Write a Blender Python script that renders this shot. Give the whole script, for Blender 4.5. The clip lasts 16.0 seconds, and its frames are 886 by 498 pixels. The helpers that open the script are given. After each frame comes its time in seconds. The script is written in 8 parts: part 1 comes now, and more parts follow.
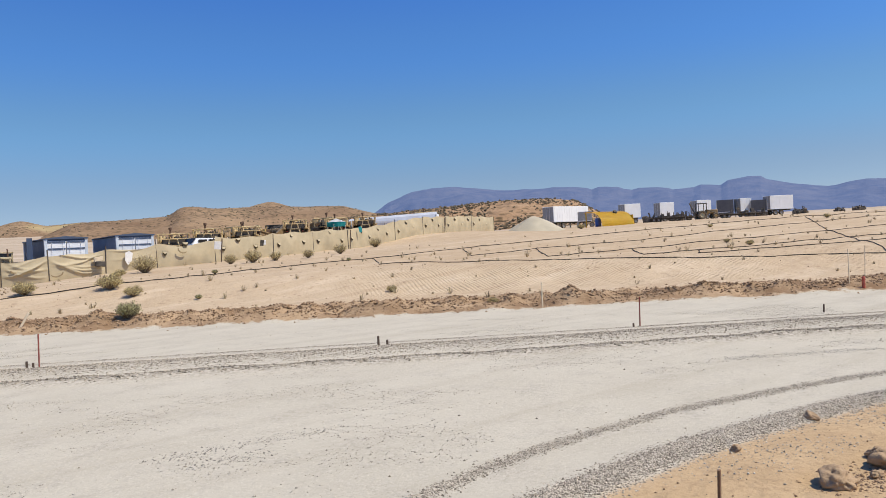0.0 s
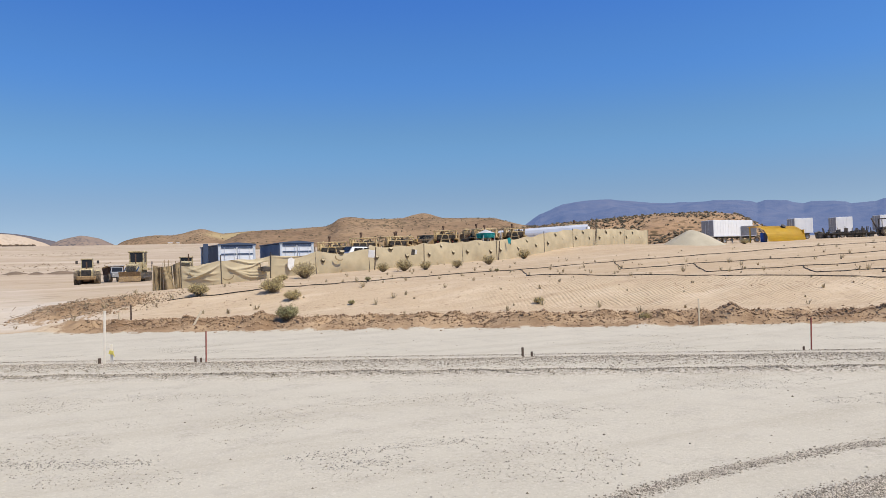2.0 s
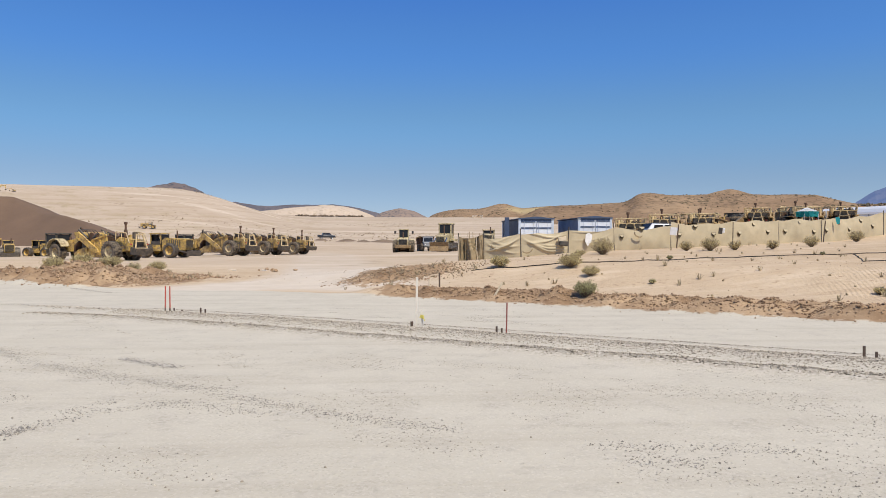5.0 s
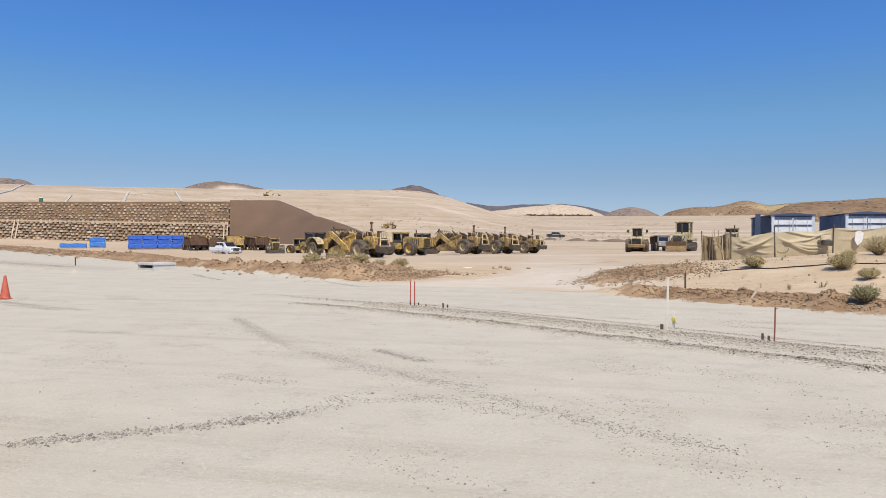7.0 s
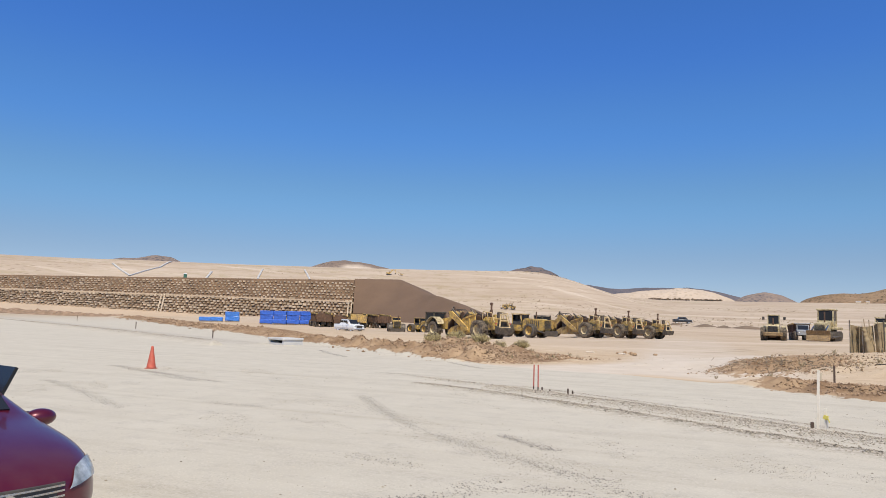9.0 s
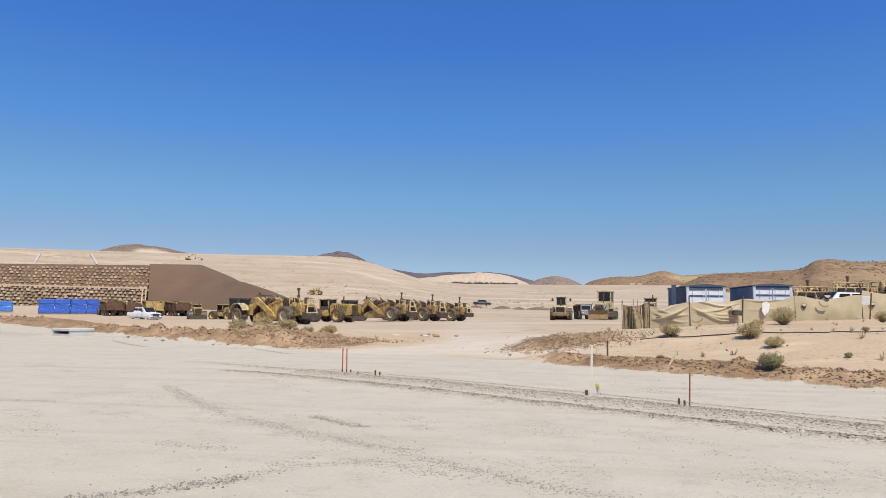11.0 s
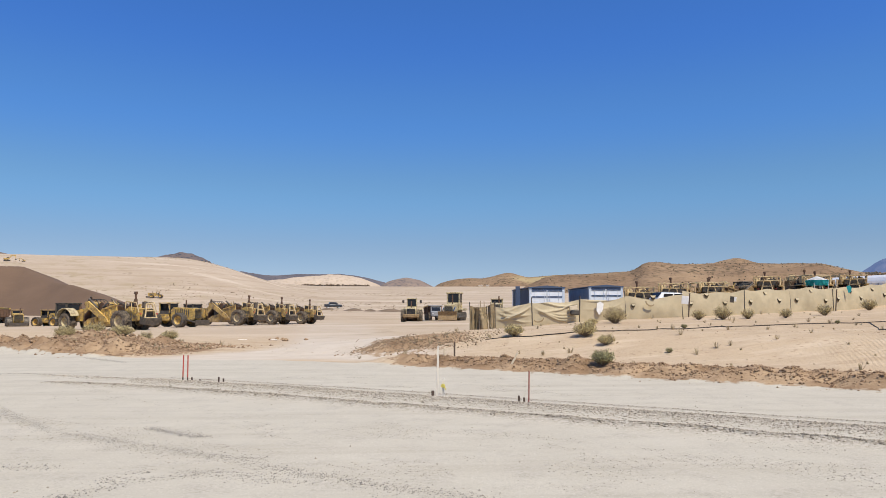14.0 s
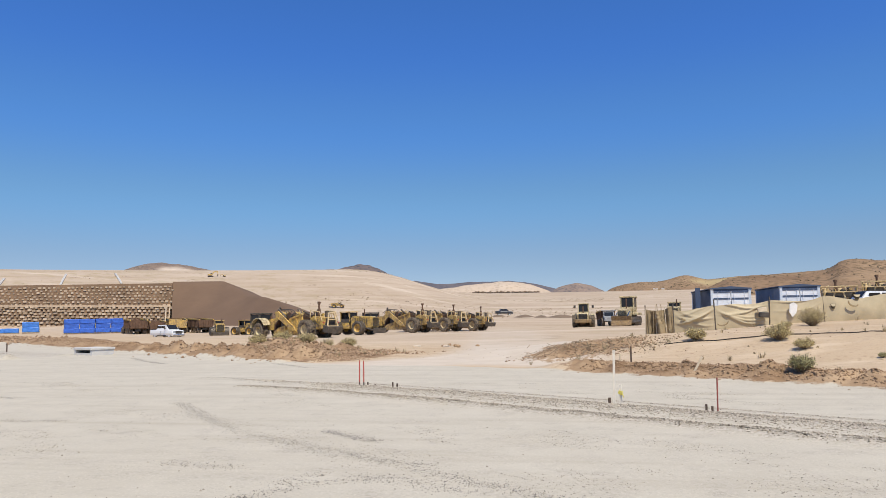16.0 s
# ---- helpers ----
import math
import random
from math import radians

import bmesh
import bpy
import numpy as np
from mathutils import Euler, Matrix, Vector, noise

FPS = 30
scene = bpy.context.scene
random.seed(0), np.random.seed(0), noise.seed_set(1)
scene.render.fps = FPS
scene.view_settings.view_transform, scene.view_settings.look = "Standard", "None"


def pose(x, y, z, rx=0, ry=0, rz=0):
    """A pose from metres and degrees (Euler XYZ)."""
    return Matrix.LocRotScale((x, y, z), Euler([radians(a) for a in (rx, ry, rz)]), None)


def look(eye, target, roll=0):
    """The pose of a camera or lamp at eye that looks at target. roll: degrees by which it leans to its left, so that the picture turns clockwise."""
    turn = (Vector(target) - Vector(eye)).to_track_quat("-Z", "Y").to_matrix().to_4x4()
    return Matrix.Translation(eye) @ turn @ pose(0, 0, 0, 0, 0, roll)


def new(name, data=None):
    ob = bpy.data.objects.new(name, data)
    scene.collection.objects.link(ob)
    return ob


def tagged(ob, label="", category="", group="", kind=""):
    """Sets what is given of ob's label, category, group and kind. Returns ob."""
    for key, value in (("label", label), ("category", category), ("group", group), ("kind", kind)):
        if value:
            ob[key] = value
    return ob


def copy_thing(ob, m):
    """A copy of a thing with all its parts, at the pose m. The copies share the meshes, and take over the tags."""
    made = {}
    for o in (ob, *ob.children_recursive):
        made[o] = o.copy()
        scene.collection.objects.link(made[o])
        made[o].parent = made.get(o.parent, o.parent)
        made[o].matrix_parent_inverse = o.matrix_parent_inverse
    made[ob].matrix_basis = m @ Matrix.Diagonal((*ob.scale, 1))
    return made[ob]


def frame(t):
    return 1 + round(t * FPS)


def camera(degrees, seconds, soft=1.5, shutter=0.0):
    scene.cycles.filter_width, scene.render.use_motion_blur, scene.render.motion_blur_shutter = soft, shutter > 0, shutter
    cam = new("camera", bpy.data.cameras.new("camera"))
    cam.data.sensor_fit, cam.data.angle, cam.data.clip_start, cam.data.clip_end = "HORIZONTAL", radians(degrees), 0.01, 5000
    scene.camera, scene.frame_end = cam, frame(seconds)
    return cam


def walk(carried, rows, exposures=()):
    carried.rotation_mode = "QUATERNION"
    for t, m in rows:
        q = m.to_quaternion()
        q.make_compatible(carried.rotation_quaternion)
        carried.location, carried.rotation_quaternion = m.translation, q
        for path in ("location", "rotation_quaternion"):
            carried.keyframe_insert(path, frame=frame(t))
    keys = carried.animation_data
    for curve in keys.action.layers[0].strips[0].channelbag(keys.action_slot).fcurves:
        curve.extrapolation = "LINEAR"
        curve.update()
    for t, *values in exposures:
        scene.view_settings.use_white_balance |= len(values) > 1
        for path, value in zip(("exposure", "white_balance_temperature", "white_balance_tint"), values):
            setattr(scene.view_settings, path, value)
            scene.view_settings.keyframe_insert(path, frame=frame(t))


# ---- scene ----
cam = camera(62.64, 16.0, soft=0.8)


def held(x, y, z, yaw, pitch, roll):
    """A pose from the place in metres and the turn, the tilt and the lean in degrees."""
    return Matrix.Translation((x, y, z)) @ pose(0, 0, 0, 90 + pitch, 0, yaw) @ pose(0, 0, 0, 0, 0, roll)


walk(cam, [
    (0.0, held(0.081, -0.670, 1.937, -38.526, -0.350, -2.964)),
    (0.5, held(0.129, -0.633, 1.925, -36.405, 0.552, -2.379)),
    (1.0, held(0.194, -0.583, 1.908, -33.660, 0.780, -2.413)),
    (1.5, held(0.206, -0.565, 1.910, -30.739, 1.015, -2.522)),
    (2.0, held(0.249, -0.524, 1.886, -26.854, 1.085, -1.751)),
    (2.5, held(0.229, -0.331, 1.899, -22.847, 1.024, -2.173)),
    (3.0, held(0.252, -0.211, 1.894, -18.767, 0.768, -1.999)),
    (4.2, held(0.300, -0.050, 1.890, -9.400, -0.100, -0.500)),
    (5.5, held(0.212, 0.064, 1.864, -0.000, -0.679, 0.419)),
    (6.0, held(0.112, 0.244, 1.846, 4.807, -0.847, 0.703)),
    (6.5, held(-0.040, 0.475, 1.826, 10.283, -0.743, 0.568)),
    (7.0, held(-0.093, 0.533, 1.812, 13.952, -0.594, 0.268)),
    (7.5, held(-0.202, 0.695, 1.817, 17.239, 0.799, 0.203)),
    (8.0, held(-0.286, 0.788, 1.830, 20.640, 4.803, 1.194)),
    (8.2, held(-0.261, 0.775, 1.814, 21.633, 5.295, 1.414)),
    (9.0, held(-0.250, 0.550, 1.830, 23.400, 5.600, 1.700)),
    (9.6, held(-0.200, 0.250, 1.840, 19.000, 5.400, 1.500)),
    (10.3, held(-0.150, 0.021, 1.841, 12.936, 5.177, 1.391)),
    (10.5, held(-0.142, -0.002, 1.847, 10.646, 5.346, 1.492)),
    (11.0, held(-0.144, -0.040, 1.833, 8.244, 4.723, 0.720)),
    (11.5, held(-0.147, -0.026, 1.835, 6.506, 3.782, 0.150)),
    (12.0, held(-0.114, -0.037, 1.857, 3.745, 3.916, -0.052)),
    (12.5, held(-0.100, -0.028, 1.855, 1.569, 4.848, 0.573)),
    (13.0, held(-0.076, -0.039, 1.838, -0.806, 4.956, -0.003)),
    (13.5, held(-0.082, -0.064, 1.849, -2.715, 4.868, 0.139)),
    (14.0, held(-0.071, -0.132, 1.861, -3.406, 4.950, 0.046)),
    (14.5, held(-0.095, -0.165, 1.854, -1.518, 5.052, -1.130)),
    (15.0, held(-0.139, 0.048, 1.860, 2.240, 4.867, -0.875)),
    (15.5, held(-0.103, 0.280, 1.849, 6.173, 5.438, -0.912)),
    (16.0, held(-0.066, 0.376, 1.792, 9.856, 5.547, -0.734)),
])

# ---- sky and sun ----
SUN_ELEVATION, SUN_AZIMUTH = radians(57), radians(148)  # azimuth from +y towards +x
world = bpy.data.worlds.new("sky")
scene.world = world
world.use_nodes = True
sky = world.node_tree.nodes.new("ShaderNodeTexSky")
sky.sky_type = "NISHITA"
sky.sun_disc = False
sky.sun_elevation, sky.sun_rotation = SUN_ELEVATION, SUN_AZIMUTH
sky.altitude, sky.air_density, sky.dust_density, sky.ozone_density = 1500, 1.0, 0.2, 5.0
clear = world.node_tree.nodes.new("ShaderNodeHueSaturation")
clear.inputs["Saturation"].default_value = 1.18
clear.inputs["Hue"].default_value = 0.504
# the air near the horizon is as clear as a little higher up
around = world.node_tree.nodes.new("ShaderNodeTexCoord")
lifted = world.node_tree.nodes.new("ShaderNodeVectorMath")
lifted.operation = "ADD"
lifted.inputs[1].default_value = (0, 0, 0.085)
world.node_tree.links.new(around.outputs["Generated"], lifted.inputs[0])
level = world.node_tree.nodes.new("ShaderNodeVectorMath")
level.operation = "NORMALIZE"
world.node_tree.links.new(lifted.outputs[0], level.inputs[0])
world.node_tree.links.new(level.outputs[0], sky.inputs["Vector"])
world.node_tree.links.new(sky.outputs["Color"], clear.inputs["Color"])
world.node_tree.nodes["Background"].inputs["Strength"].default_value = 0.147
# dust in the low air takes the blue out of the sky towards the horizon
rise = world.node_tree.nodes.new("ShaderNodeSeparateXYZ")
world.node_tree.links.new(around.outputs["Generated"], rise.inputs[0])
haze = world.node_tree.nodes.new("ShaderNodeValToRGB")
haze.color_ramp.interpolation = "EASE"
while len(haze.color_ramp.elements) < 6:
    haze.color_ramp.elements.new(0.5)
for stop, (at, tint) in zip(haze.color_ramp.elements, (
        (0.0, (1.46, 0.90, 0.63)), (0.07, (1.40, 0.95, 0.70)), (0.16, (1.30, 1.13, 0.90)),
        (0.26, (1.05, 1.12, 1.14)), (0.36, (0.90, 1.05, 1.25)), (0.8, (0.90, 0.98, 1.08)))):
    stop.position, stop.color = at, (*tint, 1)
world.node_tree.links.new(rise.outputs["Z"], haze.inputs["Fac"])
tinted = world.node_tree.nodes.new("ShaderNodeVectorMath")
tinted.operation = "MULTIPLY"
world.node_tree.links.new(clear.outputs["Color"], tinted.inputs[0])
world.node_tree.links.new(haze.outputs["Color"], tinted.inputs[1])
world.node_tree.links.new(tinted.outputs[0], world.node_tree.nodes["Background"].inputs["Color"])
sun = new("sun", bpy.data.lights.new("sun", "SUN"))
sun.data.energy, sun.data.angle, sun.data.color = 4.9, radians(0.5), (1.0, 0.93, 0.79)
sun.matrix_world = look((
    300 * math.sin(SUN_AZIMUTH) * math.cos(SUN_ELEVATION),
    300 * math.cos(SUN_AZIMUTH) * math.cos(SUN_ELEVATION),
    300 * math.sin(SUN_ELEVATION)), (0, 0, 0))
scene.view_settings.exposure = 0.0

# ---- materials ----


def node(tree, kind, **values):
    n = tree.nodes.new(kind)
    for key, value in values.items():
        n.inputs[key.replace("_", " ")].default_value = value
    return n


def ramp(tree, source, low, high):
    """0 to 1 as source goes from low to high."""
    n = tree.nodes.new("ShaderNodeMapRange")
    n.inputs["From Min"].default_value, n.inputs["From Max"].default_value = low, high
    tree.links.new(source, n.inputs["Value"])
    return n.outputs["Result"]


def blend(tree, fac, a, b):
    """The colour a, or b where fac is 1; a and b are colours or sockets."""
    n = tree.nodes.new("ShaderNodeMix")
    n.data_type = "RGBA"
    if isinstance(fac, (int, float)):
        n.inputs[0].default_value = fac
    else:
        tree.links.new(fac, n.inputs[0])
    for slot, value in ((6, a), (7, b)):
        if isinstance(value, tuple):
            n.inputs[slot].default_value = (*value, 1)
        else:
            tree.links.new(value, n.inputs[slot])
    return n.outputs[2]


def times(tree, a, b):
    n = tree.nodes.new("ShaderNodeMath")
    n.operation = "MULTIPLY"
    for slot, value in ((0, a), (1, b)):
        if isinstance(value, (int, float)):
            n.inputs[slot].default_value = value
        else:
            tree.links.new(value, n.inputs[slot])
    return n.outputs[0]


def grain(tree, where, scale, detail=4.0, rough=0.6):
    n = node(tree, "ShaderNodeTexNoise", Scale=scale, Detail=detail, Roughness=rough)
    tree.links.new(where, n.inputs["Vector"])
    return n.outputs["Fac"]


def shade(color, k):
    return tuple(min(1.0, max(0.0, c * k)) for c in color)


def begin(name):
    m = bpy.data.materials.new(name)
    m.use_nodes = True
    return m, m.node_tree, m.node_tree.nodes["Principled BSDF"]


def raise_bump(tree, bsdf, source, strength, distance):
    b = node(tree, "ShaderNodeBump", Strength=strength, Distance=distance)
    tree.links.new(source, b.inputs["Height"])
    tree.links.new(b.outputs["Normal"], bsdf.inputs["Normal"])


DUST = (0.47, 0.36, 0.24)


def surface(name, color, rough=0.7, metal=0.0, vary=0.2, coarse=1.5, fine=25.0, dust=0.0, bump=0.15, depth=0.01, rust=0.0):
    """Painted, woven, cast or worn stuff: two scales of variation, dust in patches, fine relief."""
    m, tree, bsdf = begin(name)
    where = tree.nodes.new("ShaderNodeTexCoord").outputs["Object"]
    big, small = grain(tree, where, coarse), grain(tree, where, fine, 3)
    col = blend(tree, ramp(tree, big, 0.3, 0.7), shade(color, 1 - vary), shade(color, 1 + vary * 0.6))
    col = blend(tree, times(tree, ramp(tree, small, 0.45, 0.75), vary), col, shade(color, 0.55))
    if rust:
        worn = ramp(tree, grain(tree, where, coarse * 2.4, 7, 0.75), 0.47, 0.6)
        col = blend(tree, times(tree, worn, rust), col, (0.13, 0.075, 0.035))
    if dust:
        col = blend(tree, times(tree, ramp(tree, grain(tree, where, coarse * 2.3), 0.35, 0.7), dust), col, DUST)
    tree.links.new(col, bsdf.inputs["Base Color"])
    bsdf.inputs["Roughness"].default_value, bsdf.inputs["Metallic"].default_value = rough, metal
    if bump:
        raise_bump(tree, bsdf, small, bump, depth)
    return m


def turned(tree, where, angle, scale):
    """Places turned about the upright by an angle in degrees, then scaled."""
    n = tree.nodes.new("ShaderNodeMapping")
    n.inputs["Rotation"].default_value[2] = radians(angle)
    n.inputs["Scale"].default_value = scale
    tree.links.new(where, n.inputs["Vector"])
    return n.outputs["Vector"]


def level_lines(tree, where):
    """Faint benches that follow the height of the land."""
    return grain(tree, turned(tree, where, 0, (0.004, 0.004, 0.9)), 1.0, 3)


def ground_material():
    """Dirt, with gravel, broken clods, mulch and dry scrub laid over it where the sheet's layers say so."""
    m, tree, bsdf = begin("dry_ground")
    where = tree.nodes.new("ShaderNodeNewGeometry").outputs["Position"]

    def layer(name):
        n = tree.nodes.new("ShaderNodeAttribute")
        n.attribute_name = name
        return n.outputs["Fac"]

    wide, mid, fine = grain(tree, where, 0.05), grain(tree, where, 0.7), grain(tree, where, 11.0, 8, 0.7)
    stones = node(tree, "ShaderNodeTexVoronoi", Scale=22.0)
    tree.links.new(where, stones.inputs["Vector"])
    speck = ramp(tree, stones.outputs["Distance"], 0.0, 0.7)
    hue = stones.outputs["Color"]
    # dirt
    dirt = blend(tree, ramp(tree, wide, 0.35, 0.65), (0.475, 0.35, 0.22), (0.555, 0.43, 0.29))
    dirt = blend(tree, times(tree, ramp(tree, mid, 0.35, 0.75), 0.5), dirt, (0.44, 0.315, 0.20))
    dirt = blend(tree, times(tree, ramp(tree, fine, 0.55, 0.7), 0.6), dirt, (0.33, 0.235, 0.145))
    dirt = blend(tree, times(tree, ramp(tree, grain(tree, where, 2.3, 7, 0.7), 0.58, 0.7), 0.5), dirt, (0.32, 0.22, 0.135))
    crust = ramp(tree, grain(tree, turned(tree, where, 38.1, (0.35, 1.0, 1.0)), 0.9, 6, 0.65), 0.5, 0.66)
    dirt = blend(tree, times(tree, crust, 0.45), dirt, (0.66, 0.53, 0.38))
    tread = ramp(tree, grain(tree, turned(tree, where, 38.1, (0.06, 2.2, 1.0)), 1.0, 4), 0.56, 0.66)
    dirt = blend(tree, times(tree, tread, 0.4), dirt, (0.40, 0.285, 0.18))
    dents = node(tree, "ShaderNodeTexVoronoi", Scale=3.1)
    tree.links.new(where, dents.inputs["Vector"])
    scuffed = times(tree, ramp(tree, dents.outputs["Distance"], 0.26, 0.12), ramp(tree, grain(tree, where, 0.45, 4), 0.42, 0.62))
    dirt = blend(tree, times(tree, scuffed, 0.75), dirt, (0.30, 0.205, 0.125))
    # crushed stone, dusted by traffic
    split = tree.nodes.new("ShaderNodeSeparateColor")
    tree.links.new(hue, split.inputs["Color"])
    stone = blend(tree, split.outputs["Red"], (0.25, 0.215, 0.17), (0.54, 0.48, 0.40))
    packed = blend(tree, ramp(tree, mid, 0.3, 0.7), (0.495, 0.443, 0.349), (0.54, 0.486, 0.387))
    ruts = grain(tree, turned(tree, where, 38.1, (0.10, 1.5, 1.0)), 1.0, 5)
    packed = blend(tree, times(tree, ramp(tree, ruts, 0.5, 0.7), 0.5), packed, (0.405, 0.35, 0.265))
    shown = times(tree, ramp(tree, grain(tree, where, 1.7, 6), 0.5, 0.78), 0.55)
    gravel = blend(tree, shown, packed, stone)
    chips = node(tree, "ShaderNodeTexVoronoi", Scale=48.0)
    tree.links.new(where, chips.inputs["Vector"])
    parts_of = tree.nodes.new("ShaderNodeSeparateColor")
    tree.links.new(chips.outputs["Color"], parts_of.inputs["Color"])
    where_chips = ramp(tree, grain(tree, where, 1.1, 5), 0.35, 0.65)
    gravel = blend(tree, times(tree, ramp(tree, parts_of.outputs["Red"], 0.72, 0.9), times(tree, where_chips, 0.25)), gravel, (0.25, 0.215, 0.165))
    gravel = blend(tree, times(tree, ramp(tree, parts_of.outputs["Green"], 0.85, 0.95), 0.18), gravel, (0.72, 0.66, 0.56))
    loose = blend(tree, times(tree, layer("loose"), 0.85), gravel, stone)
    edge = tree.nodes.new("ShaderNodeMath")
    edge.operation = "ADD"
    tree.links.new(layer("gravel"), edge.inputs[0])
    tree.links.new(times(tree, ramp(tree, mid, 0.2, 0.8), 0.6), edge.inputs[1])
    col = blend(tree, ramp(tree, edge.outputs[0], 0.7, 0.9), dirt, loose)
    # raw orange dirt of the near shoulder
    raw = blend(tree, ramp(tree, mid, 0.3, 0.7), (0.44, 0.30, 0.165), (0.54, 0.385, 0.225))
    raw = blend(tree, times(tree, ramp(tree, fine, 0.52, 0.66), 0.5), raw, (0.30, 0.195, 0.105))
    col = blend(tree, layer("shoulder"), col, raw)
    # the worn track that leads into the yard
    col = blend(tree, times(tree, ramp(tree, layer("worn"), 0.15, 0.6), 0.9), col, blend(tree, ramp(tree, mid, 0.3, 0.7), (0.54, 0.455, 0.355), (0.62, 0.535, 0.43)))
    # broken reddish earth
    red = blend(tree, ramp(tree, mid, 0.35, 0.65), (0.22, 0.135, 0.075), (0.43, 0.30, 0.18))
    torn = tree.nodes.new("ShaderNodeMath")
    torn.operation = "ADD"
    tree.links.new(layer("clods"), torn.inputs[0])
    tree.links.new(times(tree, grain(tree, where, 2.6, 7, 0.7), 1.2), torn.inputs[1])
    col = blend(tree, ramp(tree, torn.outputs[0], 0.82, 0.95), col, red)
    # pale graded land far off
    pale = blend(tree, ramp(tree, grain(tree, where, 0.02, 6), 0.3, 0.7), (0.53, 0.425, 0.315), (0.42, 0.32, 0.225))
    flecks = node(tree, "ShaderNodeTexVoronoi", Scale=0.22)
    tree.links.new(where, flecks.inputs["Vector"])
    tufts = times(tree, ramp(tree, flecks.outputs["Distance"], 0.28, 0.14), ramp(tree, grain(tree, where, 0.03, 4), 0.45, 0.6))
    pale = blend(tree, times(tree, tufts, 0.85), pale, (0.25, 0.185, 0.115))
    pale = blend(tree, times(tree, ramp(tree, level_lines(tree, where), 0.50, 0.64), 0.5), pale, (0.36, 0.265, 0.175))
    sedge = times(tree, ramp(tree, grain(tree, turned(tree, where, 0, (1.0, 1.0, 3.0)), 0.11, 7, 0.75), 0.5, 0.6), ramp(tree, grain(tree, where, 0.012, 5), 0.4, 0.6))
    pale = blend(tree, times(tree, sedge, 0.6), pale, (0.34, 0.265, 0.14))
    scars = ramp(tree, grain(tree, turned(tree, where, 25, (0.15, 1.0, 1.0)), 0.05, 6, 0.7), 0.56, 0.64)
    pale = blend(tree, times(tree, scars, 0.55), pale, (0.66, 0.55, 0.42))
    col = blend(tree, layer("pale"), col, pale)
    tree.links.new(col, bsdf.inputs["Base Color"])
    bsdf.inputs["Roughness"].default_value = 0.95
    bsdf.inputs["Specular IOR Level"].default_value = 0.15
    height = tree.nodes.new("ShaderNodeMath")
    height.operation = "ADD"
    tree.links.new(fine, height.inputs[0])
    tree.links.new(times(tree, speck, times(tree, layer("loose"), 0.5)), height.inputs[1])
    coarse = tree.nodes.new("ShaderNodeMath")
    coarse.operation = "MULTIPLY_ADD"
    coarse.inputs[1].default_value = 3.5
    tree.links.new(times(tree, grain(tree, where, 3.0, 6, 0.65), ramp(tree, layer("gravel"), 1.0, 0.0)), coarse.inputs[0])
    tree.links.new(height.outputs[0], coarse.inputs[2])
    # rills that rain has cut into the bank
    slant = tree.nodes.new("ShaderNodeTexWave")
    slant.inputs["Scale"].default_value, slant.inputs["Distortion"].default_value, slant.inputs["Detail"].default_value = 2.3, 5.0, 4.0
    slant.inputs["Detail Scale"].default_value = 0.6
    tree.links.new(turned(tree, where, 38.1 - 17, (1.0, 1.0, 1.0)), slant.inputs["Vector"])
    cut = times(tree, slant.outputs["Fac"], times(tree, layer("rills"), ramp(tree, grain(tree, where, 0.6, 5, 0.7), 0.42, 0.56)))
    deep = tree.nodes.new("ShaderNodeMath")
    deep.operation = "MULTIPLY_ADD"
    deep.inputs[1].default_value = 1.5
    tree.links.new(cut, deep.inputs[0])
    tree.links.new(coarse.outputs[0], deep.inputs[2])
    raise_bump(tree, bsdf, deep.outputs[0], 0.6, 0.03)
    return m

# ---- the land ----
# s runs along the road, n across it, away from where the walk begins
ALONG, ACROSS = Vector((0.787, -0.617)), Vector((0.617, 0.787))


def spot(s, n):
    return ALONG.x * s + ACROSS.x * n, ALONG.y * s + ACROSS.y * n


def smooth(a, b, v):
    k = np.clip((v - a) / (b - a), 0, 1)
    return k * k * (3 - 2 * k)


def lattice(x, y, seed):
    """Smooth noise between 0 and 1 on a unit lattice."""
    xi, yi = np.floor(x).astype(np.int64), np.floor(y).astype(np.int64)
    fx, fy = x - xi, y - yi
    fx, fy = fx * fx * (3 - 2 * fx), fy * fy * (3 - 2 * fy)

    def corner(i, j):
        h = (i * 374761393 + j * 668265263 + seed * 974634777) & 0xFFFFFFFF
        h = ((h ^ (h >> 13)) * 1274126177) & 0xFFFFFFFF
        return ((h ^ (h >> 16)) & 0xFFFF) / 65535.0

    a, b, c, d = corner(xi, yi), corner(xi + 1, yi), corner(xi, yi + 1), corner(xi + 1, yi + 1)
    return (a * (1 - fx) + b * fx) * (1 - fy) + (c * (1 - fx) + d * fx) * fy


def rough(x, y, size, octaves=4, seed=1):
    total, weight, k = 0.0, 0.0, 1.0
    for o in range(octaves):
        total = total + k * lattice(x / size, y / size, seed + o)
        weight, k, size = weight + k, k * 0.5, size / 2.03
    return total / weight - 0.5


def ridge(v, middle, half):
    return np.exp(-((v - middle) / half) ** 2)


def far_edge(s):
    """Where the road ends on its far side."""
    return 16.3 + 3.7 * smooth(-32, -18, s)


def mouth(s):
    """1 where the track leaves the road through the bank."""
    return smooth(-29.8, -27.3, s) * (1 - smooth(-18.5, -15.5, s))


def windrow(s):
    return 13.25 + 0.075 * np.maximum(s, -11) + 0.13 * np.minimum(s + 11, 0)


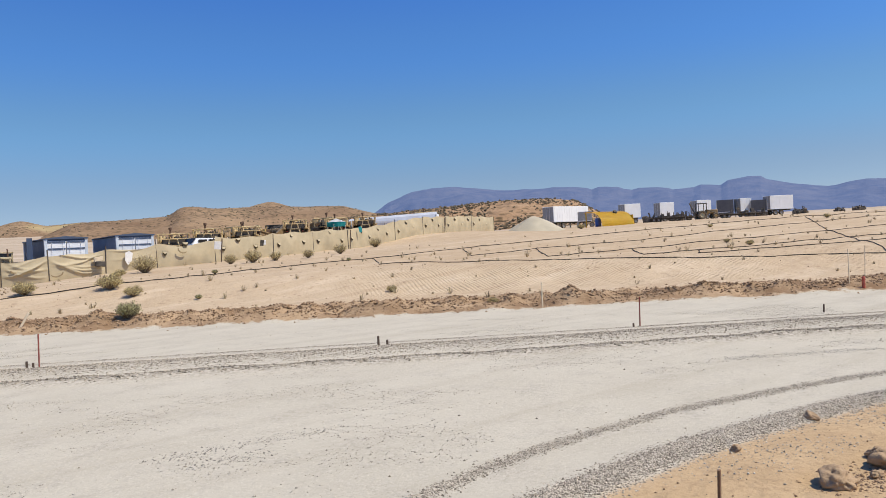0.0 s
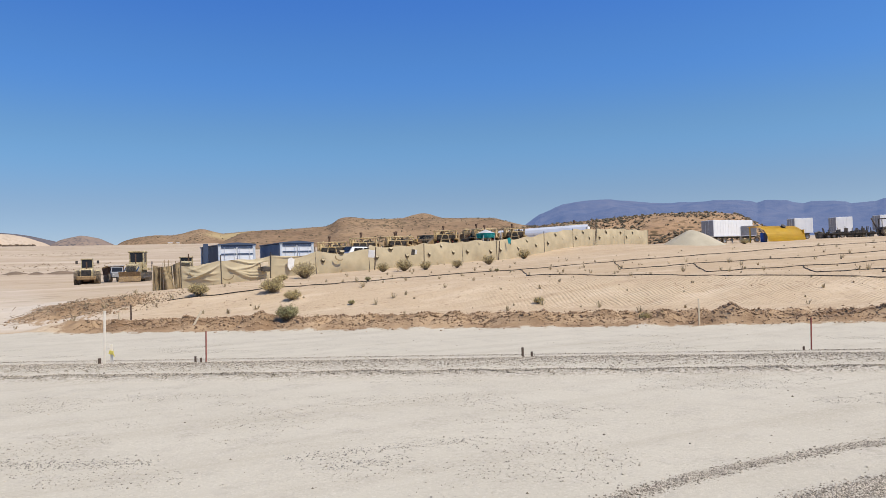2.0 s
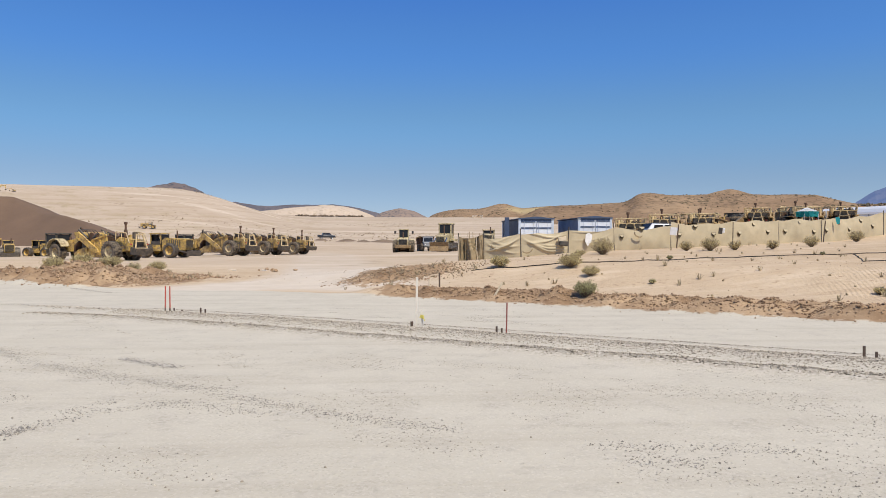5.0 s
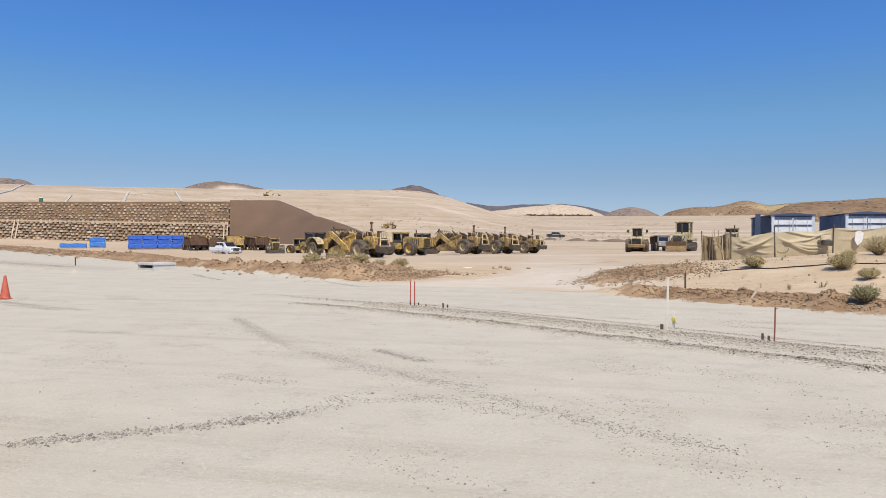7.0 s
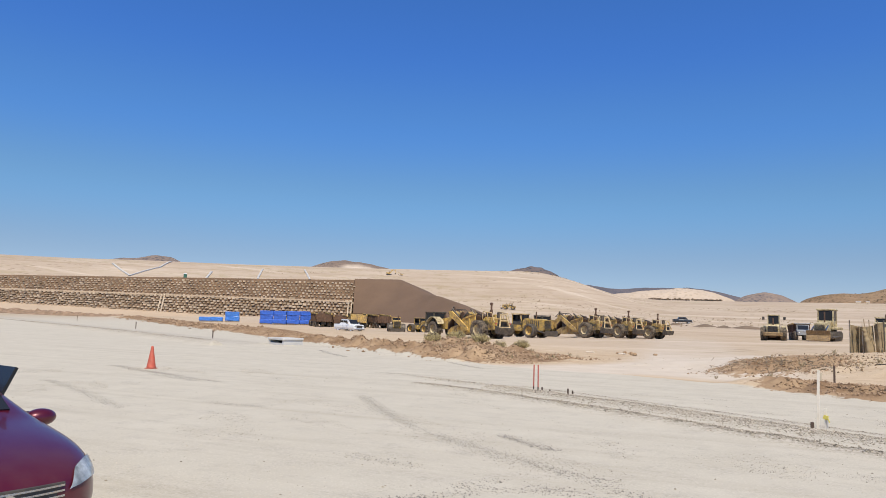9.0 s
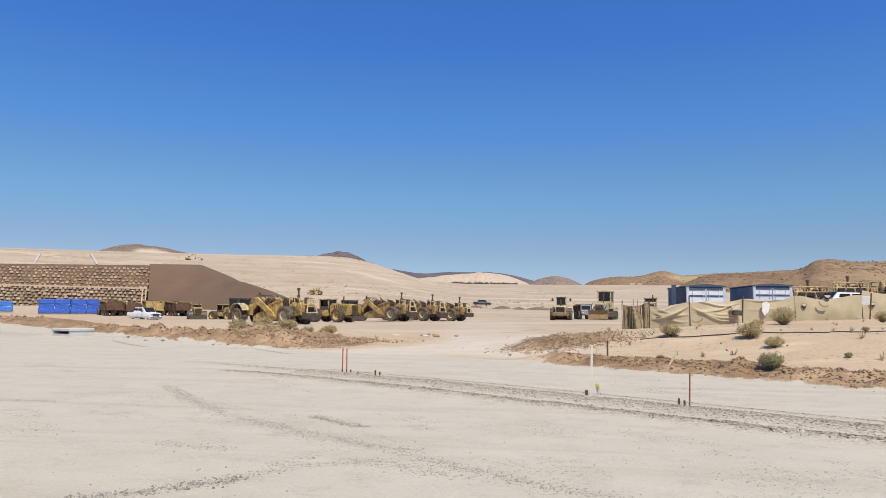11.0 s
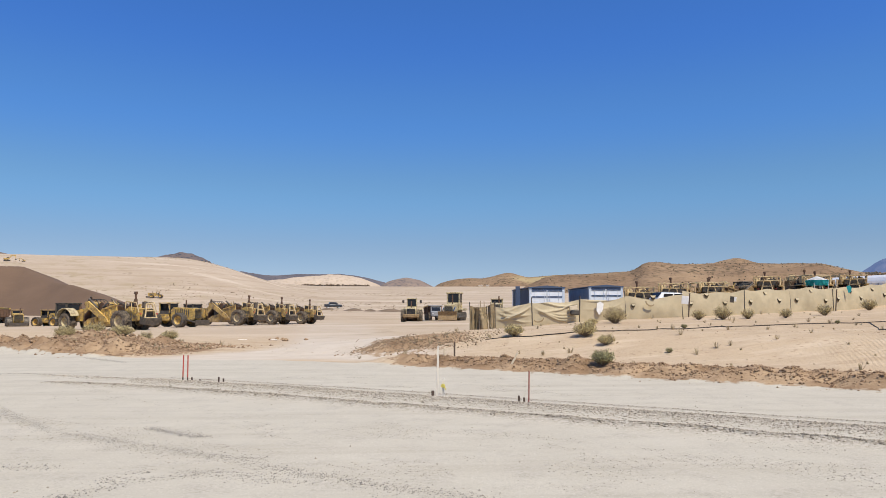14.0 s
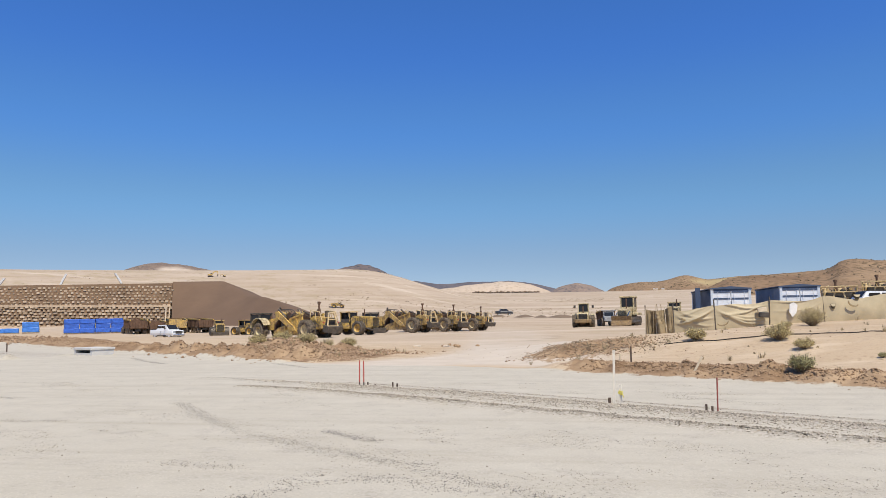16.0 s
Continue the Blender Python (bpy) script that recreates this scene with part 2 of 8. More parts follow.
def left_line(x, y):
    """How far from the low ridge of stone that runs on along the left of the road."""
    return np.where((x < -29) & (x > -140), y - 34.9 + 0.56 * (x + 30.0), 9.0)


def near_edge(x, y):
    """How far beyond the near edge of the gravel; positive is dirt."""
    return 2.86 - 0.03 * (x - 5) ** 2 - y


def height(x, y):
    x, y = np.asarray(x, float), np.asarray(y, float)
    s, n = ALONG.x * x + ALONG.y * y, ACROSS.x * x + ACROSS.y * y
    r = np.hypot(x, y)
    near = 1 - smooth(60, 160, r)
    # road
    z = 0.035 * rough(x, y, 6, 3) * near
    w = windrow(s)
    on = smooth(-22, -16, s)
    z = z + on * near * (0.10 * ridge(n, w, 0.42) * (0.9 + 0.45 * rough(x, y, 0.8, 3, 12)) + 0.11 * ridge(n, w - 1.45, 0.2) * (0.9 + 0.5 * rough(x, y, 0.7, 3, 13)) + 0.035 * ridge(n, w + 0.95, 0.12))
    # bank on the right of the track
    e = far_edge(s)
    right = smooth(-33, -15, s) * smooth(22, 30, n) + smooth(-19.5, -14.5, s) * (1 - smooth(22, 30, n))
    top = 1.92 + 0.027 * (np.clip(s, -30, 28) + 10) + 0.006 * np.clip(s - 28, 0, 47)
    k = n - e
    bank = 0.35 * smooth(0.3, 2.6, k) + 0.75 * smooth(2.5, 8.0, k)
    bank = bank + (top - 1.1) * smooth(5, 42, k) + 0.014 * np.maximum(0, n - 62) + 0.75 * smooth(58, 69, n) * smooth(-40, -27, s) * (1 - smooth(2, 14, s))
    rills = smooth(2.2, 3.4, k) * (1 - smooth(7, 12, k)) * smooth(-5, 2, s)
    bank = bank - rills * 0.03 * np.abs(np.sin((s + 0.3 * k + 0.8 * rough(x, y, 4, 2)) * 4.6)) * (0.6 + 1.2 * rough(x, y, 5, 3, 8))
    z = z + right * bank
    # yard on the left, then the plain, rising
    left = 1 - right
    z = z + left * 0.9 * smooth(-85, -45, s) * smooth(28, 90, n)
    far = np.maximum(0, r - 115) * 0.015 + np.maximum(0, r - 230) * 0.040
    far = np.where(r > 640, (640 - 115) * 0.015 + (640 - 230) * 0.040 + (r - 640) * 0.01, far)
    z = z + far * smooth(0, 60, n) * (1 - 0.85 * smooth(-30, 20, s))
    # graded hill to the left
    turn = np.degrees(np.arctan2(-x, np.maximum(y, -0.6 * np.abs(x))))
    far = far * smooth(0, 60, n) * (1 - 0.85 * smooth(-30, 20, s))
    hill = smooth(6, 17, turn) * (1 - smooth(75, 100, turn))
    z = np.maximum(z, 0) + hill * np.maximum(0, (34.5 - 0.08 * turn) * smooth(205, 470, r) - far * 0.95) * (1 - 0.6 * smooth(520, 800, r))
    # broken earth along the far edge
    heap = (0.4 + 0.6 * smooth(-53, -46, s)) * ridge(k, 1.2 - 0.35 * right, 1.15 - 0.4 * right) * (1 - mouth(s)) * (1 - smooth(150, 300, r))
    z = z + 0.5 * ridge(k, 4.0, 3.0) * (1 - smooth(-75, -55, s)) * (1 - smooth(150, 300, r))
    z = z + (0.3 * ridge(left_line(x, y), 0, 0.5) + 0.08 * ridge(left_line(x, y), 4.2, 0.9)) * near
    z = z + heap * (0.32 + 1.15 * rough(x, y, 0.9, 5, 9) + 0.5 * rough(x, y, 0.42, 3, 19)) * (0.42 + 0.75 * (1 - right))
    z = z + 0.55 * ridge(n, 25.5, 1.9) * ridge(s, -19.3, 2.2) * (0.8 + 1.6 * rough(x, y, 1.1, 5, 5)) * near
    z = z + (0.85 * ridge(k, 5.5, 2.8) * ridge(s, -36.5, 5.5) + 0.3 * ridge(k, 3.0, 2.4) * ridge(s, -58, 16)) * (0.8 + 1.7 * rough(x, y, 1.2, 5, 6)) * near
    # dirt shoulder where the walk begins
    own = smooth(0.0, 0.5, near_edge(x, y)) * smooth(2.0, 4.0, x)
    z = z + own * (0.04 + 0.12 * rough(x, y, 1.2, 4, 3))
    z = z + near * (0.07 * rough(x, y, 2.5, 4, 2) + 0.09 * rough(x, y, 0.9, 3, 33)) * smooth(0, 3, k)
    z = z + heap * right * 0.75 * np.abs(rough(x, y, 0.7, 4, 29))
    # stone bladed up along the near shoulder
    z = z + 0.05 * ridge(near_edge(x, y), -0.22, 0.2) * smooth(2.2, 3.4, x) * (1 - smooth(13, 16, x))
    return z


def ground_at(x, y):
    return float(height(np.array([x]), np.array([y]))[0])


def build_ground():
    def steps(low, high, cell, reach, growth):
        """Even cells from low to high, then ever larger ones outwards."""
        out = [0.0]
        while out[-1] < reach:
            out.append(out[-1] + cell * growth ** len(out))
        tail = np.array(out[1:])
        return np.concatenate([low - tail[::-1], np.linspace(low, high, int((high - low) / cell) + 1), high + tail])

    s = steps(-68, 36, 0.17, 1800, 1.06)
    n = steps(1, 31, 0.16, 1800, 1.06)
    S, N = np.meshgrid(s, n)
    X, Y = ALONG.x * S + ACROSS.x * N, ALONG.y * S + ACROSS.y * N
    Z = height(X, Y)
    rows, cols = X.shape
    index = np.arange(rows * cols).reshape(rows, cols)
    quads = np.stack([index[:-1, :-1], index[:-1, 1:], index[1:, 1:], index[1:, :-1]], -1).reshape(-1, 4)
    mesh = bpy.data.meshes.new("ground")
    mesh.vertices.add(rows * cols)
    mesh.vertices.foreach_set("co", np.stack([X, Y, Z], -1).reshape(-1))
    mesh.loops.add(len(quads) * 4)
    mesh.loops.foreach_set("vertex_index", quads.reshape(-1))
    mesh.polygons.add(len(quads))
    mesh.polygons.foreach_set("loop_start", np.arange(len(quads)) * 4)
    mesh.polygons.foreach_set("loop_total", np.full(len(quads), 4))
    mesh.polygons.foreach_set("use_smooth", np.ones(len(quads), bool))
    mesh.update(calc_edges=True)
    R = np.hypot(X, Y)
    k = N - far_edge(S)
    gravel = (1 - smooth(-0.5, 0.5, k)) * (1 - smooth(-0.2, 0.2, near_edge(X, Y)) * smooth(1.5, 2.5, X))
    gravel = gravel * (1 - smooth(200, 500, R))
    band = (0.8 * ridge(N, windrow(S), 0.5) + ridge(N, windrow(S) - 1.45, 0.24) + 0.8 * ridge(N, windrow(S) + 0.95, 0.13)) * smooth(-22, -15, S)
    loose = np.clip(band + ridge(left_line(X, Y), 0, 0.5) + 0.6 * ridge(left_line(X, Y), 3.6, 1.6), 0, 1)
    clods = ridge(k, 0.8, 0.8) * smooth(-18, -14.8, S) * (1 - mouth(S)) + smooth(-0.3, 0.5, k) * (1 - smooth(3.5, 6.5, k)) * (1 - smooth(-30, -27.5, S)) * (1 - smooth(120, 220, R)) + ridge(N, 25.5, 2.0) * ridge(S, -19.3, 2.3) + ridge(k, 5.2, 3.2) * ridge(S, -36.5, 6) + 0.7 * ridge(k, 3.0, 2.6) * ridge(S, -58, 16)
    way = smooth(19, 24, N) * (1 - smooth(70, 110, N)) * ridge(X, -1.8 - 0.10 * (Y - 28), 3.2)
    worn = np.clip(way + ridge(S, -24.2, 2.6) * smooth(-1.5, 0.5, k) * (1 - smooth(4, 9, k)), 0, 1)
    pale = np.maximum(smooth(120, 260, R), 0.7 * smooth(28, 44, N) * (1 - smooth(-30, -22, S)))
    for name, values in (("gravel", gravel), ("shoulder", smooth(-0.06, 0.08, near_edge(X, Y) + 0.12 * rough(X, Y, 0.5, 3, 50)) * smooth(1.5, 2.5, X)), ("loose", loose), ("clods", np.clip(clods, 0, 1)), ("pale", pale), ("worn", worn), ("rills", smooth(2.0, 3.2, k) * (1 - smooth(6.5, 12, k)) * smooth(-5, 2, S))):
        mesh.attributes.new(name, "FLOAT", "POINT").data.foreach_set("value", values.reshape(-1).astype(np.float32))
    mesh.materials.append(ground_material())
    return tagged(new("ground", mesh), "dry tan dirt ground with a wide gravel road", "ground", kind="structure")


ground = build_ground()

# ---- building kit ----
dry = random.Random(7)


def part(name, bm, material, parent=None, label="", smooth_faces=False):
    """Links a bmesh as one mesh object under a thing or a part."""
    mesh = bpy.data.meshes.new(name)
    bm.normal_update()
    bm.to_mesh(mesh)
    bm.free()
    mesh.materials.append(material)
    if smooth_faces:
        mesh.polygons.foreach_set("use_smooth", [True] * len(mesh.polygons))
    ob = new(name, mesh)
    ob.parent = parent
    return tagged(ob, label)


def thing(name, m, label, category, group="", kind=""):
    """An Empty at the base of a thing; its parts hang under it."""
    ob = new(name)
    ob.empty_display_size = 0.2
    ob.matrix_basis = m
    return tagged(ob, label, category, group, kind)


def box(bm, size, at=(0, 0, 0), turn=(0, 0, 0), bevel=0.0):
    """A block of that size, its middle at that place."""
    m = pose(*at, *turn) @ Matrix.Diagonal((*size, 1))
    made = bmesh.ops.create_cube(bm, size=1, matrix=m)
    if bevel:
        edges = list({e for v in made["verts"] for e in v.link_edges})
        bmesh.ops.bevel(bm, geom=edges, offset=bevel, segments=1, affect="EDGES")
    return bm


def rod(bm, a, b, r, r2=None, seg=8):
    """A round bar from a to b."""
    a, b = Vector(a), Vector(b)
    m = Matrix.Translation((a + b) / 2) @ (b - a).to_track_quat("Z", "Y").to_matrix().to_4x4()
    bmesh.ops.create_cone(bm, cap_ends=True, segments=seg, radius1=r, radius2=r if r2 is None else r2, depth=(b - a).length, matrix=m)
    return bm


def plate(bm, outline, thick, m=Matrix()):
    """A plate with an outline in x and z, as thick as that along y, round y = 0."""
    front = [bm.verts.new(m @ Vector((x, -thick / 2, z))) for x, z in outline]
    back = [bm.verts.new(m @ Vector((x, thick / 2, z))) for x, z in outline]
    bm.faces.new(front)
    bm.faces.new(list(reversed(back)))
    for i in range(len(front)):
        j = (i + 1) % len(front)
        bm.faces.new([front[j], front[i], back[i], back[j]])
    bmesh.ops.recalc_face_normals(bm, faces=bm.faces)
    return bm


def lathe(bm, profile, seg, m=Matrix()):
    """Turns a profile of (radius, along) round the y axis."""
    rings = []
    for i in range(seg):
        a = 2 * math.pi * i / seg
        rings.append([bm.verts.new(m @ Vector((r * math.cos(a), y, r * math.sin(a)))) for r, y in profile])
    for i in range(seg):
        p, q = rings[i], rings[(i + 1) % seg]
        for k in range(len(profile) - 1):
            bm.faces.new([p[k], p[k + 1], q[k + 1], q[k]])
    bmesh.ops.recalc_face_normals(bm, faces=bm.faces)
    return bm


def B():
    return bmesh.new()


def wheel(parent, x, y, z, r, width, rubber, rim_paint, lugs=22, hub=0.52):
    """A tyre with bars across its tread, and the rim in it."""
    bm = B()
    m = Matrix.Translation((x, y, z))
    w = width / 2
    lathe(bm, [(r * hub, -w * 0.8), (r * 0.72, -w), (r * 0.9, -w), (r * 0.965, -w * 0.85), (r * 0.965, w * 0.85), (r * 0.9, w), (r * 0.72, w), (r * hub, w * 0.8)], 28, m)
    for i in range(lugs):
        for side in (-1, 1):
            a = 360 * (i + (0.5 if side > 0 else 0)) / lugs
            t = m @ pose(0, 0, 0, 0, a, 0) @ pose(r * 0.965, side * w * 0.48, 0, 22 * side, 0, 0) @ Matrix.Diagonal((r * 0.07, w * 0.95, r * 0.13, 1))
            bmesh.ops.create_cube(bm, size=1, matrix=t)
    tyre = part("tyre", bm, rubber, parent, "worn dusty black tyre")
    bm = B()
    lathe(bm, [(0.001, -w * 0.42), (r * 0.16, -w * 0.45), (r * 0.2, -w * 0.25), (r * 0.44, -w * 0.35), (r * hub, -w * 0.8), (r * hub, w * 0.8), (r * 0.44, w * 0.35), (r * 0.2, w * 0.25), (r * 0.16, w * 0.45), (0.001, w * 0.42)], 20, m)
    part("rim", bm, rim_paint, tyre)
    return tyre


def on_ground(x, y, yaw, lift=0.0):
    return pose(x, y, ground_at(x, y) + lift, 0, 0, yaw)


YELLOW = surface("weathered_yellow_paint", (0.66, 0.42, 0.085), 0.7, vary=0.5, coarse=1.5, fine=7, dust=0.35, rust=0.95)
OCHRE = surface("rust_streaked_ochre_paint", (0.58, 0.375, 0.095), 0.75, vary=0.5, coarse=1.1, fine=6, dust=0.4, rust=1.0)
CREAM = surface("faded_cream_paint", (0.60, 0.50, 0.28), 0.65, vary=0.3, coarse=1.3, fine=14, dust=0.3, rust=0.75)
PALE_RAIL = surface("dusty_pale_steel", (0.66, 0.49, 0.24), 0.6, vary=0.3, dust=0.3, rust=0.45)
DUSTY_BROWN = surface("dusty_brown_machine_paint", (0.30, 0.19, 0.075), 0.7, vary=0.4, coarse=1.6, fine=9, dust=0.25, rust=0.9)
RUBBER = surface("dusty_rubber", (0.05, 0.042, 0.034), 0.95, vary=0.4, coarse=1.6, fine=14, dust=0.5)
STEEL = surface("dark_worn_steel", (0.09, 0.078, 0.066), 0.6, 0.4, vary=0.35, coarse=1.5, dust=0.25)
RUST = surface("rusty_brown_steel", (0.115, 0.06, 0.034), 0.85, 0.0, vary=0.5, coarse=1.2, dust=0.07)
BLACK = surface("dull_black_steel", (0.03, 0.028, 0.026), 0.7, vary=0.3, dust=0.15)
CAB_DARK = surface("green_black_cab_paint", (0.03, 0.034, 0.026), 0.6, vary=0.4, dust=0.12, rust=0.3)
CHROME = surface("polished_steel", (0.6, 0.6, 0.6), 0.2, 1.0, vary=0.1, bump=0.0)
WHITE = surface("white_paint", (0.80, 0.80, 0.79), 0.45, vary=0.06, coarse=0.7, dust=0.06, bump=0.04)
GREY = surface("grey_painted_metal", (0.30, 0.31, 0.32), 0.6, vary=0.2, dust=0.15)
SILVER = surface("silver_sheet_metal", (0.72, 0.73, 0.75), 0.42, 0.25, vary=0.12, coarse=0.5, dust=0.1)
CONCRETE = surface("pale_concrete", (0.55, 0.53, 0.49), 0.9, vary=0.15, coarse=1.2, fine=30)
TIMBER = surface("bare_sawn_timber", (0.62, 0.51, 0.36), 0.85, vary=0.2, coarse=4, fine=60)
WHITE_LATH = surface("whitewashed_timber", (0.80, 0.78, 0.74), 0.8, vary=0.12, coarse=5, fine=60)
ORANGE = surface("faded_orange_plastic", (0.52, 0.085, 0.045), 0.6, vary=0.2, coarse=5, dust=0.2)
RED_PAINT = surface("sprayed_red_paint", (0.46, 0.07, 0.045), 0.7, vary=0.2, coarse=9, dust=0.1)


def glass_material(name, tint):
    m, tree, bsdf = begin(name)
    bsdf.inputs["Base Color"].default_value = (*tint, 1)
    bsdf.inputs["Roughness"].default_value = 0.25
    bsdf.inputs["Specular IOR Level"].default_value = 0.3
    return m


GLASS = glass_material("dark_tinted_glass", (0.02, 0.022, 0.025))

# ---- hills, mountains and the retaining wall ----


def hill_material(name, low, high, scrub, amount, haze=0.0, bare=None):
    """Dry slopes with darker scrub; haze paints in, as a blue glow, the light that the air adds over kilometres."""
    m, tree, bsdf = begin(name)
    where = tree.nodes.new("ShaderNodeNewGeometry").outputs["Position"]
    col = blend(tree, ramp(tree, grain(tree, where, 0.012, 6), 0.35, 0.65), low, high)
    spots = node(tree, "ShaderNodeTexVoronoi", Scale=0.26)
    tree.links.new(where, spots.inputs["Vector"])
    near_spot = ramp(tree, spots.outputs["Distance"], 0.46, 0.3)
    patches = ramp(tree, grain(tree, where, 0.02, 4), 0.34, 0.56)
    col = blend(tree, times(tree, times(tree, near_spot, patches), amount), col, scrub)
    if bare:
        middle, reach, tone = bare
        away = tree.nodes.new("ShaderNodeVectorMath")
        away.operation = "DISTANCE"
        away.inputs[1].default_value = middle
        tree.links.new(where, away.inputs[0])
        ragged = tree.nodes.new("ShaderNodeMath")
        ragged.operation = "MULTIPLY_ADD"
        ragged.inputs[1].default_value = reach
        tree.links.new(grain(tree, where, 0.03, 5), ragged.inputs[0])
        tree.links.new(away.outputs["Value"], ragged.inputs[2])
        col = blend(tree, ramp(tree, ragged.outputs[0], reach * 1.7, reach * 1.2), col, tone)
    tree.links.new(col, bsdf.inputs["Base Color"])
    bsdf.inputs["Roughness"].default_value = 1.0
    bsdf.inputs["Specular IOR Level"].default_value = 0.05
    raise_bump(tree, bsdf, grain(tree, where, 0.03, 8), 0.6, 12.0)
    # the slope itself glows faintly blue in place of hazy air
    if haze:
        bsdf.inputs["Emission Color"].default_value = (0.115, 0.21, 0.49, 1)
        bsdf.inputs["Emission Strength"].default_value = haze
    return m


LAND = {}


def hill(name, label, crest, front, back, material, seed, gully=0.2, category="hill", fine=4):
    """A ridge under a crest line of (bearing to the left in degrees, distance, height above the sea of land)."""
    bearings = np.array([c[0] for c in crest][::-1])
    dist = np.array([c[1] for c in crest][::-1], float)
    tops = np.array([c[2] for c in crest][::-1], float)
    wide = 0.22 * (bearings[-1] - bearings[0])
    bearings = np.concatenate([[bearings[0] - wide], bearings, [bearings[-1] + wide]])
    dist = np.concatenate([dist[:1], dist, dist[-1:]])
    tops = np.concatenate([[0.0], tops, [0.0]])
    count = max(24, int(abs(bearings[-1] - bearings[0]) * fine * 2))
    a = np.linspace(bearings[0], bearings[-1], count)
    d0, z0 = np.interp(a, bearings, dist), np.interp(a, bearings, tops)
    z0 = np.convolve(np.pad(z0, 1, mode="edge"), [0.25, 0.5, 0.25], "valid")
    b = np.concatenate([np.linspace(-1, 0, 26), np.linspace(0, 1, 8)[1:]])
    A, K = np.meshgrid(np.radians(a), b)
    D = d0[None] + np.where(K < 0, K * front, K * back)
    X, Y = -np.sin(A) * D, np.cos(A) * D
    fall = 1 - np.abs(K) ** 1.35
    lump = rough(X, Y, front * 0.5, 5, seed) - 0.9 * np.abs(rough(X, Y, front * 0.3, 4, seed + 5))
    Z = z0[None] * (fall + gully * 2 * lump * np.sin(np.pi * np.clip(fall, 0, 1)) + 0.05 * rough(X, Y, front * 0.12, 3, seed + 3) * fall)
    Z = np.where(np.abs(K) > 0.99, -4.0, Z)
    rows, cols = X.shape
    index = np.arange(rows * cols).reshape(rows, cols)
    quads = np.stack([index[:-1, :-1], index[:-1, 1:], index[1:, 1:], index[1:, :-1]], -1).reshape(-1, 4)
    mesh = bpy.data.meshes.new(name)
    mesh.from_pydata(np.stack([X, Y, Z], -1).reshape(-1, 3).tolist(), [], quads.tolist())
    mesh.polygons.foreach_set("use_smooth", [True] * len(quads))
    mesh.materials.append(material)
    LAND[name] = (X, Y, Z)
    return tagged(new(name, mesh), label, category, kind="structure")


SCRUB_HILL = hill_material("dry_brown_hillside", (0.22, 0.14, 0.085), (0.345, 0.235, 0.14), (0.075, 0.06, 0.035), 0.9)
RED_HILL = hill_material("reddish_scrub_hillside", (0.33, 0.205, 0.115), (0.44, 0.30, 0.185), (0.075, 0.055, 0.03), 0.95)
# a haze value paints the far air's blue veil on as a glow
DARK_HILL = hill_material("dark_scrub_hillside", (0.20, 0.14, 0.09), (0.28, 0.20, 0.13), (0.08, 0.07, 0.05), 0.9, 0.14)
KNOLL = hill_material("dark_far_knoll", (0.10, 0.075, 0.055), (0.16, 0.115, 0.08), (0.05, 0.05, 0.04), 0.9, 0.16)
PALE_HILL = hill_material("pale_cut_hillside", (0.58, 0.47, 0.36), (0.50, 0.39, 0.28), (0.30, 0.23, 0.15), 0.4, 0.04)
# strongest haze: the range's blue is mostly emission put in for the air
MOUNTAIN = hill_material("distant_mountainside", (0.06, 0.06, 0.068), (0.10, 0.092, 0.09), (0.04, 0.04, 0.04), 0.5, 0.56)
STRAW_HILL = hill_material("brown_hillside_with_straw_grass", (0.22, 0.14, 0.085), (0.345, 0.235, 0.14), (0.075, 0.06, 0.035), 0.9, 0.0, ((182.0, 930.0, 42.0), 36.0, (0.41, 0.31, 0.165)))
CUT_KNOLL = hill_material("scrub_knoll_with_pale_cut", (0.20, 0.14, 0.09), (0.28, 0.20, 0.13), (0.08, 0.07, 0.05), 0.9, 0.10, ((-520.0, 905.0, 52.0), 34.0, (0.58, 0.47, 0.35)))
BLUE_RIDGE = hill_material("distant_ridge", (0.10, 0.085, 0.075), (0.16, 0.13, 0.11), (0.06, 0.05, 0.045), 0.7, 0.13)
hill("brown_hills", "low brown desert hills with sparse scrub", [
    (-11.42, 619, 31.4), (-13.12, 619, 33.4), (-14.16, 619, 33.1), (-16.23, 619, 34.1), (-17.86, 619, 35.1), (-18.26, 619, 36.9), (-18.73, 619, 40.5), (-19.13, 619, 41.8), (-19.64, 619, 42.2), (-21.40, 619, 40.5), (-22.92, 619, 40.2), (-23.67, 619, 40.5), (-27.11, 619, 40.1), (-28.33, 619, 39.4), (-29.69, 619, 39.5), (-31.01, 619, 38.7), (-33.22, 619, 31.9), (-36.75, 620, 26.6), (-39.39, 620, 19.9)],
     260, 400, SCRUB_HILL, 11)
hill("brown_peak", "small brown desert peak behind the low hills", [
    (-22.92, 899, 55.0), (-23.67, 899, 58.0), (-24.41, 899, 61.6), (-25.14, 899, 64.1), (-25.50, 899, 64.3), (-26.04, 899, 61.6), (-26.58, 899, 58.9), (-27.29, 899, 55.5)],
     200, 300, SCRUB_HILL, 12)
hill("scrub_knoll", "brown knoll dotted with dark shrubs", [
    (-28.84, 349, 14.4), (-31.48, 349, 16.9), (-35.02, 349, 18.3), (-38.6, 350, 19.9), (-41.72, 350, 20.8), (-43.94, 350, 21.4), (-47.45, 350, 21.0), (-48.96, 350, 19.6), (-50.21, 350, 15.7), (-51.25, 350, 11.6), (-52.48, 350, 7.4)],
     130, 200, RED_HILL, 13)
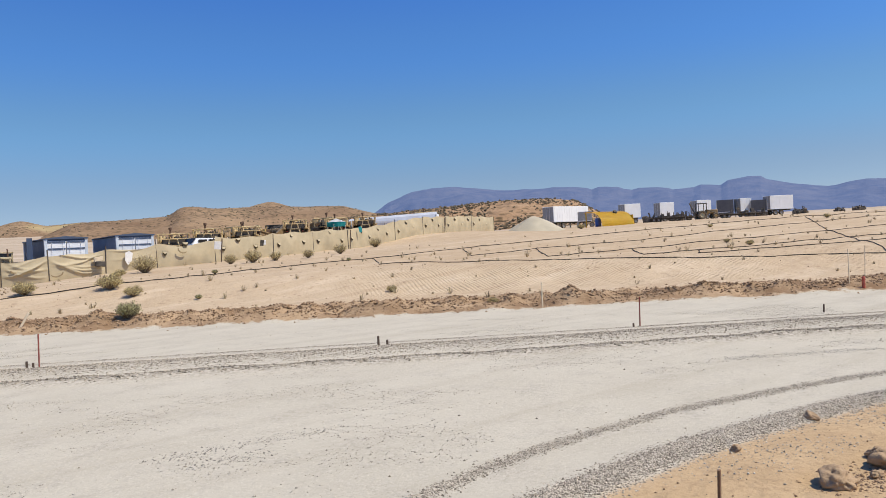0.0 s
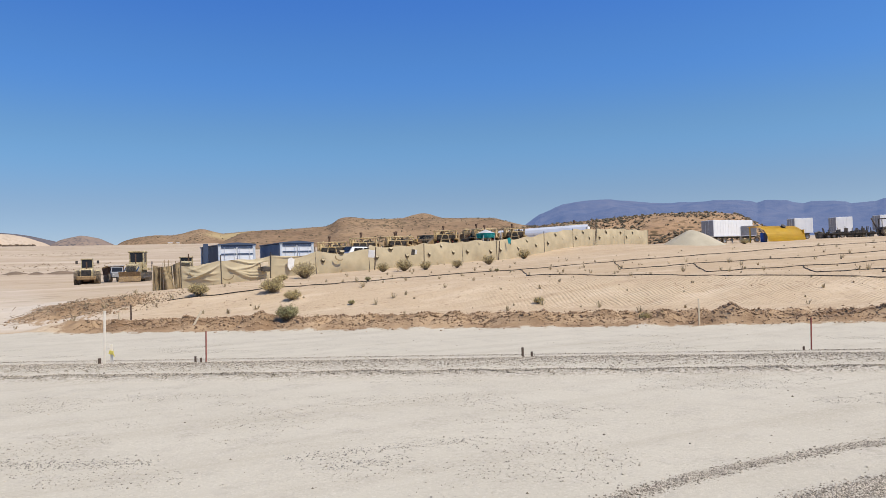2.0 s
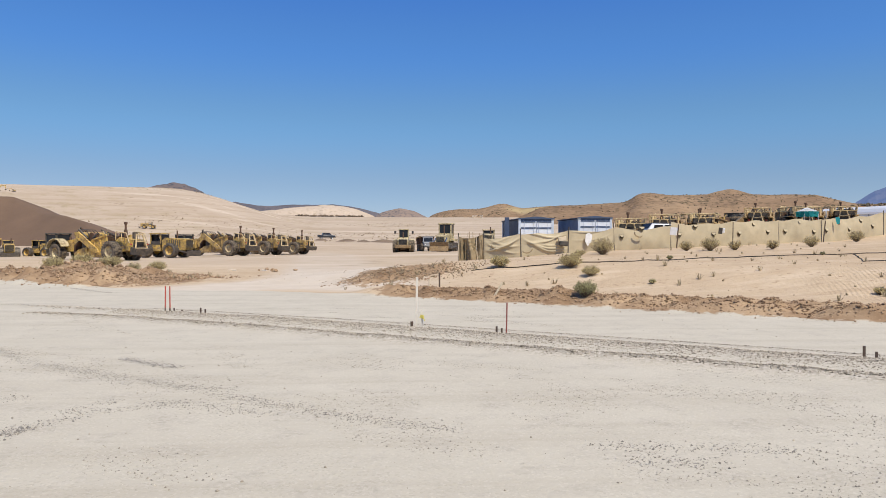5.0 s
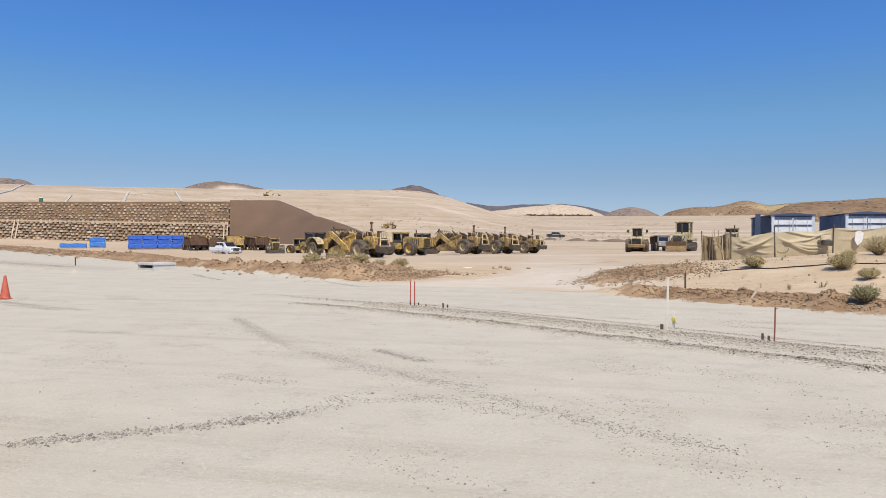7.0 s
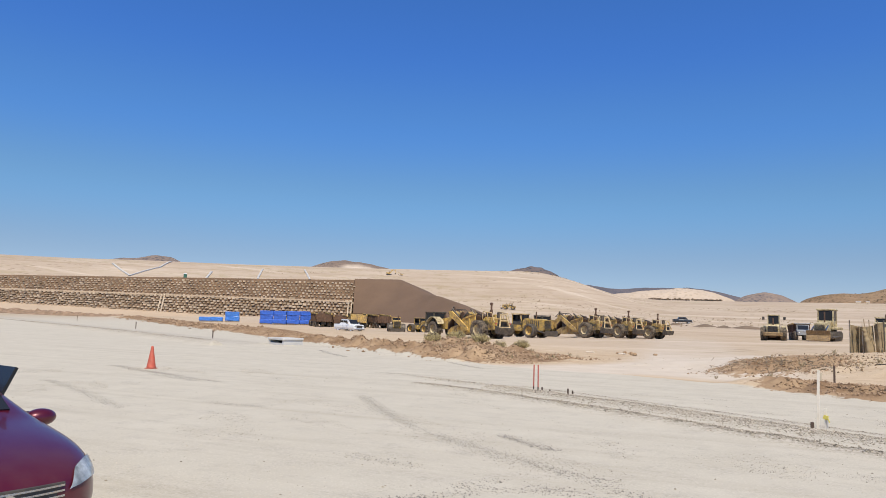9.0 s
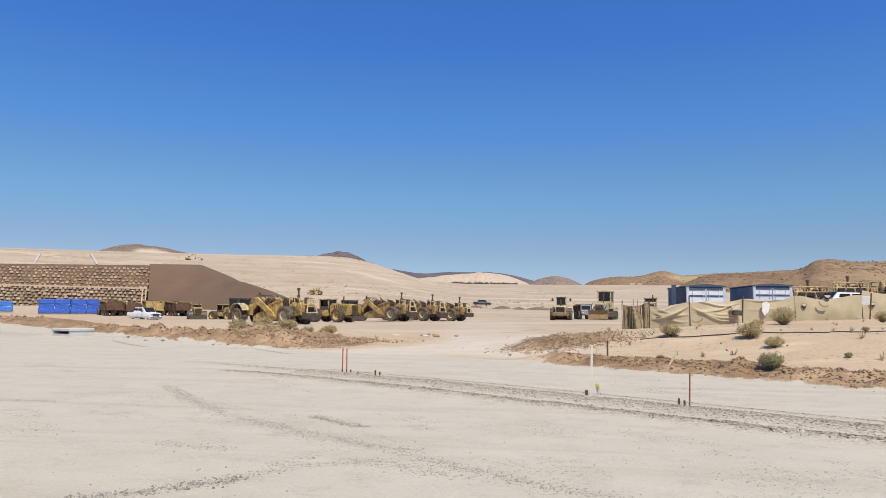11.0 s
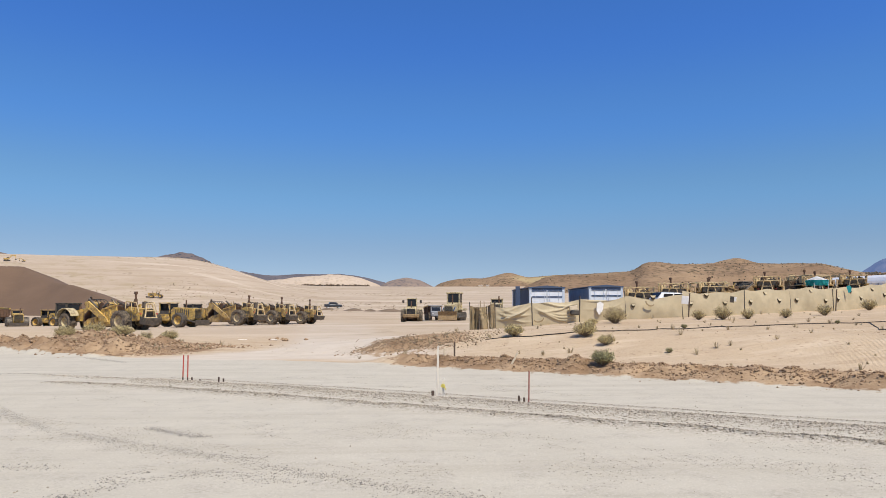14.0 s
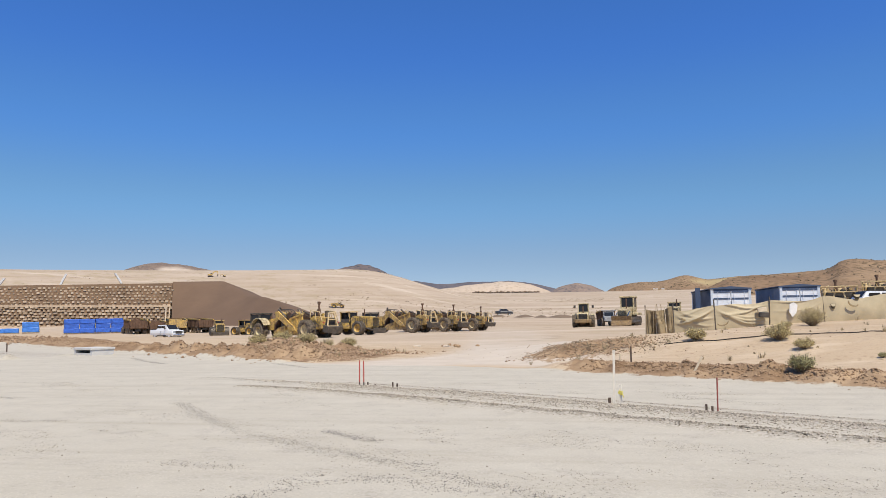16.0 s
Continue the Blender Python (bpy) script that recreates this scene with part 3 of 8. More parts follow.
hill("far_brown_ridge", "brown desert ridge with a tan streak", [
    (-2.91, 1000, 39.2), (-3.35, 1000, 42.4), (-4.24, 1000, 46.3), (-5.34, 1000, 48.7), (-6.44, 1000, 48.0), (-7.31, 1000, 51.1), (-7.96, 1000, 54.1), (-8.31, 1000, 55.3), (-8.83, 1000, 54.1), (-9.49, 1000, 51.1), (-10.00, 1000, 48.8), (-11.21, 1000, 50.3), (-12.27, 1000, 52.5), (-13.75, 1000, 50.1)],
     260, 300, STRAW_HILL, 14)
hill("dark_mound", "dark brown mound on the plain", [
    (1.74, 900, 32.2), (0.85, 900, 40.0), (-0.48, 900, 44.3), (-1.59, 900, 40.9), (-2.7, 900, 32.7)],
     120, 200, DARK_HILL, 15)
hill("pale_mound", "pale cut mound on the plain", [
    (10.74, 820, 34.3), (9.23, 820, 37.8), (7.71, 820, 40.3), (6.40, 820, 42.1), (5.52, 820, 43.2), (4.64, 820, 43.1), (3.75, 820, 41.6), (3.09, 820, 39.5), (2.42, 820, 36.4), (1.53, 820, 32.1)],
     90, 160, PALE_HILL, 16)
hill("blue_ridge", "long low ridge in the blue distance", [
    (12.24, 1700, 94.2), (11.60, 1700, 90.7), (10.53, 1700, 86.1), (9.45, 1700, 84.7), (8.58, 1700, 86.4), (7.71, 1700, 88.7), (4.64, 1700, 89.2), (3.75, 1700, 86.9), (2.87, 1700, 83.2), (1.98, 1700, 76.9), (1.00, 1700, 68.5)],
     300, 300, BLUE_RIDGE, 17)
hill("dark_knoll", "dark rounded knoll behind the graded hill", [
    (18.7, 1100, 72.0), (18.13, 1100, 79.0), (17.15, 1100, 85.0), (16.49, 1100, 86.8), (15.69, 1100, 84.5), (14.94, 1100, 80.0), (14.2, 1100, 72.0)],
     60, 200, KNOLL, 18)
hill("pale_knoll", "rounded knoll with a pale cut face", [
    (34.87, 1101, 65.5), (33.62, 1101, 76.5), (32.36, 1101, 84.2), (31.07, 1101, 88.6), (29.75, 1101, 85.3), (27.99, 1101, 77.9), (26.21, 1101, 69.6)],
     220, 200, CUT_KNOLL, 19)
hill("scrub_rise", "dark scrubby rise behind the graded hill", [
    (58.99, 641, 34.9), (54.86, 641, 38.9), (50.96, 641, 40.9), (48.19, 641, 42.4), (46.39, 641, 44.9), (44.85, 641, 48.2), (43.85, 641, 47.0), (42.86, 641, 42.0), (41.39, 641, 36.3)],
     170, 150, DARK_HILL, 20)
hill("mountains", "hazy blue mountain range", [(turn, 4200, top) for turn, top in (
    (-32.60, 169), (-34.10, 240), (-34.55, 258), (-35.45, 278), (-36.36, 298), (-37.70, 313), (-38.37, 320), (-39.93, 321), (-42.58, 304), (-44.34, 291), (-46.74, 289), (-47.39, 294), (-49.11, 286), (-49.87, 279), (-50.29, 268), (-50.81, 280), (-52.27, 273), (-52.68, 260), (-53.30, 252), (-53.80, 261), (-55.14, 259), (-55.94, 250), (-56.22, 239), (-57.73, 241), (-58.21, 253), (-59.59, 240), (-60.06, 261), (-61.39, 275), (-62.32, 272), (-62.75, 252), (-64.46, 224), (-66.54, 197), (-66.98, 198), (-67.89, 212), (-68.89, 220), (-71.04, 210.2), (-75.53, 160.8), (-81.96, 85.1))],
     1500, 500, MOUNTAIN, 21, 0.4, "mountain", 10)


# the block wall that holds the graded fill, and the mulched slope beside it
BERM = surface("rough_brown_earth", (0.30, 0.20, 0.125), 0.95, vary=0.4, coarse=0.7, fine=4, bump=0.8, depth=0.1)
SOIL = surface("wall_soil", (0.17, 0.105, 0.06), 0.95, vary=0.3, coarse=0.3, fine=3)
BLOCK = surface("tan_wall_block", (0.58, 0.465, 0.335), 0.9, vary=0.3, coarse=0.5, fine=8)
def stone_material(name, dark, light):
    m, tree, bsdf = begin(name)
    geo = tree.nodes.new("ShaderNodeNewGeometry")
    col = blend(tree, geo.outputs["Random Per Island"], dark, light)
    col = blend(tree, times(tree, grain(tree, geo.outputs["Position"], 30), 0.35), col, shade(dark, 0.8))
    tree.links.new(col, bsdf.inputs["Base Color"])
    bsdf.inputs["Roughness"].default_value = 0.9
    return m


WORN_BLOCK = stone_material("weathered_wall_block", (0.36, 0.27, 0.18), (0.72, 0.585, 0.43))
MULCH = surface("brown_mulch", (0.155, 0.095, 0.056), 0.95, vary=0.12, coarse=0.12, fine=1.2, bump=0.4, depth=0.15)
FILL = surface("graded_fill", (0.46, 0.345, 0.235), 0.95, vary=0.1, coarse=0.05, fine=1.0)


def build_wall():
    end, way = Vector((-105.55, 179.87)), Vector((-0.9085, -0.418))
    back = Vector((-0.418, 0.9085))
    length, rows, pitch = 216.6, 14, 1.16
    root = thing("retaining_wall", Matrix(), "tiered retaining wall of tan plantable blocks", "wall", kind="structure")

    def place(u, d, z):
        p = end + way * u + back * d
        return p.x, p.y, z

    def level(u):
        return 0.4 + 0.03 * min(u, 110)

    bm = B()
    cuts = 30
    profile = [(0, -6.0), (0.2, 0), (2.6, 5.9), (3.6, 6.0), (6.4, 12.4), (60, 13.2), (120, 10.0), (120, -6.0)]
    cols = []
    for i in range(cuts + 1):
        u = length * i / cuts
        drop = max(0.55, 1.0 - 0.0037 * u)
        cols.append([bm.verts.new(place(u, d, level(u) + z * drop)) for d, z in profile])
    for i in range(cuts):
        for k in range(len(profile) - 1):
            bm.faces.new([cols[i][k], cols[i + 1][k], cols[i + 1][k + 1], cols[i][k + 1]])
    bm.faces.new(cols[0])
    bm.faces.new(list(reversed(cols[-1])))
    bmesh.ops.recalc_face_normals(bm, faces=bm.faces)
    part("soil_core", bm, SOIL, root, "dark soil behind the blocks")
    bm = B()
    toe = []
    for i in range(cuts + 1):
        u = length * i / cuts
        toe.append([bm.verts.new(place(u, d, z)) for d, z in ((0.6, level(u) + 0.2), (-0.6, level(u) - 0.2), (-5.0, level(u) - 1.3), (-16.0, -1.5))])
    for p, q in zip(toe, toe[1:]):
        for k in range(3):
            bm.faces.new([p[k], p[k + 1], q[k + 1], q[k]])
    bmesh.ops.recalc_face_normals(bm, faces=bm.faces)
    part("toe_fill", bm, FILL, root, "tan dirt banked at the wall's foot")
    bm = B()
    berm = []
    for i in range(261):
        u = 30 + 0.7 * i
        row = []
        for j in range(9):
            d = -7.5 - 1.1 * j
            lump = 0.9 * noise.noise((u * 0.5, d * 0.6, 4.0)) + 0.5 * noise.noise((u * 1.4, d * 1.5, 7.0))
            bow = math.sin(math.pi * j / 8)
            row.append(bm.verts.new(place(u, d, level(u) - 1.75 - 0.17 * j + bow * (0.75 + 0.9 * lump) - 1.5 * (j == 8))))
        berm.append(row)
    for p, q in zip(berm, berm[1:]):
        for k in range(8):
            bm.faces.new([p[k], p[k + 1], q[k + 1], q[k]])
    bmesh.ops.recalc_face_normals(bm, faces=bm.faces)
    part("earth_berm", bm, BERM, root, "rough brown earth berm along the wall's foot")
    rng = random.Random(3)
    verts, faces = [], []
    for row in range(rows):
        lower = row < rows / 2
        for col in range(int(length / pitch)):
            u = (col + (0.5 if row % 2 else 0)) * pitch + rng.uniform(-0.16, 0.16)
            z = rng.uniform(-0.13, 0.13) + level(u) + (0.05 + row * 0.86) * max(0.55, 1 - 0.0037 * u)
            d = (row * 0.345 if lower else 3.65 + (row - 7) * 0.38) - 0.30 + rng.uniform(-0.1, 0.06)
            w, h, deep = (0.50 if lower else 0.42) + rng.uniform(-0.2, 0.12), ((0.54 if lower else 0.44) + rng.uniform(-0.12, 0.12)) * max(0.55, 1 - 0.0037 * u), 0.75
            i = len(verts)
            for dz, dd in ((0, 0.08), (h, 0.0)):
                for du, db in ((-w, deep), (-w * 0.7, dd), (w * 0.7, dd), (w, deep)):
                    verts.append(place(u + du, d + db, z + dz))
            faces += [(i + 1, i + 2, i + 6, i + 5), (i, i + 1, i + 5, i + 4), (i + 2, i + 3, i + 7, i + 6), (i + 4, i + 5, i + 6, i + 7), (i, i + 3, i + 2, i + 1)]
    mesh = bpy.data.meshes.new("wall_blocks")
    mesh.from_pydata(verts, [], faces)
    mesh.materials.append(WORN_BLOCK)
    ob = new("wall_blocks", mesh)
    ob.parent = root
    tagged(ob, "rows of tan planter blocks", kind="stuff")
    bm = B()
    strip = []
    for i in range(cuts + 1):
        u = length * i / cuts
        z = level(u) + 6.05 * max(0.55, 1 - 0.0037 * u)
        strip.append([bm.verts.new(place(u, d, z + h)) for d, h in ((2.2, -0.3), (2.25, 0.12), (3.4, 0.16))])
    for p, q in zip(strip, strip[1:]):
        for k in range(2):
            bm.faces.new([p[k], p[k + 1], q[k + 1], q[k]])
    bmesh.ops.recalc_face_normals(bm, faces=bm.faces)
    part("mid_ledge", bm, FILL, root, "narrow tan ledge between the tiers")
    for u in (0.6, 53.6, 105.6):
        for du in (-0.45, 0.45):
            bm = B()
            a, b = Vector(place(u + du, -0.45, level(u) - 0.3)), Vector(place(u + du, 2.2, level(u) + 6.2 * max(0.55, 1 - 0.0037 * u)))
            rod(bm, a, b, 0.19, seg=6)
            part("downdrain", bm, BLOCK, root, "pale tan concrete downdrain")

    # mulched slope
    bm = B()
    n = 40
    grid = []
    for i in range(n + 1):
        k = i / n
        u = k * 62
        top = Vector((-109.3, 187.6)).lerp(Vector((-97.0, 193.5)), min(1, k / 0.27)) if k < 0.27 else Vector((-97.0, 193.5)).lerp(Vector((-50.0, 146.0)), (k - 0.27) / 0.73)
        ztop = float(np.interp(k, (0, 0.27, 0.475, 0.53, 0.635, 0.78, 1.0), (13.3, 13.5, 9.0, 8.5, 7.8, 5.2, 0.6)))
        toe = Vector((-101.4, 173.9)).lerp(Vector((-50.0, 142.0)), k)
        col = []
        for j in range(15):
            q = toe.lerp(top, j / 14)
            z = -0.5 + (ztop + 0.5) * j / 14 + 0.35 * float(rough(np.array(q.x), np.array(q.y), 7.0, 4, 31)) * math.sin(math.pi * j / 14)
            col.append(bm.verts.new((q.x, q.y, z)))
        q = top + Vector((-0.25, 0.97)) * 45
        col.append(bm.verts.new((q.x, q.y, ztop * 0.9)))
        grid.append(col)
    for i in range(n):
        for j in range(15):
            bm.faces.new([grid[i][j], grid[i + 1][j], grid[i + 1][j + 1], grid[i][j + 1]])
    part("fill_slope", bm, MULCH, None, "", True)
    tagged(bpy.data.objects["fill_slope"], "brown mulch-covered fill slope beside the wall", "slope", kind="structure")


build_wall()


def shrubs(name, on, count, small, large, seed, label, low=0.15):
    """Dark scrub dotted over a hill, too many to count."""
    X, Y, Z = LAND[on]
    q = np.random.default_rng(seed)
    top = Z.max()
    verts, faces = [], []
    while len(faces) < count * 8:
        i, j = q.integers(3, 25), q.integers(1, X.shape[1] - 2)
        a, b = q.random(2)
        p = [float((g[i, j] * (1 - a) + g[i + 1, j] * a) * (1 - b) + (g[i, j + 1] * (1 - a) + g[i + 1, j + 1] * a) * b) for g in (X, Y, Z)]
        if p[2] < low * top or rough(np.array(p[0]), np.array(p[1]), 14, 3, seed) < -0.2 + 0.15 * q.random():
            continue
        r = small + (large - small) * q.random() ** 2
        k = len(verts)
        for m in range(5):
            t = 2 * math.pi * m / 5 + q.random()
            verts.append((p[0] + r * math.cos(t) * q.uniform(0.7, 1.3), p[1] + r * math.sin(t) * q.uniform(0.7, 1.3), p[2] + r * q.uniform(0.1, 0.5)))
        verts.append((p[0], p[1], p[2] + r * q.uniform(0.8, 1.2)))
        faces += [(k + m, k + (m + 1) % 5, k + 5) for m in range(5)]
        foot = len(verts)
        verts += [(p[0] - r * 0.6, p[1], p[2] - 0.3), (p[0] + r * 0.6, p[1] - r * 0.3, p[2] - 0.3), (p[0], p[1] + r * 0.6, p[2] - 0.3)]
        faces += [(foot, foot + 1, k + 5), (foot + 1, foot + 2, k + 5), (foot + 2, foot, k + 5)]
    mesh = bpy.data.meshes.new(name)
    mesh.from_pydata(verts, [], faces)
    mesh.materials.append(SCRUB)
    return tagged(new(name, mesh), label, "shrubs", kind="stuff")


SCRUB = surface("dark_dry_scrub", (0.11, 0.085, 0.05), 0.95, vary=0.35, coarse=0.05, fine=1.0, bump=0)
shrubs("knoll_shrubs", "scrub_knoll", 3200, 0.3, 0.95, 41, "dark dry shrubs dotted over the knoll", 0.12)
shrubs("hill_shrubs", "brown_hills", 800, 0.25, 0.85, 42, "dark dry shrubs on the brown hills", 0.25)
shrubs("ridge_shrubs", "far_brown_ridge", 130, 0.4, 1.1, 43, "dark dry shrubs on the far ridge", 0.3)


def ditch(points, wide=0.42):
    """A pale concrete swale laid on the graded slope."""
    bm = B()
    rows = []
    dense = []
    for (x0, y0), (x1, y1) in zip(points, points[1:]):
        dense += [(x0 + (x1 - x0) * i / 10, y0 + (y1 - y0) * i / 10) for i in range(10)]
    dense.append(points[-1])
    for i, (x, y) in enumerate(dense):
        a, b = dense[max(0, i - 1)], dense[min(len(dense) - 1, i + 1)]
        d = math.hypot(b[0] - a[0], b[1] - a[1])
        px, py = -(b[1] - a[1]) / d * wide, (b[0] - a[0]) / d * wide
        z = ground_at(x, y)
        rows.append([bm.verts.new((x + px * k, y + py * k, z + h)) for k, h in ((-1, -0.2), (-1, 0.5), (-0.6, 0.5), (0, 0.25), (0.6, 0.5), (1, 0.5), (1, -0.2))])
    for p, q in zip(rows, rows[1:]):
        for k in range(6):
            bm.faces.new([p[k], q[k], q[k + 1], p[k + 1]])
    ob = part("concrete_swale", bm, CONCRETE)
    return tagged(ob, "pale concrete drainage swale on the graded slope", "drainage swale", "drainage swales")


ditch([(-216, 243), (-243, 280)])
ditch([(-205, 265), (-238, 313)])
ditch([(-196, 294), (-223, 329)])
ditch([(-291.6, 264.6), (-268.4, 248.4), (-251.2, 237.6)])
ditch([(-251.2, 237.6), (-261.0, 256.3), (-269.2, 273.5), (-294.8, 307.2)])

# ---- earthmoving machines ----


def scraper(m, label, caged, group, coat=None):
    """Wheel tractor-scraper; x points forwards, the rear axle stands at x = 0."""
    paint = coat or (DUSTY_BROWN if caged else YELLOW)
    t = thing("wheel_scraper", m, label, "scraper", group)
    for x, r in ((0.0, 1.04), (7.8, 0.9)):
        for y in (-1.25, 1.25):
            wheel(t, x, y, r, r, 0.8, RUBBER, CREAM)
    # tractor
    bm = B()
    plate(bm, [(6.6, 1.0), (9.1, 1.0), (9.4, 1.35), (9.3, 1.7), (8.1, 1.95), (6.6, 2.2)], 1.35)
    part("engine_hood", bm, paint, t)
    bm = B()
    for i in range(6):
        box(bm, (0.05, 1.15, 0.07), (9.4 - 0.02 * i, 0, 1.2 + 0.1 * i))
    box(bm, (0.25, 2.2, 0.25), (9.55, 0, 0.95), bevel=0.03)
    part("grille", bm, STEEL, t)
    for y in (-1.25, 1.25):
        bm = B()
        n = 10
        arc = [(7.8 + 1.28 * math.cos(a), 1.06 + 1.28 * math.sin(a)) for a in [math.radians(8 + 150 * i / n) for i in range(n + 1)]]
        arc += [(7.8 + 1.2 * math.cos(a), 1.06 + 1.2 * math.sin(a)) for a in [math.radians(158 - 150 * i / n) for i in range(n + 1)]]
        plate(bm, arc, 0.95, Matrix.Translation((0, y, 0)))
        part("fender", bm, CREAM, t, "pale dusty fender")
    bm = B()
    box(bm, (1.75, 1.85, 0.1), (8.75, 0.45, 2.82), bevel=0.03)
    for x in (8.0, 9.5):
        for y in (-0.35, 1.25):
            box(bm, (0.16, 0.16, 1.5), (x, y, 2.1))
    box(bm, (1.6, 1.7, 1.1), (8.75, 0.45, 1.45))
    cab = part("cab", bm, CAB_DARK, t, "dark green-black cab")
    for at, size in (((7.98, 0.45, 2.38), (0.03, 1.5, 0.7)), ((9.52, 0.45, 2.38), (0.03, 1.5, 0.7)), ((8.75, -0.37, 2.38), (1.4, 0.03, 0.7)), ((8.75, 1.27, 2.38), (1.4, 0.03, 0.7))):
        part("window_pane", box(B(), size, at), GLASS, cab)
    bm = rod(B(), (8.0, -0.35, 1.9), (8.0, -0.35, 2.9), 0.08)
    rod(bm, (8.0, -0.35, 2.1), (8.0, -0.35, 2.5), 0.15)
    part("exhaust_stack", bm, RUST, t)
    # gooseneck, yoke and draft arms
    bm = B()
    plate(bm, [(6.4, 1.2), (6.6, 2.1), (5.6, 2.85), (4.4, 2.8), (4.2, 2.4), (5.3, 2.35), (5.9, 1.2)], 0.75)
    part("gooseneck", bm, paint, t)
    bm = rod(B(), (4.35, -1.75, 2.7), (4.35, 1.75, 2.7), 0.28, seg=12)
    part("yoke_tube", bm, paint, t)
    for y in (-1.68, 1.68):
        bm = B()
        plate(bm, [(4.6, 2.95), (4.1, 3.0), (1.5, 1.35), (1.2, 0.95), (1.75, 0.9), (4.4, 2.45)], 0.2, Matrix.Translation((0, y, 0)))
        part("draft_arm", bm, paint, t)
        bm = rod(B(), (4.5, y * 0.8, 3.25), (3.2, y * 0.8, 2.3), 0.11)
        part("lift_cylinder", bm, STEEL, t)
        # bowl side
        bm = B()
        plate(bm, [(0.9, 0.55), (4.9, 0.4), (5.0, 0.85), (4.3, 1.25), (3.3, 1.45), (2.4, 2.2), (0.4, 2.75), (0.3, 1.9)], 0.12, Matrix.Translation((0, y * 0.86, 0)))
        for x, h in ((1.2, 1.5), (2.0, 1.2), (3.0, 0.8)):
            box(bm, (0.12, 0.14, h), (x, y * 0.92, 0.75 + h / 2))
        box(bm, (2.0, 0.16, 0.14), (1.3, y * 0.92, 2.42), (0, 14, 0))
        part("bowl_side", bm, paint, t)
    part("bowl_floor", box(B(), (4.0, 2.8, 0.12), (2.9, 0, 0.5)), RUST, t)
    part("ejector", box(B(), (0.15, 2.75, 2.0), (0.9, 0, 1.6), (0, -12, 0)), RUST, t, "rusty ejector plate")
    bm = B()
    plate(bm, [(4.95, 0.4), (5.25, 0.9), (5.1, 1.6), (4.6, 2.1), (4.5, 2.0), (4.95, 1.5), (5.05, 0.95), (4.8, 0.45)], 2.7)
    part("apron", bm, RUST, t)
    # rear engine and its guard rails
    bm = B()
    plate(bm, [(-0.2, 1.0), (-2.2, 1.15), (-2.35, 2.2), (-0.5, 2.45), (0.3, 1.9)], 1.5)
    part("rear_engine", bm, paint, t)
    bm = B()
    plate(bm, [(-2.1, 0.75), (-2.9, 0.7), (-3.05, 1.3), (-2.2, 1.5)], 1.7)
    part("push_block", bm, STEEL, t)
    # towing frame behind the rear engine, and tanks beside it
    for y in (-0.75, 0.75):
        part("push_frame_leg", rod(B(), (-2.75, y, 1.2), (-2.45, y * 0.45, 2.75), 0.08, seg=6), PALE_RAIL, t)
    for z, half in ((1.35, 0.72), (2.05, 0.52), (2.72, 0.36)):
        part("push_frame_bar", rod(B(), (-2.75 + (z - 1.2) * 0.19, -half, z), (-2.75 + (z - 1.2) * 0.19, half, z), 0.07, seg=6), PALE_RAIL, t)
    part("fuel_tank", rod(B(), (-1.9, -1.05, 1.35), (-0.9, -1.05, 1.35), 0.36, seg=12), RUST, t)
    part("radiator_box", box(B(), (0.4, 1.3, 0.75), (-2.15, 0, 1.85), bevel=0.06), STEEL, t, "dark radiator box")
    bm = B()
    for i in range(9):
        box(bm, (0.04, 1.2, 0.04), (-2.37, 0, 1.53 + 0.08 * i))
    part("radiator_slats", bm, BLACK, t)
    if caged:
        part("engine_deck", box(B(), (2.3, 2.2, 0.75), (-1.1, 0, 2.4), bevel=0.08), BLACK, t, "grimy black engine")
        for y in (-1.5, 1.5):
            for x, lean in ((-2.6, -0.25), (-1.7, -0.05), (-0.7, 0.05), (0.3, 0.2)):
                part("guard_post", rod(B(), (x, y * 0.94, 2.1), (x + lean, y, 3.2), 0.06, seg=6), PALE_RAIL, t)
            part("guard_rail", rod(B(), (-2.95, y, 3.22), (0.55, y, 3.12), 0.075, seg=6), PALE_RAIL, t, "dusty pale tubular guard rail")
            part("guard_rail", rod(B(), (-2.75, y * 0.97, 2.72), (0.42, y * 0.97, 2.68), 0.06, seg=6), PALE_RAIL, t)
            bm = box(B(), (2.9, 0.5, 0.1), (-1.15, y, 2.08), (0, 3, 0))
            part("side_deck", bm, PALE_RAIL, t)
        for z, r in ((3.22, 0.06), (2.72, 0.045)):
            part("rear_rail", rod(B(), (-2.85, -1.5, z), (-2.85, 1.5, z), r, seg=6), PALE_RAIL, t)
        for y in (-0.95, 0.95):
            part("frame_leg", rod(B(), (1.3, y, 2.0), (1.2, y * 0.4, 3.35), 0.085, seg=6), PALE_RAIL, t)
        part("frame_bar", rod(B(), (1.2, -0.42, 3.35), (1.2, 0.42, 3.35), 0.085, seg=6), PALE_RAIL, t)
        part("frame_bar", rod(B(), (1.25, -0.66, 2.7), (1.25, 0.66, 2.7), 0.06, seg=6), PALE_RAIL, t)
        q = random.Random(4)
        for i in range(13):
            x, y, h = q.uniform(-2.4, 1.6), q.uniform(-1.3, 1.3), q.uniform(0.35, 0.95)
            bm = box(B(), (q.uniform(0.3, 0.8), q.uniform(0.3, 0.7), h), (x, y, 2.3 + h / 2), (q.uniform(-9, 9), 0, q.uniform(0, 60)), bevel=0.05)
            rod(bm, (x, y, 2.4), (x + q.uniform(-0.8, 0.8), y + q.uniform(-0.5, 0.5), 2.6 + h), 0.05, seg=6)
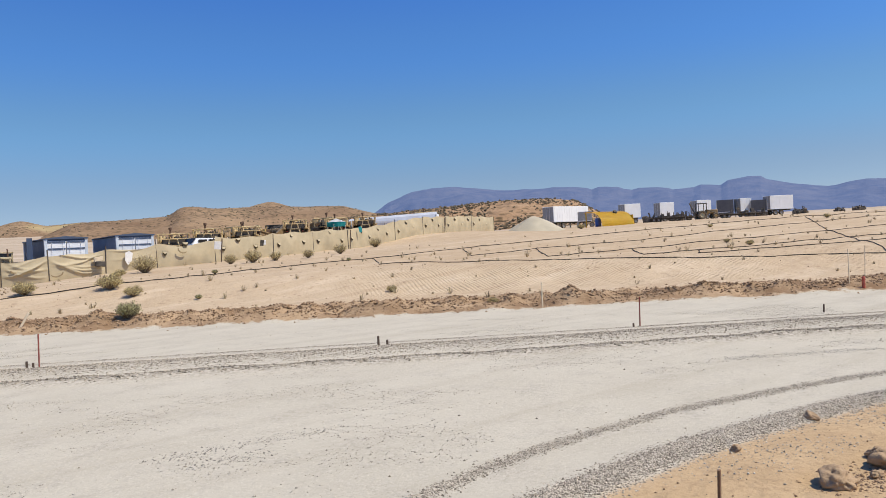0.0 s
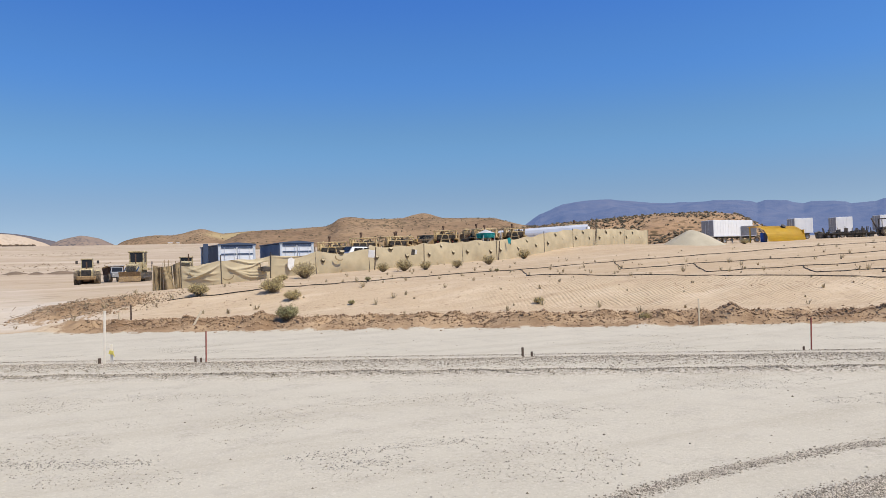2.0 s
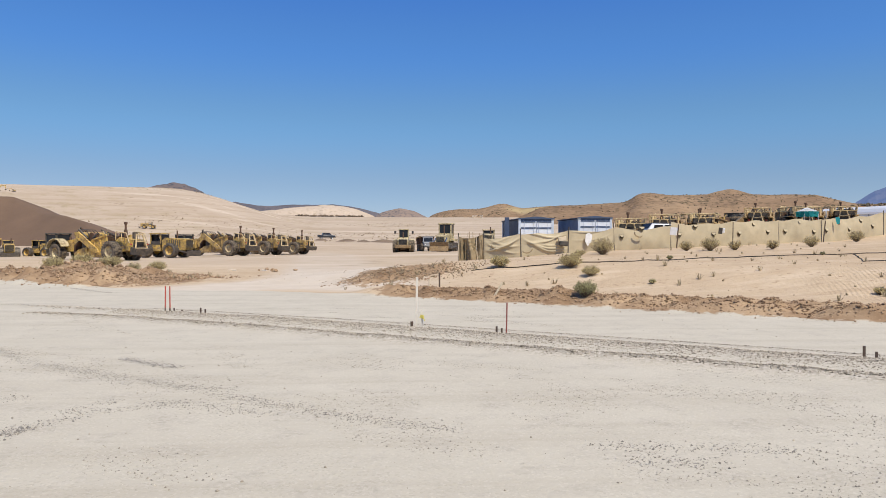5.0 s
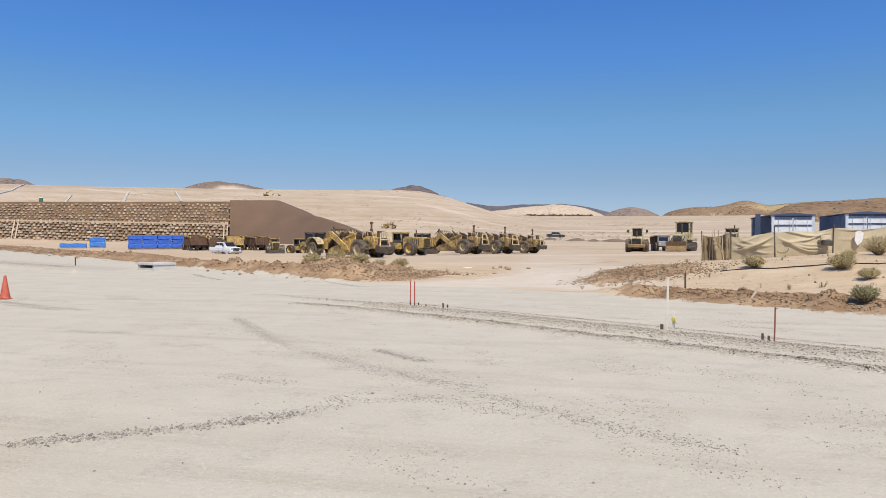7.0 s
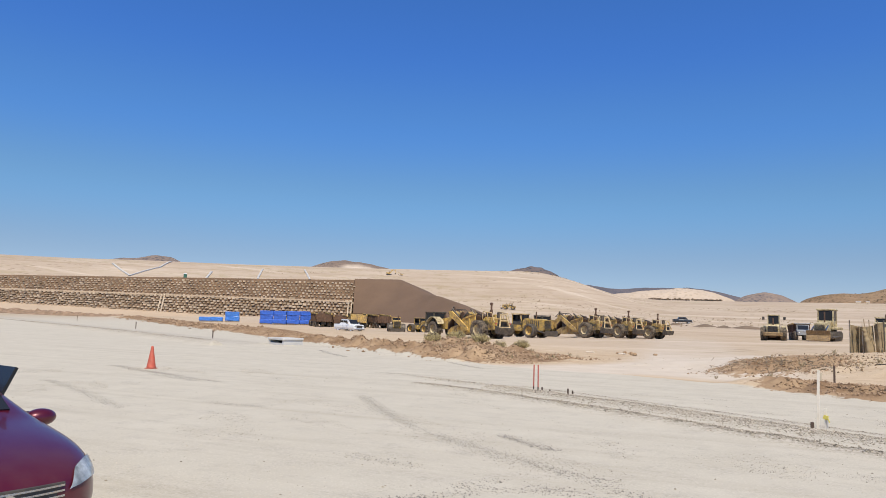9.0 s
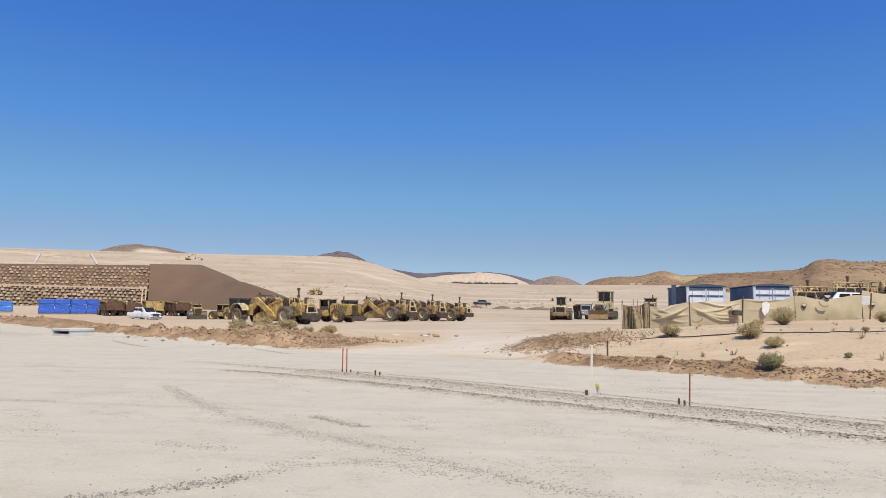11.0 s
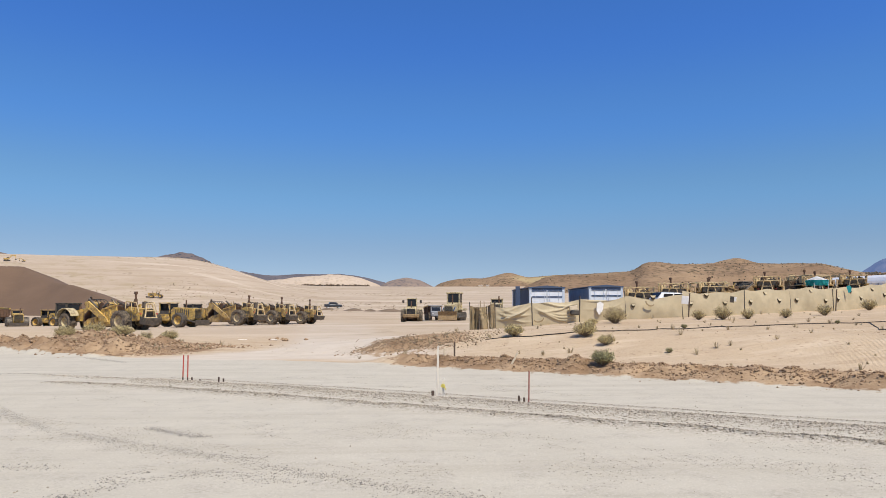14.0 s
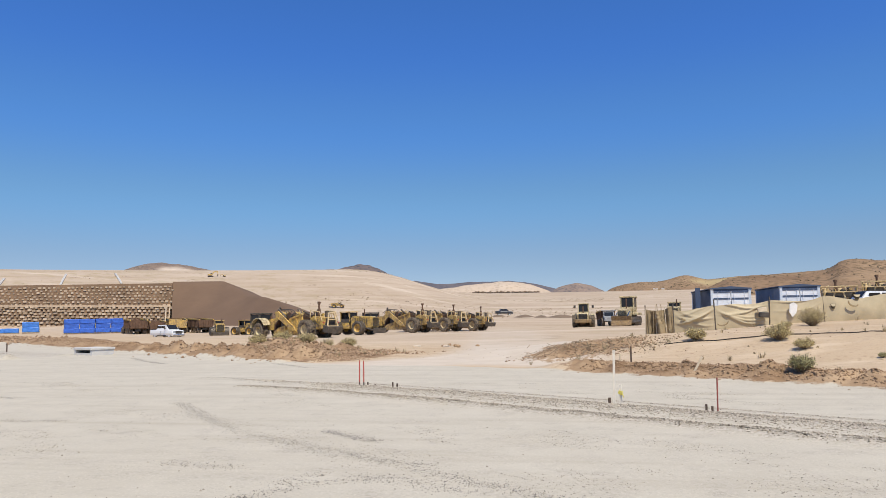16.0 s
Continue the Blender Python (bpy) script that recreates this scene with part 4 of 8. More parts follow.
            part("engine_fitting", bm, (STEEL, YELLOW, RUST, BLACK, PALE_RAIL)[i % 5], t)
        part("cage_brace", rod(B(), (-2.5, -1.45, 2.2), (-1.7, -1.5, 3.15), 0.05, seg=6), PALE_RAIL, t)
        part("cage_brace", rod(B(), (0.2, 1.45, 2.2), (-0.6, 1.5, 3.1), 0.05, seg=6), PALE_RAIL, t)
    else:
        for y in (-1.1, 1.1):
            bm = rod(B(), (-0.4, y, 2.2), (-0.5, y, 3.0), 0.05, seg=6)
            rod(bm, (-0.5, y, 3.0), (-1.9, y, 2.85), 0.05, seg=6)
            rod(bm, (-1.9, y, 2.85), (-2.3, y, 1.9), 0.05, seg=6)
            rod(bm, (-1.2, y, 2.93), (-1.3, y, 2.1), 0.04, seg=6)
            part("hand_rail", bm, PALE_RAIL, t)
            bm = B()
            for i in range(4):
                box(bm, (0.35, 0.3, 0.04), (-1.6, y * 1.25, 0.7 + 0.32 * i))
            box(bm, (0.05, 0.05, 1.3), (-1.75, y * 1.35, 1.2))
            part("step_ladder", bm, STEEL, t)
        bm = box(B(), (0.7, 0.5, 0.5), (0.2, -0.4, 2.75), bevel=0.06)
        rod(bm, (0.0, 0.4, 2.5), (1.4, 0.5, 2.95), 0.07, seg=6)
        rod(bm, (0.2, 0.7, 2.4), (1.9, 0.8, 2.7), 0.05, seg=6)
        part("valve_block", bm, STEEL, t)
    q = random.Random(8)
    for i in range(12):
        x, y = q.uniform(0.6, 6.4), q.uniform(-1.2, 1.2)
        low = 2.0 + 0.13 * x
        part("strut", rod(B(), (x, y, low), (x + q.uniform(-1.1, 1.1), y + q.uniform(-0.5, 0.5), low + q.uniform(0.3, 1.0)), q.uniform(0.04, 0.09), seg=6), (BLACK, RUST, PALE_RAIL)[i % 3], t)
    for x, y in ((3.4, 0.5), (4.9, -0.5), (1.9, -0.6)):
        part("cable_drum", rod(B(), (x, y - 0.25, 2.5), (x, y + 0.25, 2.5), 0.42, seg=14), RUST, t)
    # added black block stands in for the shade inside the open bowl
    part("bowl_dark_block", box(B(), (3.4, 2.3, 1.2), (2.7, 0, 1.4), bevel=0.1), BLACK, t, "black block put in for the dark inside the bowl")
    for y in (-0.45, -0.15, 0.2, 0.5):
        bm = B()
        rod(bm, (6.3, y, 2.7), (5.5, y, 3.25), 0.035, seg=5)
        rod(bm, (5.5, y, 3.25), (4.4, y, 3.2), 0.035, seg=5)
        rod(bm, (4.4, y, 3.2), (3.6, y * 1.6, 2.5), 0.035, seg=5)
        part("hydraulic_hose", bm, BLACK, t)
    bm = rod(B(), (-0.9, 0.3, 2.3), (-0.9, 0.3, 3.85), 0.1)
    rod(bm, (-0.9, 0.3, 2.5), (-0.9, 0.3, 3.2), 0.17)
    rod(bm, (-0.9, 0.3, 3.72), (-0.9, 0.3, 3.95), 0.17)
    part("rear_exhaust", bm, RUST, t)
    part("air_cleaner", rod(B(), (-1.5, -0.3, 2.3), (-1.5, -0.3, 2.95), 0.25, seg=12), STEEL, t)
    for y in (-1.0, 1.0):
        part("tail_lamp", box(B(), (0.08, 0.22, 0.14), (-2.42, y, 1.75), bevel=0.02), RED_PAINT, t)
    return t


def compactor(m, label, paint):
    """Articulated wheeled tractor with a long hood and a cab amidships; x points forwards."""
    t = thing("soil_compactor", m, label, "compactor", "parked compactors")
    for x in (-1.7, 1.9):
        for y in (-1.15, 1.15):
            wheel(t, x, y, 0.85, 0.85, 0.85, STEEL, paint, 14, 0.6)
    bm = B()
    plate(bm, [(0.3, 0.9), (3.5, 0.9), (3.6, 1.1), (3.55, 2.2), (0.6, 2.35), (0.3, 2.0)], 1.4)
    hood = part("engine_hood", bm, paint, t)
    bm = B()
    for i in range(8):
        box(bm, (0.06, 1.2, 0.06), (3.62, 0, 1.15 + 0.13 * i))
    part("radiator_guard", bm, BLACK, hood)
    bm = B()
    for i in range(7):
        for y in (-0.71, 0.71):
            box(bm, (0.12, 0.05, 0.7), (1.0 + 0.3 * i, y, 1.75))
    part("hood_louvre", bm, STEEL, hood)
    part("rear_frame", box(B(), (2.8, 1.5, 0.8), (-1.4, 0, 1.15), bevel=0.06), paint, t)
    bm = box(B(), (1.7, 1.7, 0.1), (-0.6, 0, 2.85), bevel=0.03)
    for x in (-1.3, 0.1):
        for y in (-0.72, 0.72):
            box(bm, (0.1, 0.1, 1.2), (x, y, 2.25))
    cab = part("cab_frame", bm, paint, t)
    for at, size in (((-1.32, 0, 2.35), (0.03, 1.35, 0.8)), ((0.12, 0, 2.35), (0.03, 1.35, 0.8))):
        part("window_pane", box(B(), size, at), GLASS, cab)
    part("cab_base", box(B(), (1.5, 1.5, 0.4), (-0.6, 0, 1.75)), STEEL, t)
    part("seat", box(box(B(), (0.5, 0.5, 0.3), (-0.7, 0, 2.1), bevel=0.05), (0.12, 0.5, 0.6), (-0.95, 0, 2.4), bevel=0.04), BLACK, t)
    bm = B()
    box(bm, (0.12, 2.5, 0.6), (4.2, 0, 0.55), (0, 8, 0))
    for y in (-0.9, 0.9):
        rod(bm, (4.1, y, 0.55), (2.6, y, 0.9), 0.1)
    part("blade", bm, STEEL, t)
    part("exhaust_stack", rod(B(), (1.6, 0.35, 2.3), (1.6, 0.35, 3.2), 0.08), RUST, t)
    return t


def loader(m, label):
    """Wheel loader with its bucket on the ground; x points forwards."""
    t = thing("wheel_loader", m, label, "loader")
    for x in (-1.7, 1.75):
        for y in (-1.2, 1.2):
            wheel(t, x, y, 0.9, 0.9, 0.7, RUBBER, CREAM)
    bm = B()
    plate(bm, [(-3.6, 1.0), (-0.2, 0.9), (-0.2, 2.1), (-3.4, 2.05), (-3.7, 1.8)], 1.5)
    body = part("rear_body", bm, CREAM, t)
    bm = box(B(), (0.1, 1.15, 0.85), (-3.7, 0, 1.5), bevel=0.03)
    for i in range(7):
        box(bm, (0.05, 1.2, 0.05), (-3.77, 0, 1.15 + 0.115 * i))
    part("radiator_grille", bm, BLACK, body, "black slatted rear grille")
    part("counterweight", box(B(), (0.5, 2.3, 0.5), (-3.7, 0, 0.9), bevel=0.08), DUSTY_BROWN, t)
    part("front_frame", box(B(), (1.8, 1.1, 0.9), (1.4, 0, 1.25), bevel=0.08), CREAM, t)
    bm = box(B(), (1.5, 1.5, 0.14), (-0.2, 0, 3.4), bevel=0.04)
    for x in (-0.8, 0.45):
        for y in (-0.68, 0.68):
            box(bm, (0.11, 0.11, 1.6), (x, y, 2.6))
    box(bm, (1.4, 1.5, 0.5), (-0.2, 0, 2.0))
    cab = part("cab_frame", bm, CREAM, t)
    for at, size in (((-0.82, 0, 2.8), (0.03, 1.25, 1.1)), ((0.47, 0, 2.8), (0.03, 1.25, 1.1)), ((-0.18, -0.69, 2.8), (1.15, 0.03, 1.1)), ((-0.18, 0.69, 2.8), (1.15, 0.03, 1.1))):
        part("window_pane", box(B(), size, at), GLASS, cab)
    for y in (-0.62, 0.62):
        bm = B()
        plate(bm, [(0.9, 2.1), (1.3, 2.15), (2.6, 1.5), (3.3, 0.65), (3.05, 0.5), (2.3, 1.15), (0.9, 1.7)], 0.16, Matrix.Translation((0, y, 0)))
        part("lift_arm", bm, CREAM, t)
        part("mirror", box(B(), (0.08, 0.3, 0.42), (0.5, y * 2.1, 3.0), bevel=0.02), BLACK, t)
        part("work_lamp", box(B(), (0.14, 0.2, 0.2), (0.55, y, 3.42), bevel=0.03), STEEL, t)
        bm = B()
        n = 6
        arc = [(1.75 + 1.08 * math.cos(a), 0.9 + 1.08 * math.sin(a)) for a in [math.radians(25 + 120 * i / n) for i in range(n + 1)]]
        arc += [(1.75 + 1.02 * math.cos(a), 0.9 + 1.02 * math.sin(a)) for a in [math.radians(145 - 120 * i / n) for i in range(n + 1)]]
        plate(bm, arc, 0.7, Matrix.Translation((0, y * 1.94, 0)))
        part("fender", bm, CREAM, t)
    bm = B()
    plate(bm, [(3.0, 0.1), (4.3, 0.02), (4.3, 0.08), (3.3, 0.25), (3.05, 0.7), (3.2, 1.2), (3.55, 1.35), (3.5, 1.42), (3.05, 1.3), (2.9, 0.7)], 2.7)
    for y in (-1.32, 1.32):
        plate(bm, [(3.0, 0.1), (4.3, 0.05), (3.55, 1.4), (3.05, 1.3)], 0.06, Matrix.Translation((0, y, 0)))
    part("bucket", bm, RUST, t, "dark worn steel bucket")
    part("exhaust_stack", rod(B(), (-2.2, 0, 2.0), (-2.2, 0, 3.0), 0.09), RUST, t)
    part("bonnet", box(B(), (0.9, 0.9, 0.45), (1.0, 0, 1.95), bevel=0.05), BLACK, t)
    return t


def dozer(m, label):
    """Crawler tractor with a blade and a tall roll-over cab; x points forwards."""
    t = thing("bulldozer", m, label, "bulldozer")
    for y in (-1.1, 1.1):
        bm = B()
        loop = [(-1.9, 0.15), (1.7, 0.1), (2.2, 0.45), (2.1, 0.9), (1.7, 1.1), (-1.6, 1.25), (-2.3, 1.05), (-2.4, 0.55)]
        plate(bm, loop, 0.62, Matrix.Translation((0, y, 0)))
        for i in range(15):
            box(bm, (0.05, 0.64, 0.09), (-1.8 + 0.25 * i, y, 0.1))
            box(bm, (0.05, 0.64, 0.09), (-1.7 + 0.23 * i, y, 1.22))
        part("crawler_track", bm, STEEL, t)
    bm = B()
    plate(bm, [(0.0, 0.9), (2.9, 0.9), (2.95, 2.15), (0.2, 2.45), (0.0, 2.3)], 1.3)
    hood = part("engine_hood", bm, CREAM, t)
    bm = B()
    for i in range(8):
        box(bm, (0.05, 1.1, 0.06), (2.97, 0, 1.05 + 0.13 * i))
    part("radiator_guard", bm, BLACK, hood)
    part("rear_body", box(B(), (2.0, 1.6, 1.2), (-1.1, 0, 1.5), bevel=0.08), CREAM, t)
    for y in (-1.1, 1.1):
        part("fender", box(B(), (2.6, 0.7, 0.35), (-0.9, y, 1.6), bevel=0.06), CREAM, t)
    bm = box(B(), (1.9, 2.1, 0.2), (-0.8, 0, 3.9), bevel=0.05)
    for x in (-1.5, 0.0):
        for y in (-0.85, 0.85):
            box(bm, (0.16, 0.16, 2.1), (x, y, 2.85))
    box(bm, (1.6, 1.7, 0.5), (-0.75, 0, 2.3))
    cab = part("cab_frame", bm, CREAM, t)
    for at, size in (((-1.55, 0, 3.15), (0.03, 1.5, 1.2)), ((0.03, 0, 3.15), (0.03, 1.5, 1.2)), ((-0.75, -0.88, 3.15), (1.3, 0.03, 1.2)), ((-0.75, 0.88, 3.15), (1.3, 0.03, 1.2))):
        part("window_pane", box(B(), size, at), GLASS, cab)
    bm = B()
    plate(bm, [(3.75, 0.05), (3.95, 0.1), (3.7, 0.75), (3.95, 1.3), (3.8, 1.3), (3.5, 0.75)], 2.6)
    part("blade", bm, DUSTY_BROWN, t, "dusty brown steel blade")
    for y in (-1.5, 1.5):
        part("push_arm", rod(B(), (3.6, y, 0.5), (-0.4, y, 0.6), 0.14), STEEL, t)
        part("tilt_cylinder", rod(B(), (3.6, y * 0.5, 1.3), (2.2, y * 0.5, 1.9), 0.08), CHROME, t)
    part("exhaust_stack", rod(B(), (1.4, 0.2, 2.3), (1.4, 0.2, 3.6), 0.09), RUST, t)
    bm = B()
    plate(bm, [(-2.3, 1.6), (-3.6, 1.7), (-3.7, 1.2), (-3.4, 0.4), (-3.2, 0.4), (-3.4, 1.2), (-2.3, 1.0)], 0.2)
    part("ripper", bm, STEEL, t)
    return t


def haul_truck(m, label, paint=RUST, group="parked haul trucks", body=RUST):
    """Off-road dump truck with a rusty tipping body; x points forwards."""
    t = thing("haul_truck", m, label, "dump truck", group)
    for x in (-1.4, 0.5, 4.2):
        for y in (-1.15, 1.15):
            wheel(t, x, y, 0.8, 0.8, 0.65, RUBBER, RUST, 18)
    part("chassis", box(B(), (8.0, 1.0, 0.5), (1.6, 0, 1.05), bevel=0.04), BLACK, t)
    for y in (-1.4, 1.4):
        bm = B()
        plate(bm, [(-2.9, 1.75), (-2.2, 1.25), (2.6, 1.25), (3.0, 1.9), (3.1, 3.0), (-2.9, 2.75)], 0.1, Matrix.Translation((0, y, 0)))
        for i in range(8):
            box(bm, (0.12, 0.12, 1.35), (-2.2 + 0.68 * i, y * 1.05, 2.1))
        part("body_side", bm, body, t)
        bm = box(B(), (6.1, 0.22, 0.28), (0.1, y * 1.02, 2.92), (0, -2.4, 0), bevel=0.03)
        part("top_rail", bm, YELLOW, t, "yellow top rail")
    part("body_floor", box(B(), (5.2, 2.75, 0.12), (0.1, 0, 1.3)), RUST, t)
    bm = B()
    plate(bm, [(-1.4, 1.35), (1.4, 1.35), (1.62, 2.75), (-1.62, 2.75)], 0.12, pose(-2.75, 0, 0, 0, 0, 90))
    for y in (-1.0, -0.5, 0.0, 0.5, 1.0):
        box(bm, (0.14, 0.12, 1.3), (-2.85, y, 2.05))
    part("tail_plate", bm, body, t)
    part("headboard", box(B(), (0.12, 2.8, 1.3), (2.95, 0, 2.35), (0, 6, 0)), body, t)
    part("canopy", box(B(), (1.3, 2.9, 0.12), (3.7, 0, 3.1), bevel=0.03), paint, t)
    bm = B()
    plate(bm, [(3.5, 1.1), (5.7, 1.0), (5.8, 1.7), (4.7, 1.9), (4.5, 2.85), (3.5, 2.9)], 2.1)
    cab = part("cab", bm, paint, t)
    part("windscreen", box(B(), (0.04, 1.8, 0.75), (4.63, 0, 2.38), (0, -12, 0)), GLASS, cab)
    for y in (-1.06, 1.06):
        part("side_window", box(B(), (0.75, 0.03, 0.65), (4.0, y, 2.42)), GLASS, cab)
        part("headlamp", box(B(), (0.06, 0.25, 0.18), (5.78, y * 0.75, 1.4), bevel=0.02), SILVER, t)
    return t


def excavator(m, label):
    """Crawler digger with its boom raised; x points forwards."""
    t = thing("excavator", m, label, "excavator", "diggers on the graded hill")
    for y in (-1.2, 1.2):
        bm = B()
        plate(bm, [(-1.9, 0.15), (1.9, 0.15), (2.3, 0.55), (1.9, 0.95), (-1.9, 0.95), (-2.3, 0.55)], 0.6, Matrix.Translation((0, y, 0)))
        part("crawler_track", bm, BLACK, t)
    part("upper_body", box(B(), (3.6, 2.5, 1.1), (-0.6, 0, 1.75), bevel=0.12), YELLOW, t)
    bm = box(B(), (1.5, 1.0, 1.5), (0.6, 0.8, 2.4), bevel=0.1)
    cab = part("cab", bm, STEEL, t)
    part("window_pane", box(B(), (0.04, 0.8, 0.9), (1.37, 0.8, 2.6)), GLASS, cab)
    bm = B()
    plate(bm, [(0.8, 1.7), (2.2, 4.3), (3.6, 5.0), (5.6, 4.6), (5.5, 4.2), (3.7, 4.4), (2.7, 3.7), (1.4, 1.6)], 0.5)
    part("boom", bm, YELLOW, t)
    bm = B()
    plate(bm, [(5.2, 5.0), (5.7, 4.7), (5.9, 2.0), (5.6, 1.9)], 0.35)
    part("stick", bm, YELLOW, t)
    bm = B()
    plate(bm, [(5.4, 2.1), (6.1, 2.0), (6.2, 1.3), (5.5, 0.9), (5.0, 1.3)], 1.2)
    part("bucket", bm, STEEL, t)
    return t


digger = excavator(on_ground(-177.3, 339.3, 30) @ Matrix.Scale(0.6, 4), "yellow excavator working on the graded hill")
tagged(copy_thing(digger, on_ground(-171.5, 342.3, 200) @ Matrix.Scale(0.5, 4)), "smaller yellow excavator on the graded hill")
scraper(on_ground(-26.75, 74.45, 150.5, -0.15), "weathered yellow wheel scraper parked on bare dirt", False, "wheel scrapers in the yard")
rusty = scraper(on_ground(-20.5, 98.1, 151), "rust-streaked ochre wheel scraper in the parked row", False, "wheel scrapers in the yard", OCHRE)
copy_thing(rusty, on_ground(-17.6, 107.0, 147))
tagged(copy_thing(rusty, on_ground(-14.4, 113.5, 151) @ Matrix.Scale(0.95, 4)), "rust-streaked ochre wheel scraper at the row's end")
# the row parked behind the screen fence, rears to the road
caged = scraper(on_ground(25.6, 76.4, 70), "dusty yellow caged scraper parked behind the screen fence", True, "caged scrapers behind the fence")
for x, y, yaw, size in ((28.9, 75.3, 66, 0.95), (32.2, 73.9, 70, 0.8), (37.2, 71.6, 60, 0.8), (42.6, 71.8, 56, 0.78), (46.5, 72.2, 60, 0.78), (66.5, 86.5, 52, 1.0), (35.2, 79.0, 20, 0.9), (44.5, 78.5, 110, 0.9)):
    copy_thing(caged, on_ground(x, y, yaw) @ Matrix.Scale(size, 4))
small = compactor(on_ground(-26.9, 88.3, -22), "weathered yellow soil compactor parked among the scrapers", YELLOW)
copy_thing(small, on_ground(-49.4, 97.5, -60, -0.2) @ Matrix.Scale(0.8, 4))
tagged(copy_thing(small, on_ground(-46.1, 99.5, -20, -0.2) @ Matrix.Scale(0.8, 4)), "weathered yellow soil compactor beside the brown slope")
compactor(on_ground(12.8, 96.0, 260, -0.1), "cream-dusted compactor whose cab shows over the fence", CREAM)
loader(on_ground(1.65, 101.0, 87) @ Matrix.Scale(0.93, 4), "dusty cream wheel loader parked with its back to the road")
dozer(on_ground(6.9, 94.2, -107) @ Matrix.Scale(0.92, 4), "faded cream bulldozer with a tall cab")
truck = haul_truck(on_ground(-69.2, 108.0, 134, -0.35) @ Matrix.Scale(0.9, 4), "rusty brown haul truck with a yellow top rail")
haul_truck(on_ground(-63.9, 111.2, 126, -0.35) @ Matrix.Scale(0.9, 4), "rust-streaked yellow haul truck beside brown ones", RUST, "parked haul trucks", OCHRE)
copy_thing(truck, on_ground(-66.7, 109.6, 130, -0.35) @ Matrix.Scale(0.88, 4))
tagged(copy_thing(truck, on_ground(-60.6, 113.0, 140, -0.2) @ Matrix.Scale(0.92, 4)), "rusty brown haul truck at the end of the row")
haul_truck(on_ground(6.0, 134.0, -84) @ Matrix.Scale(0.86, 4), "dusty grey haul truck parked behind the loader", GREY, "lone haul truck")
tagged(copy_thing(small, on_ground(-87.0, 266.9, 190) @ Matrix.Scale(0.8, 4)), "yellow machine working on the far graded slope")

# ---- road vehicles and trailers ----


def car_paint(name, color, flake=0.3):
    m, tree, bsdf = begin(name)
    where = tree.nodes.new("ShaderNodeTexCoord").outputs["Object"]
    col = blend(tree, times(tree, ramp(tree, grain(tree, where, 1.6, 5), 0.45, 0.8), 0.08), color, DUST)
    tree.links.new(col, bsdf.inputs["Base Color"])
    bsdf.inputs["Roughness"].default_value = 0.35
    bsdf.inputs["Metallic"].default_value = flake
    bsdf.inputs["Coat Weight"].default_value = 0.6
    bsdf.inputs["Coat Roughness"].default_value = 0.06
    return m


CAR_WHITE = car_paint("white_car_paint", (0.78, 0.78, 0.77), 0.0)
CAR_RED = car_paint("dark_red_car_paint", (0.10, 0.006, 0.018))
CAR_BLACK = car_paint("black_car_paint", (0.02, 0.02, 0.022), 0.1)
LENS = surface("lamp_lens", (0.42, 0.45, 0.45), 0.18, 0.1, vary=0.6, coarse=7, fine=22, bump=0.25, depth=0.01)
AMBER = surface("amber_lens", (0.6, 0.2, 0.02), 0.25, vary=0.05, bump=0)


def shell(bm, sections):
    """A closed skin through cross-sections: (x, half width, sill, waist height, half roof width, roof height)."""
    rings = []
    for x, w, low, waist, rw, top in sections:
        mid = (low + waist) / 2
        ring = [(x, -w * 0.92, low), (x, -w, mid), (x, -w * 0.97, waist), (x, -rw, top - 0.03), (x, -rw * 0.6, top), (x, rw * 0.6, top), (x, rw, top - 0.03), (x, w * 0.97, waist), (x, w, mid), (x, w * 0.92, low)]
        rings.append([bm.verts.new(p) for p in ring])
    for p, q in zip(rings, rings[1:]):
        for i in range(len(p)):
            j = (i + 1) % len(p)
            bm.faces.new([p[i], p[j], q[j], q[i]])
    bm.faces.new(rings[0])
    bm.faces.new(list(reversed(rings[-1])))
    bmesh.ops.recalc_face_normals(bm, faces=bm.faces)
    return bm


def car_wheels(t, front, rear, half, r):
    for x in (front, rear):
        for y in (-half, half):
            wheel(t, x, y, r, r, 0.23, RUBBER, SILVER, 0, 0.66)


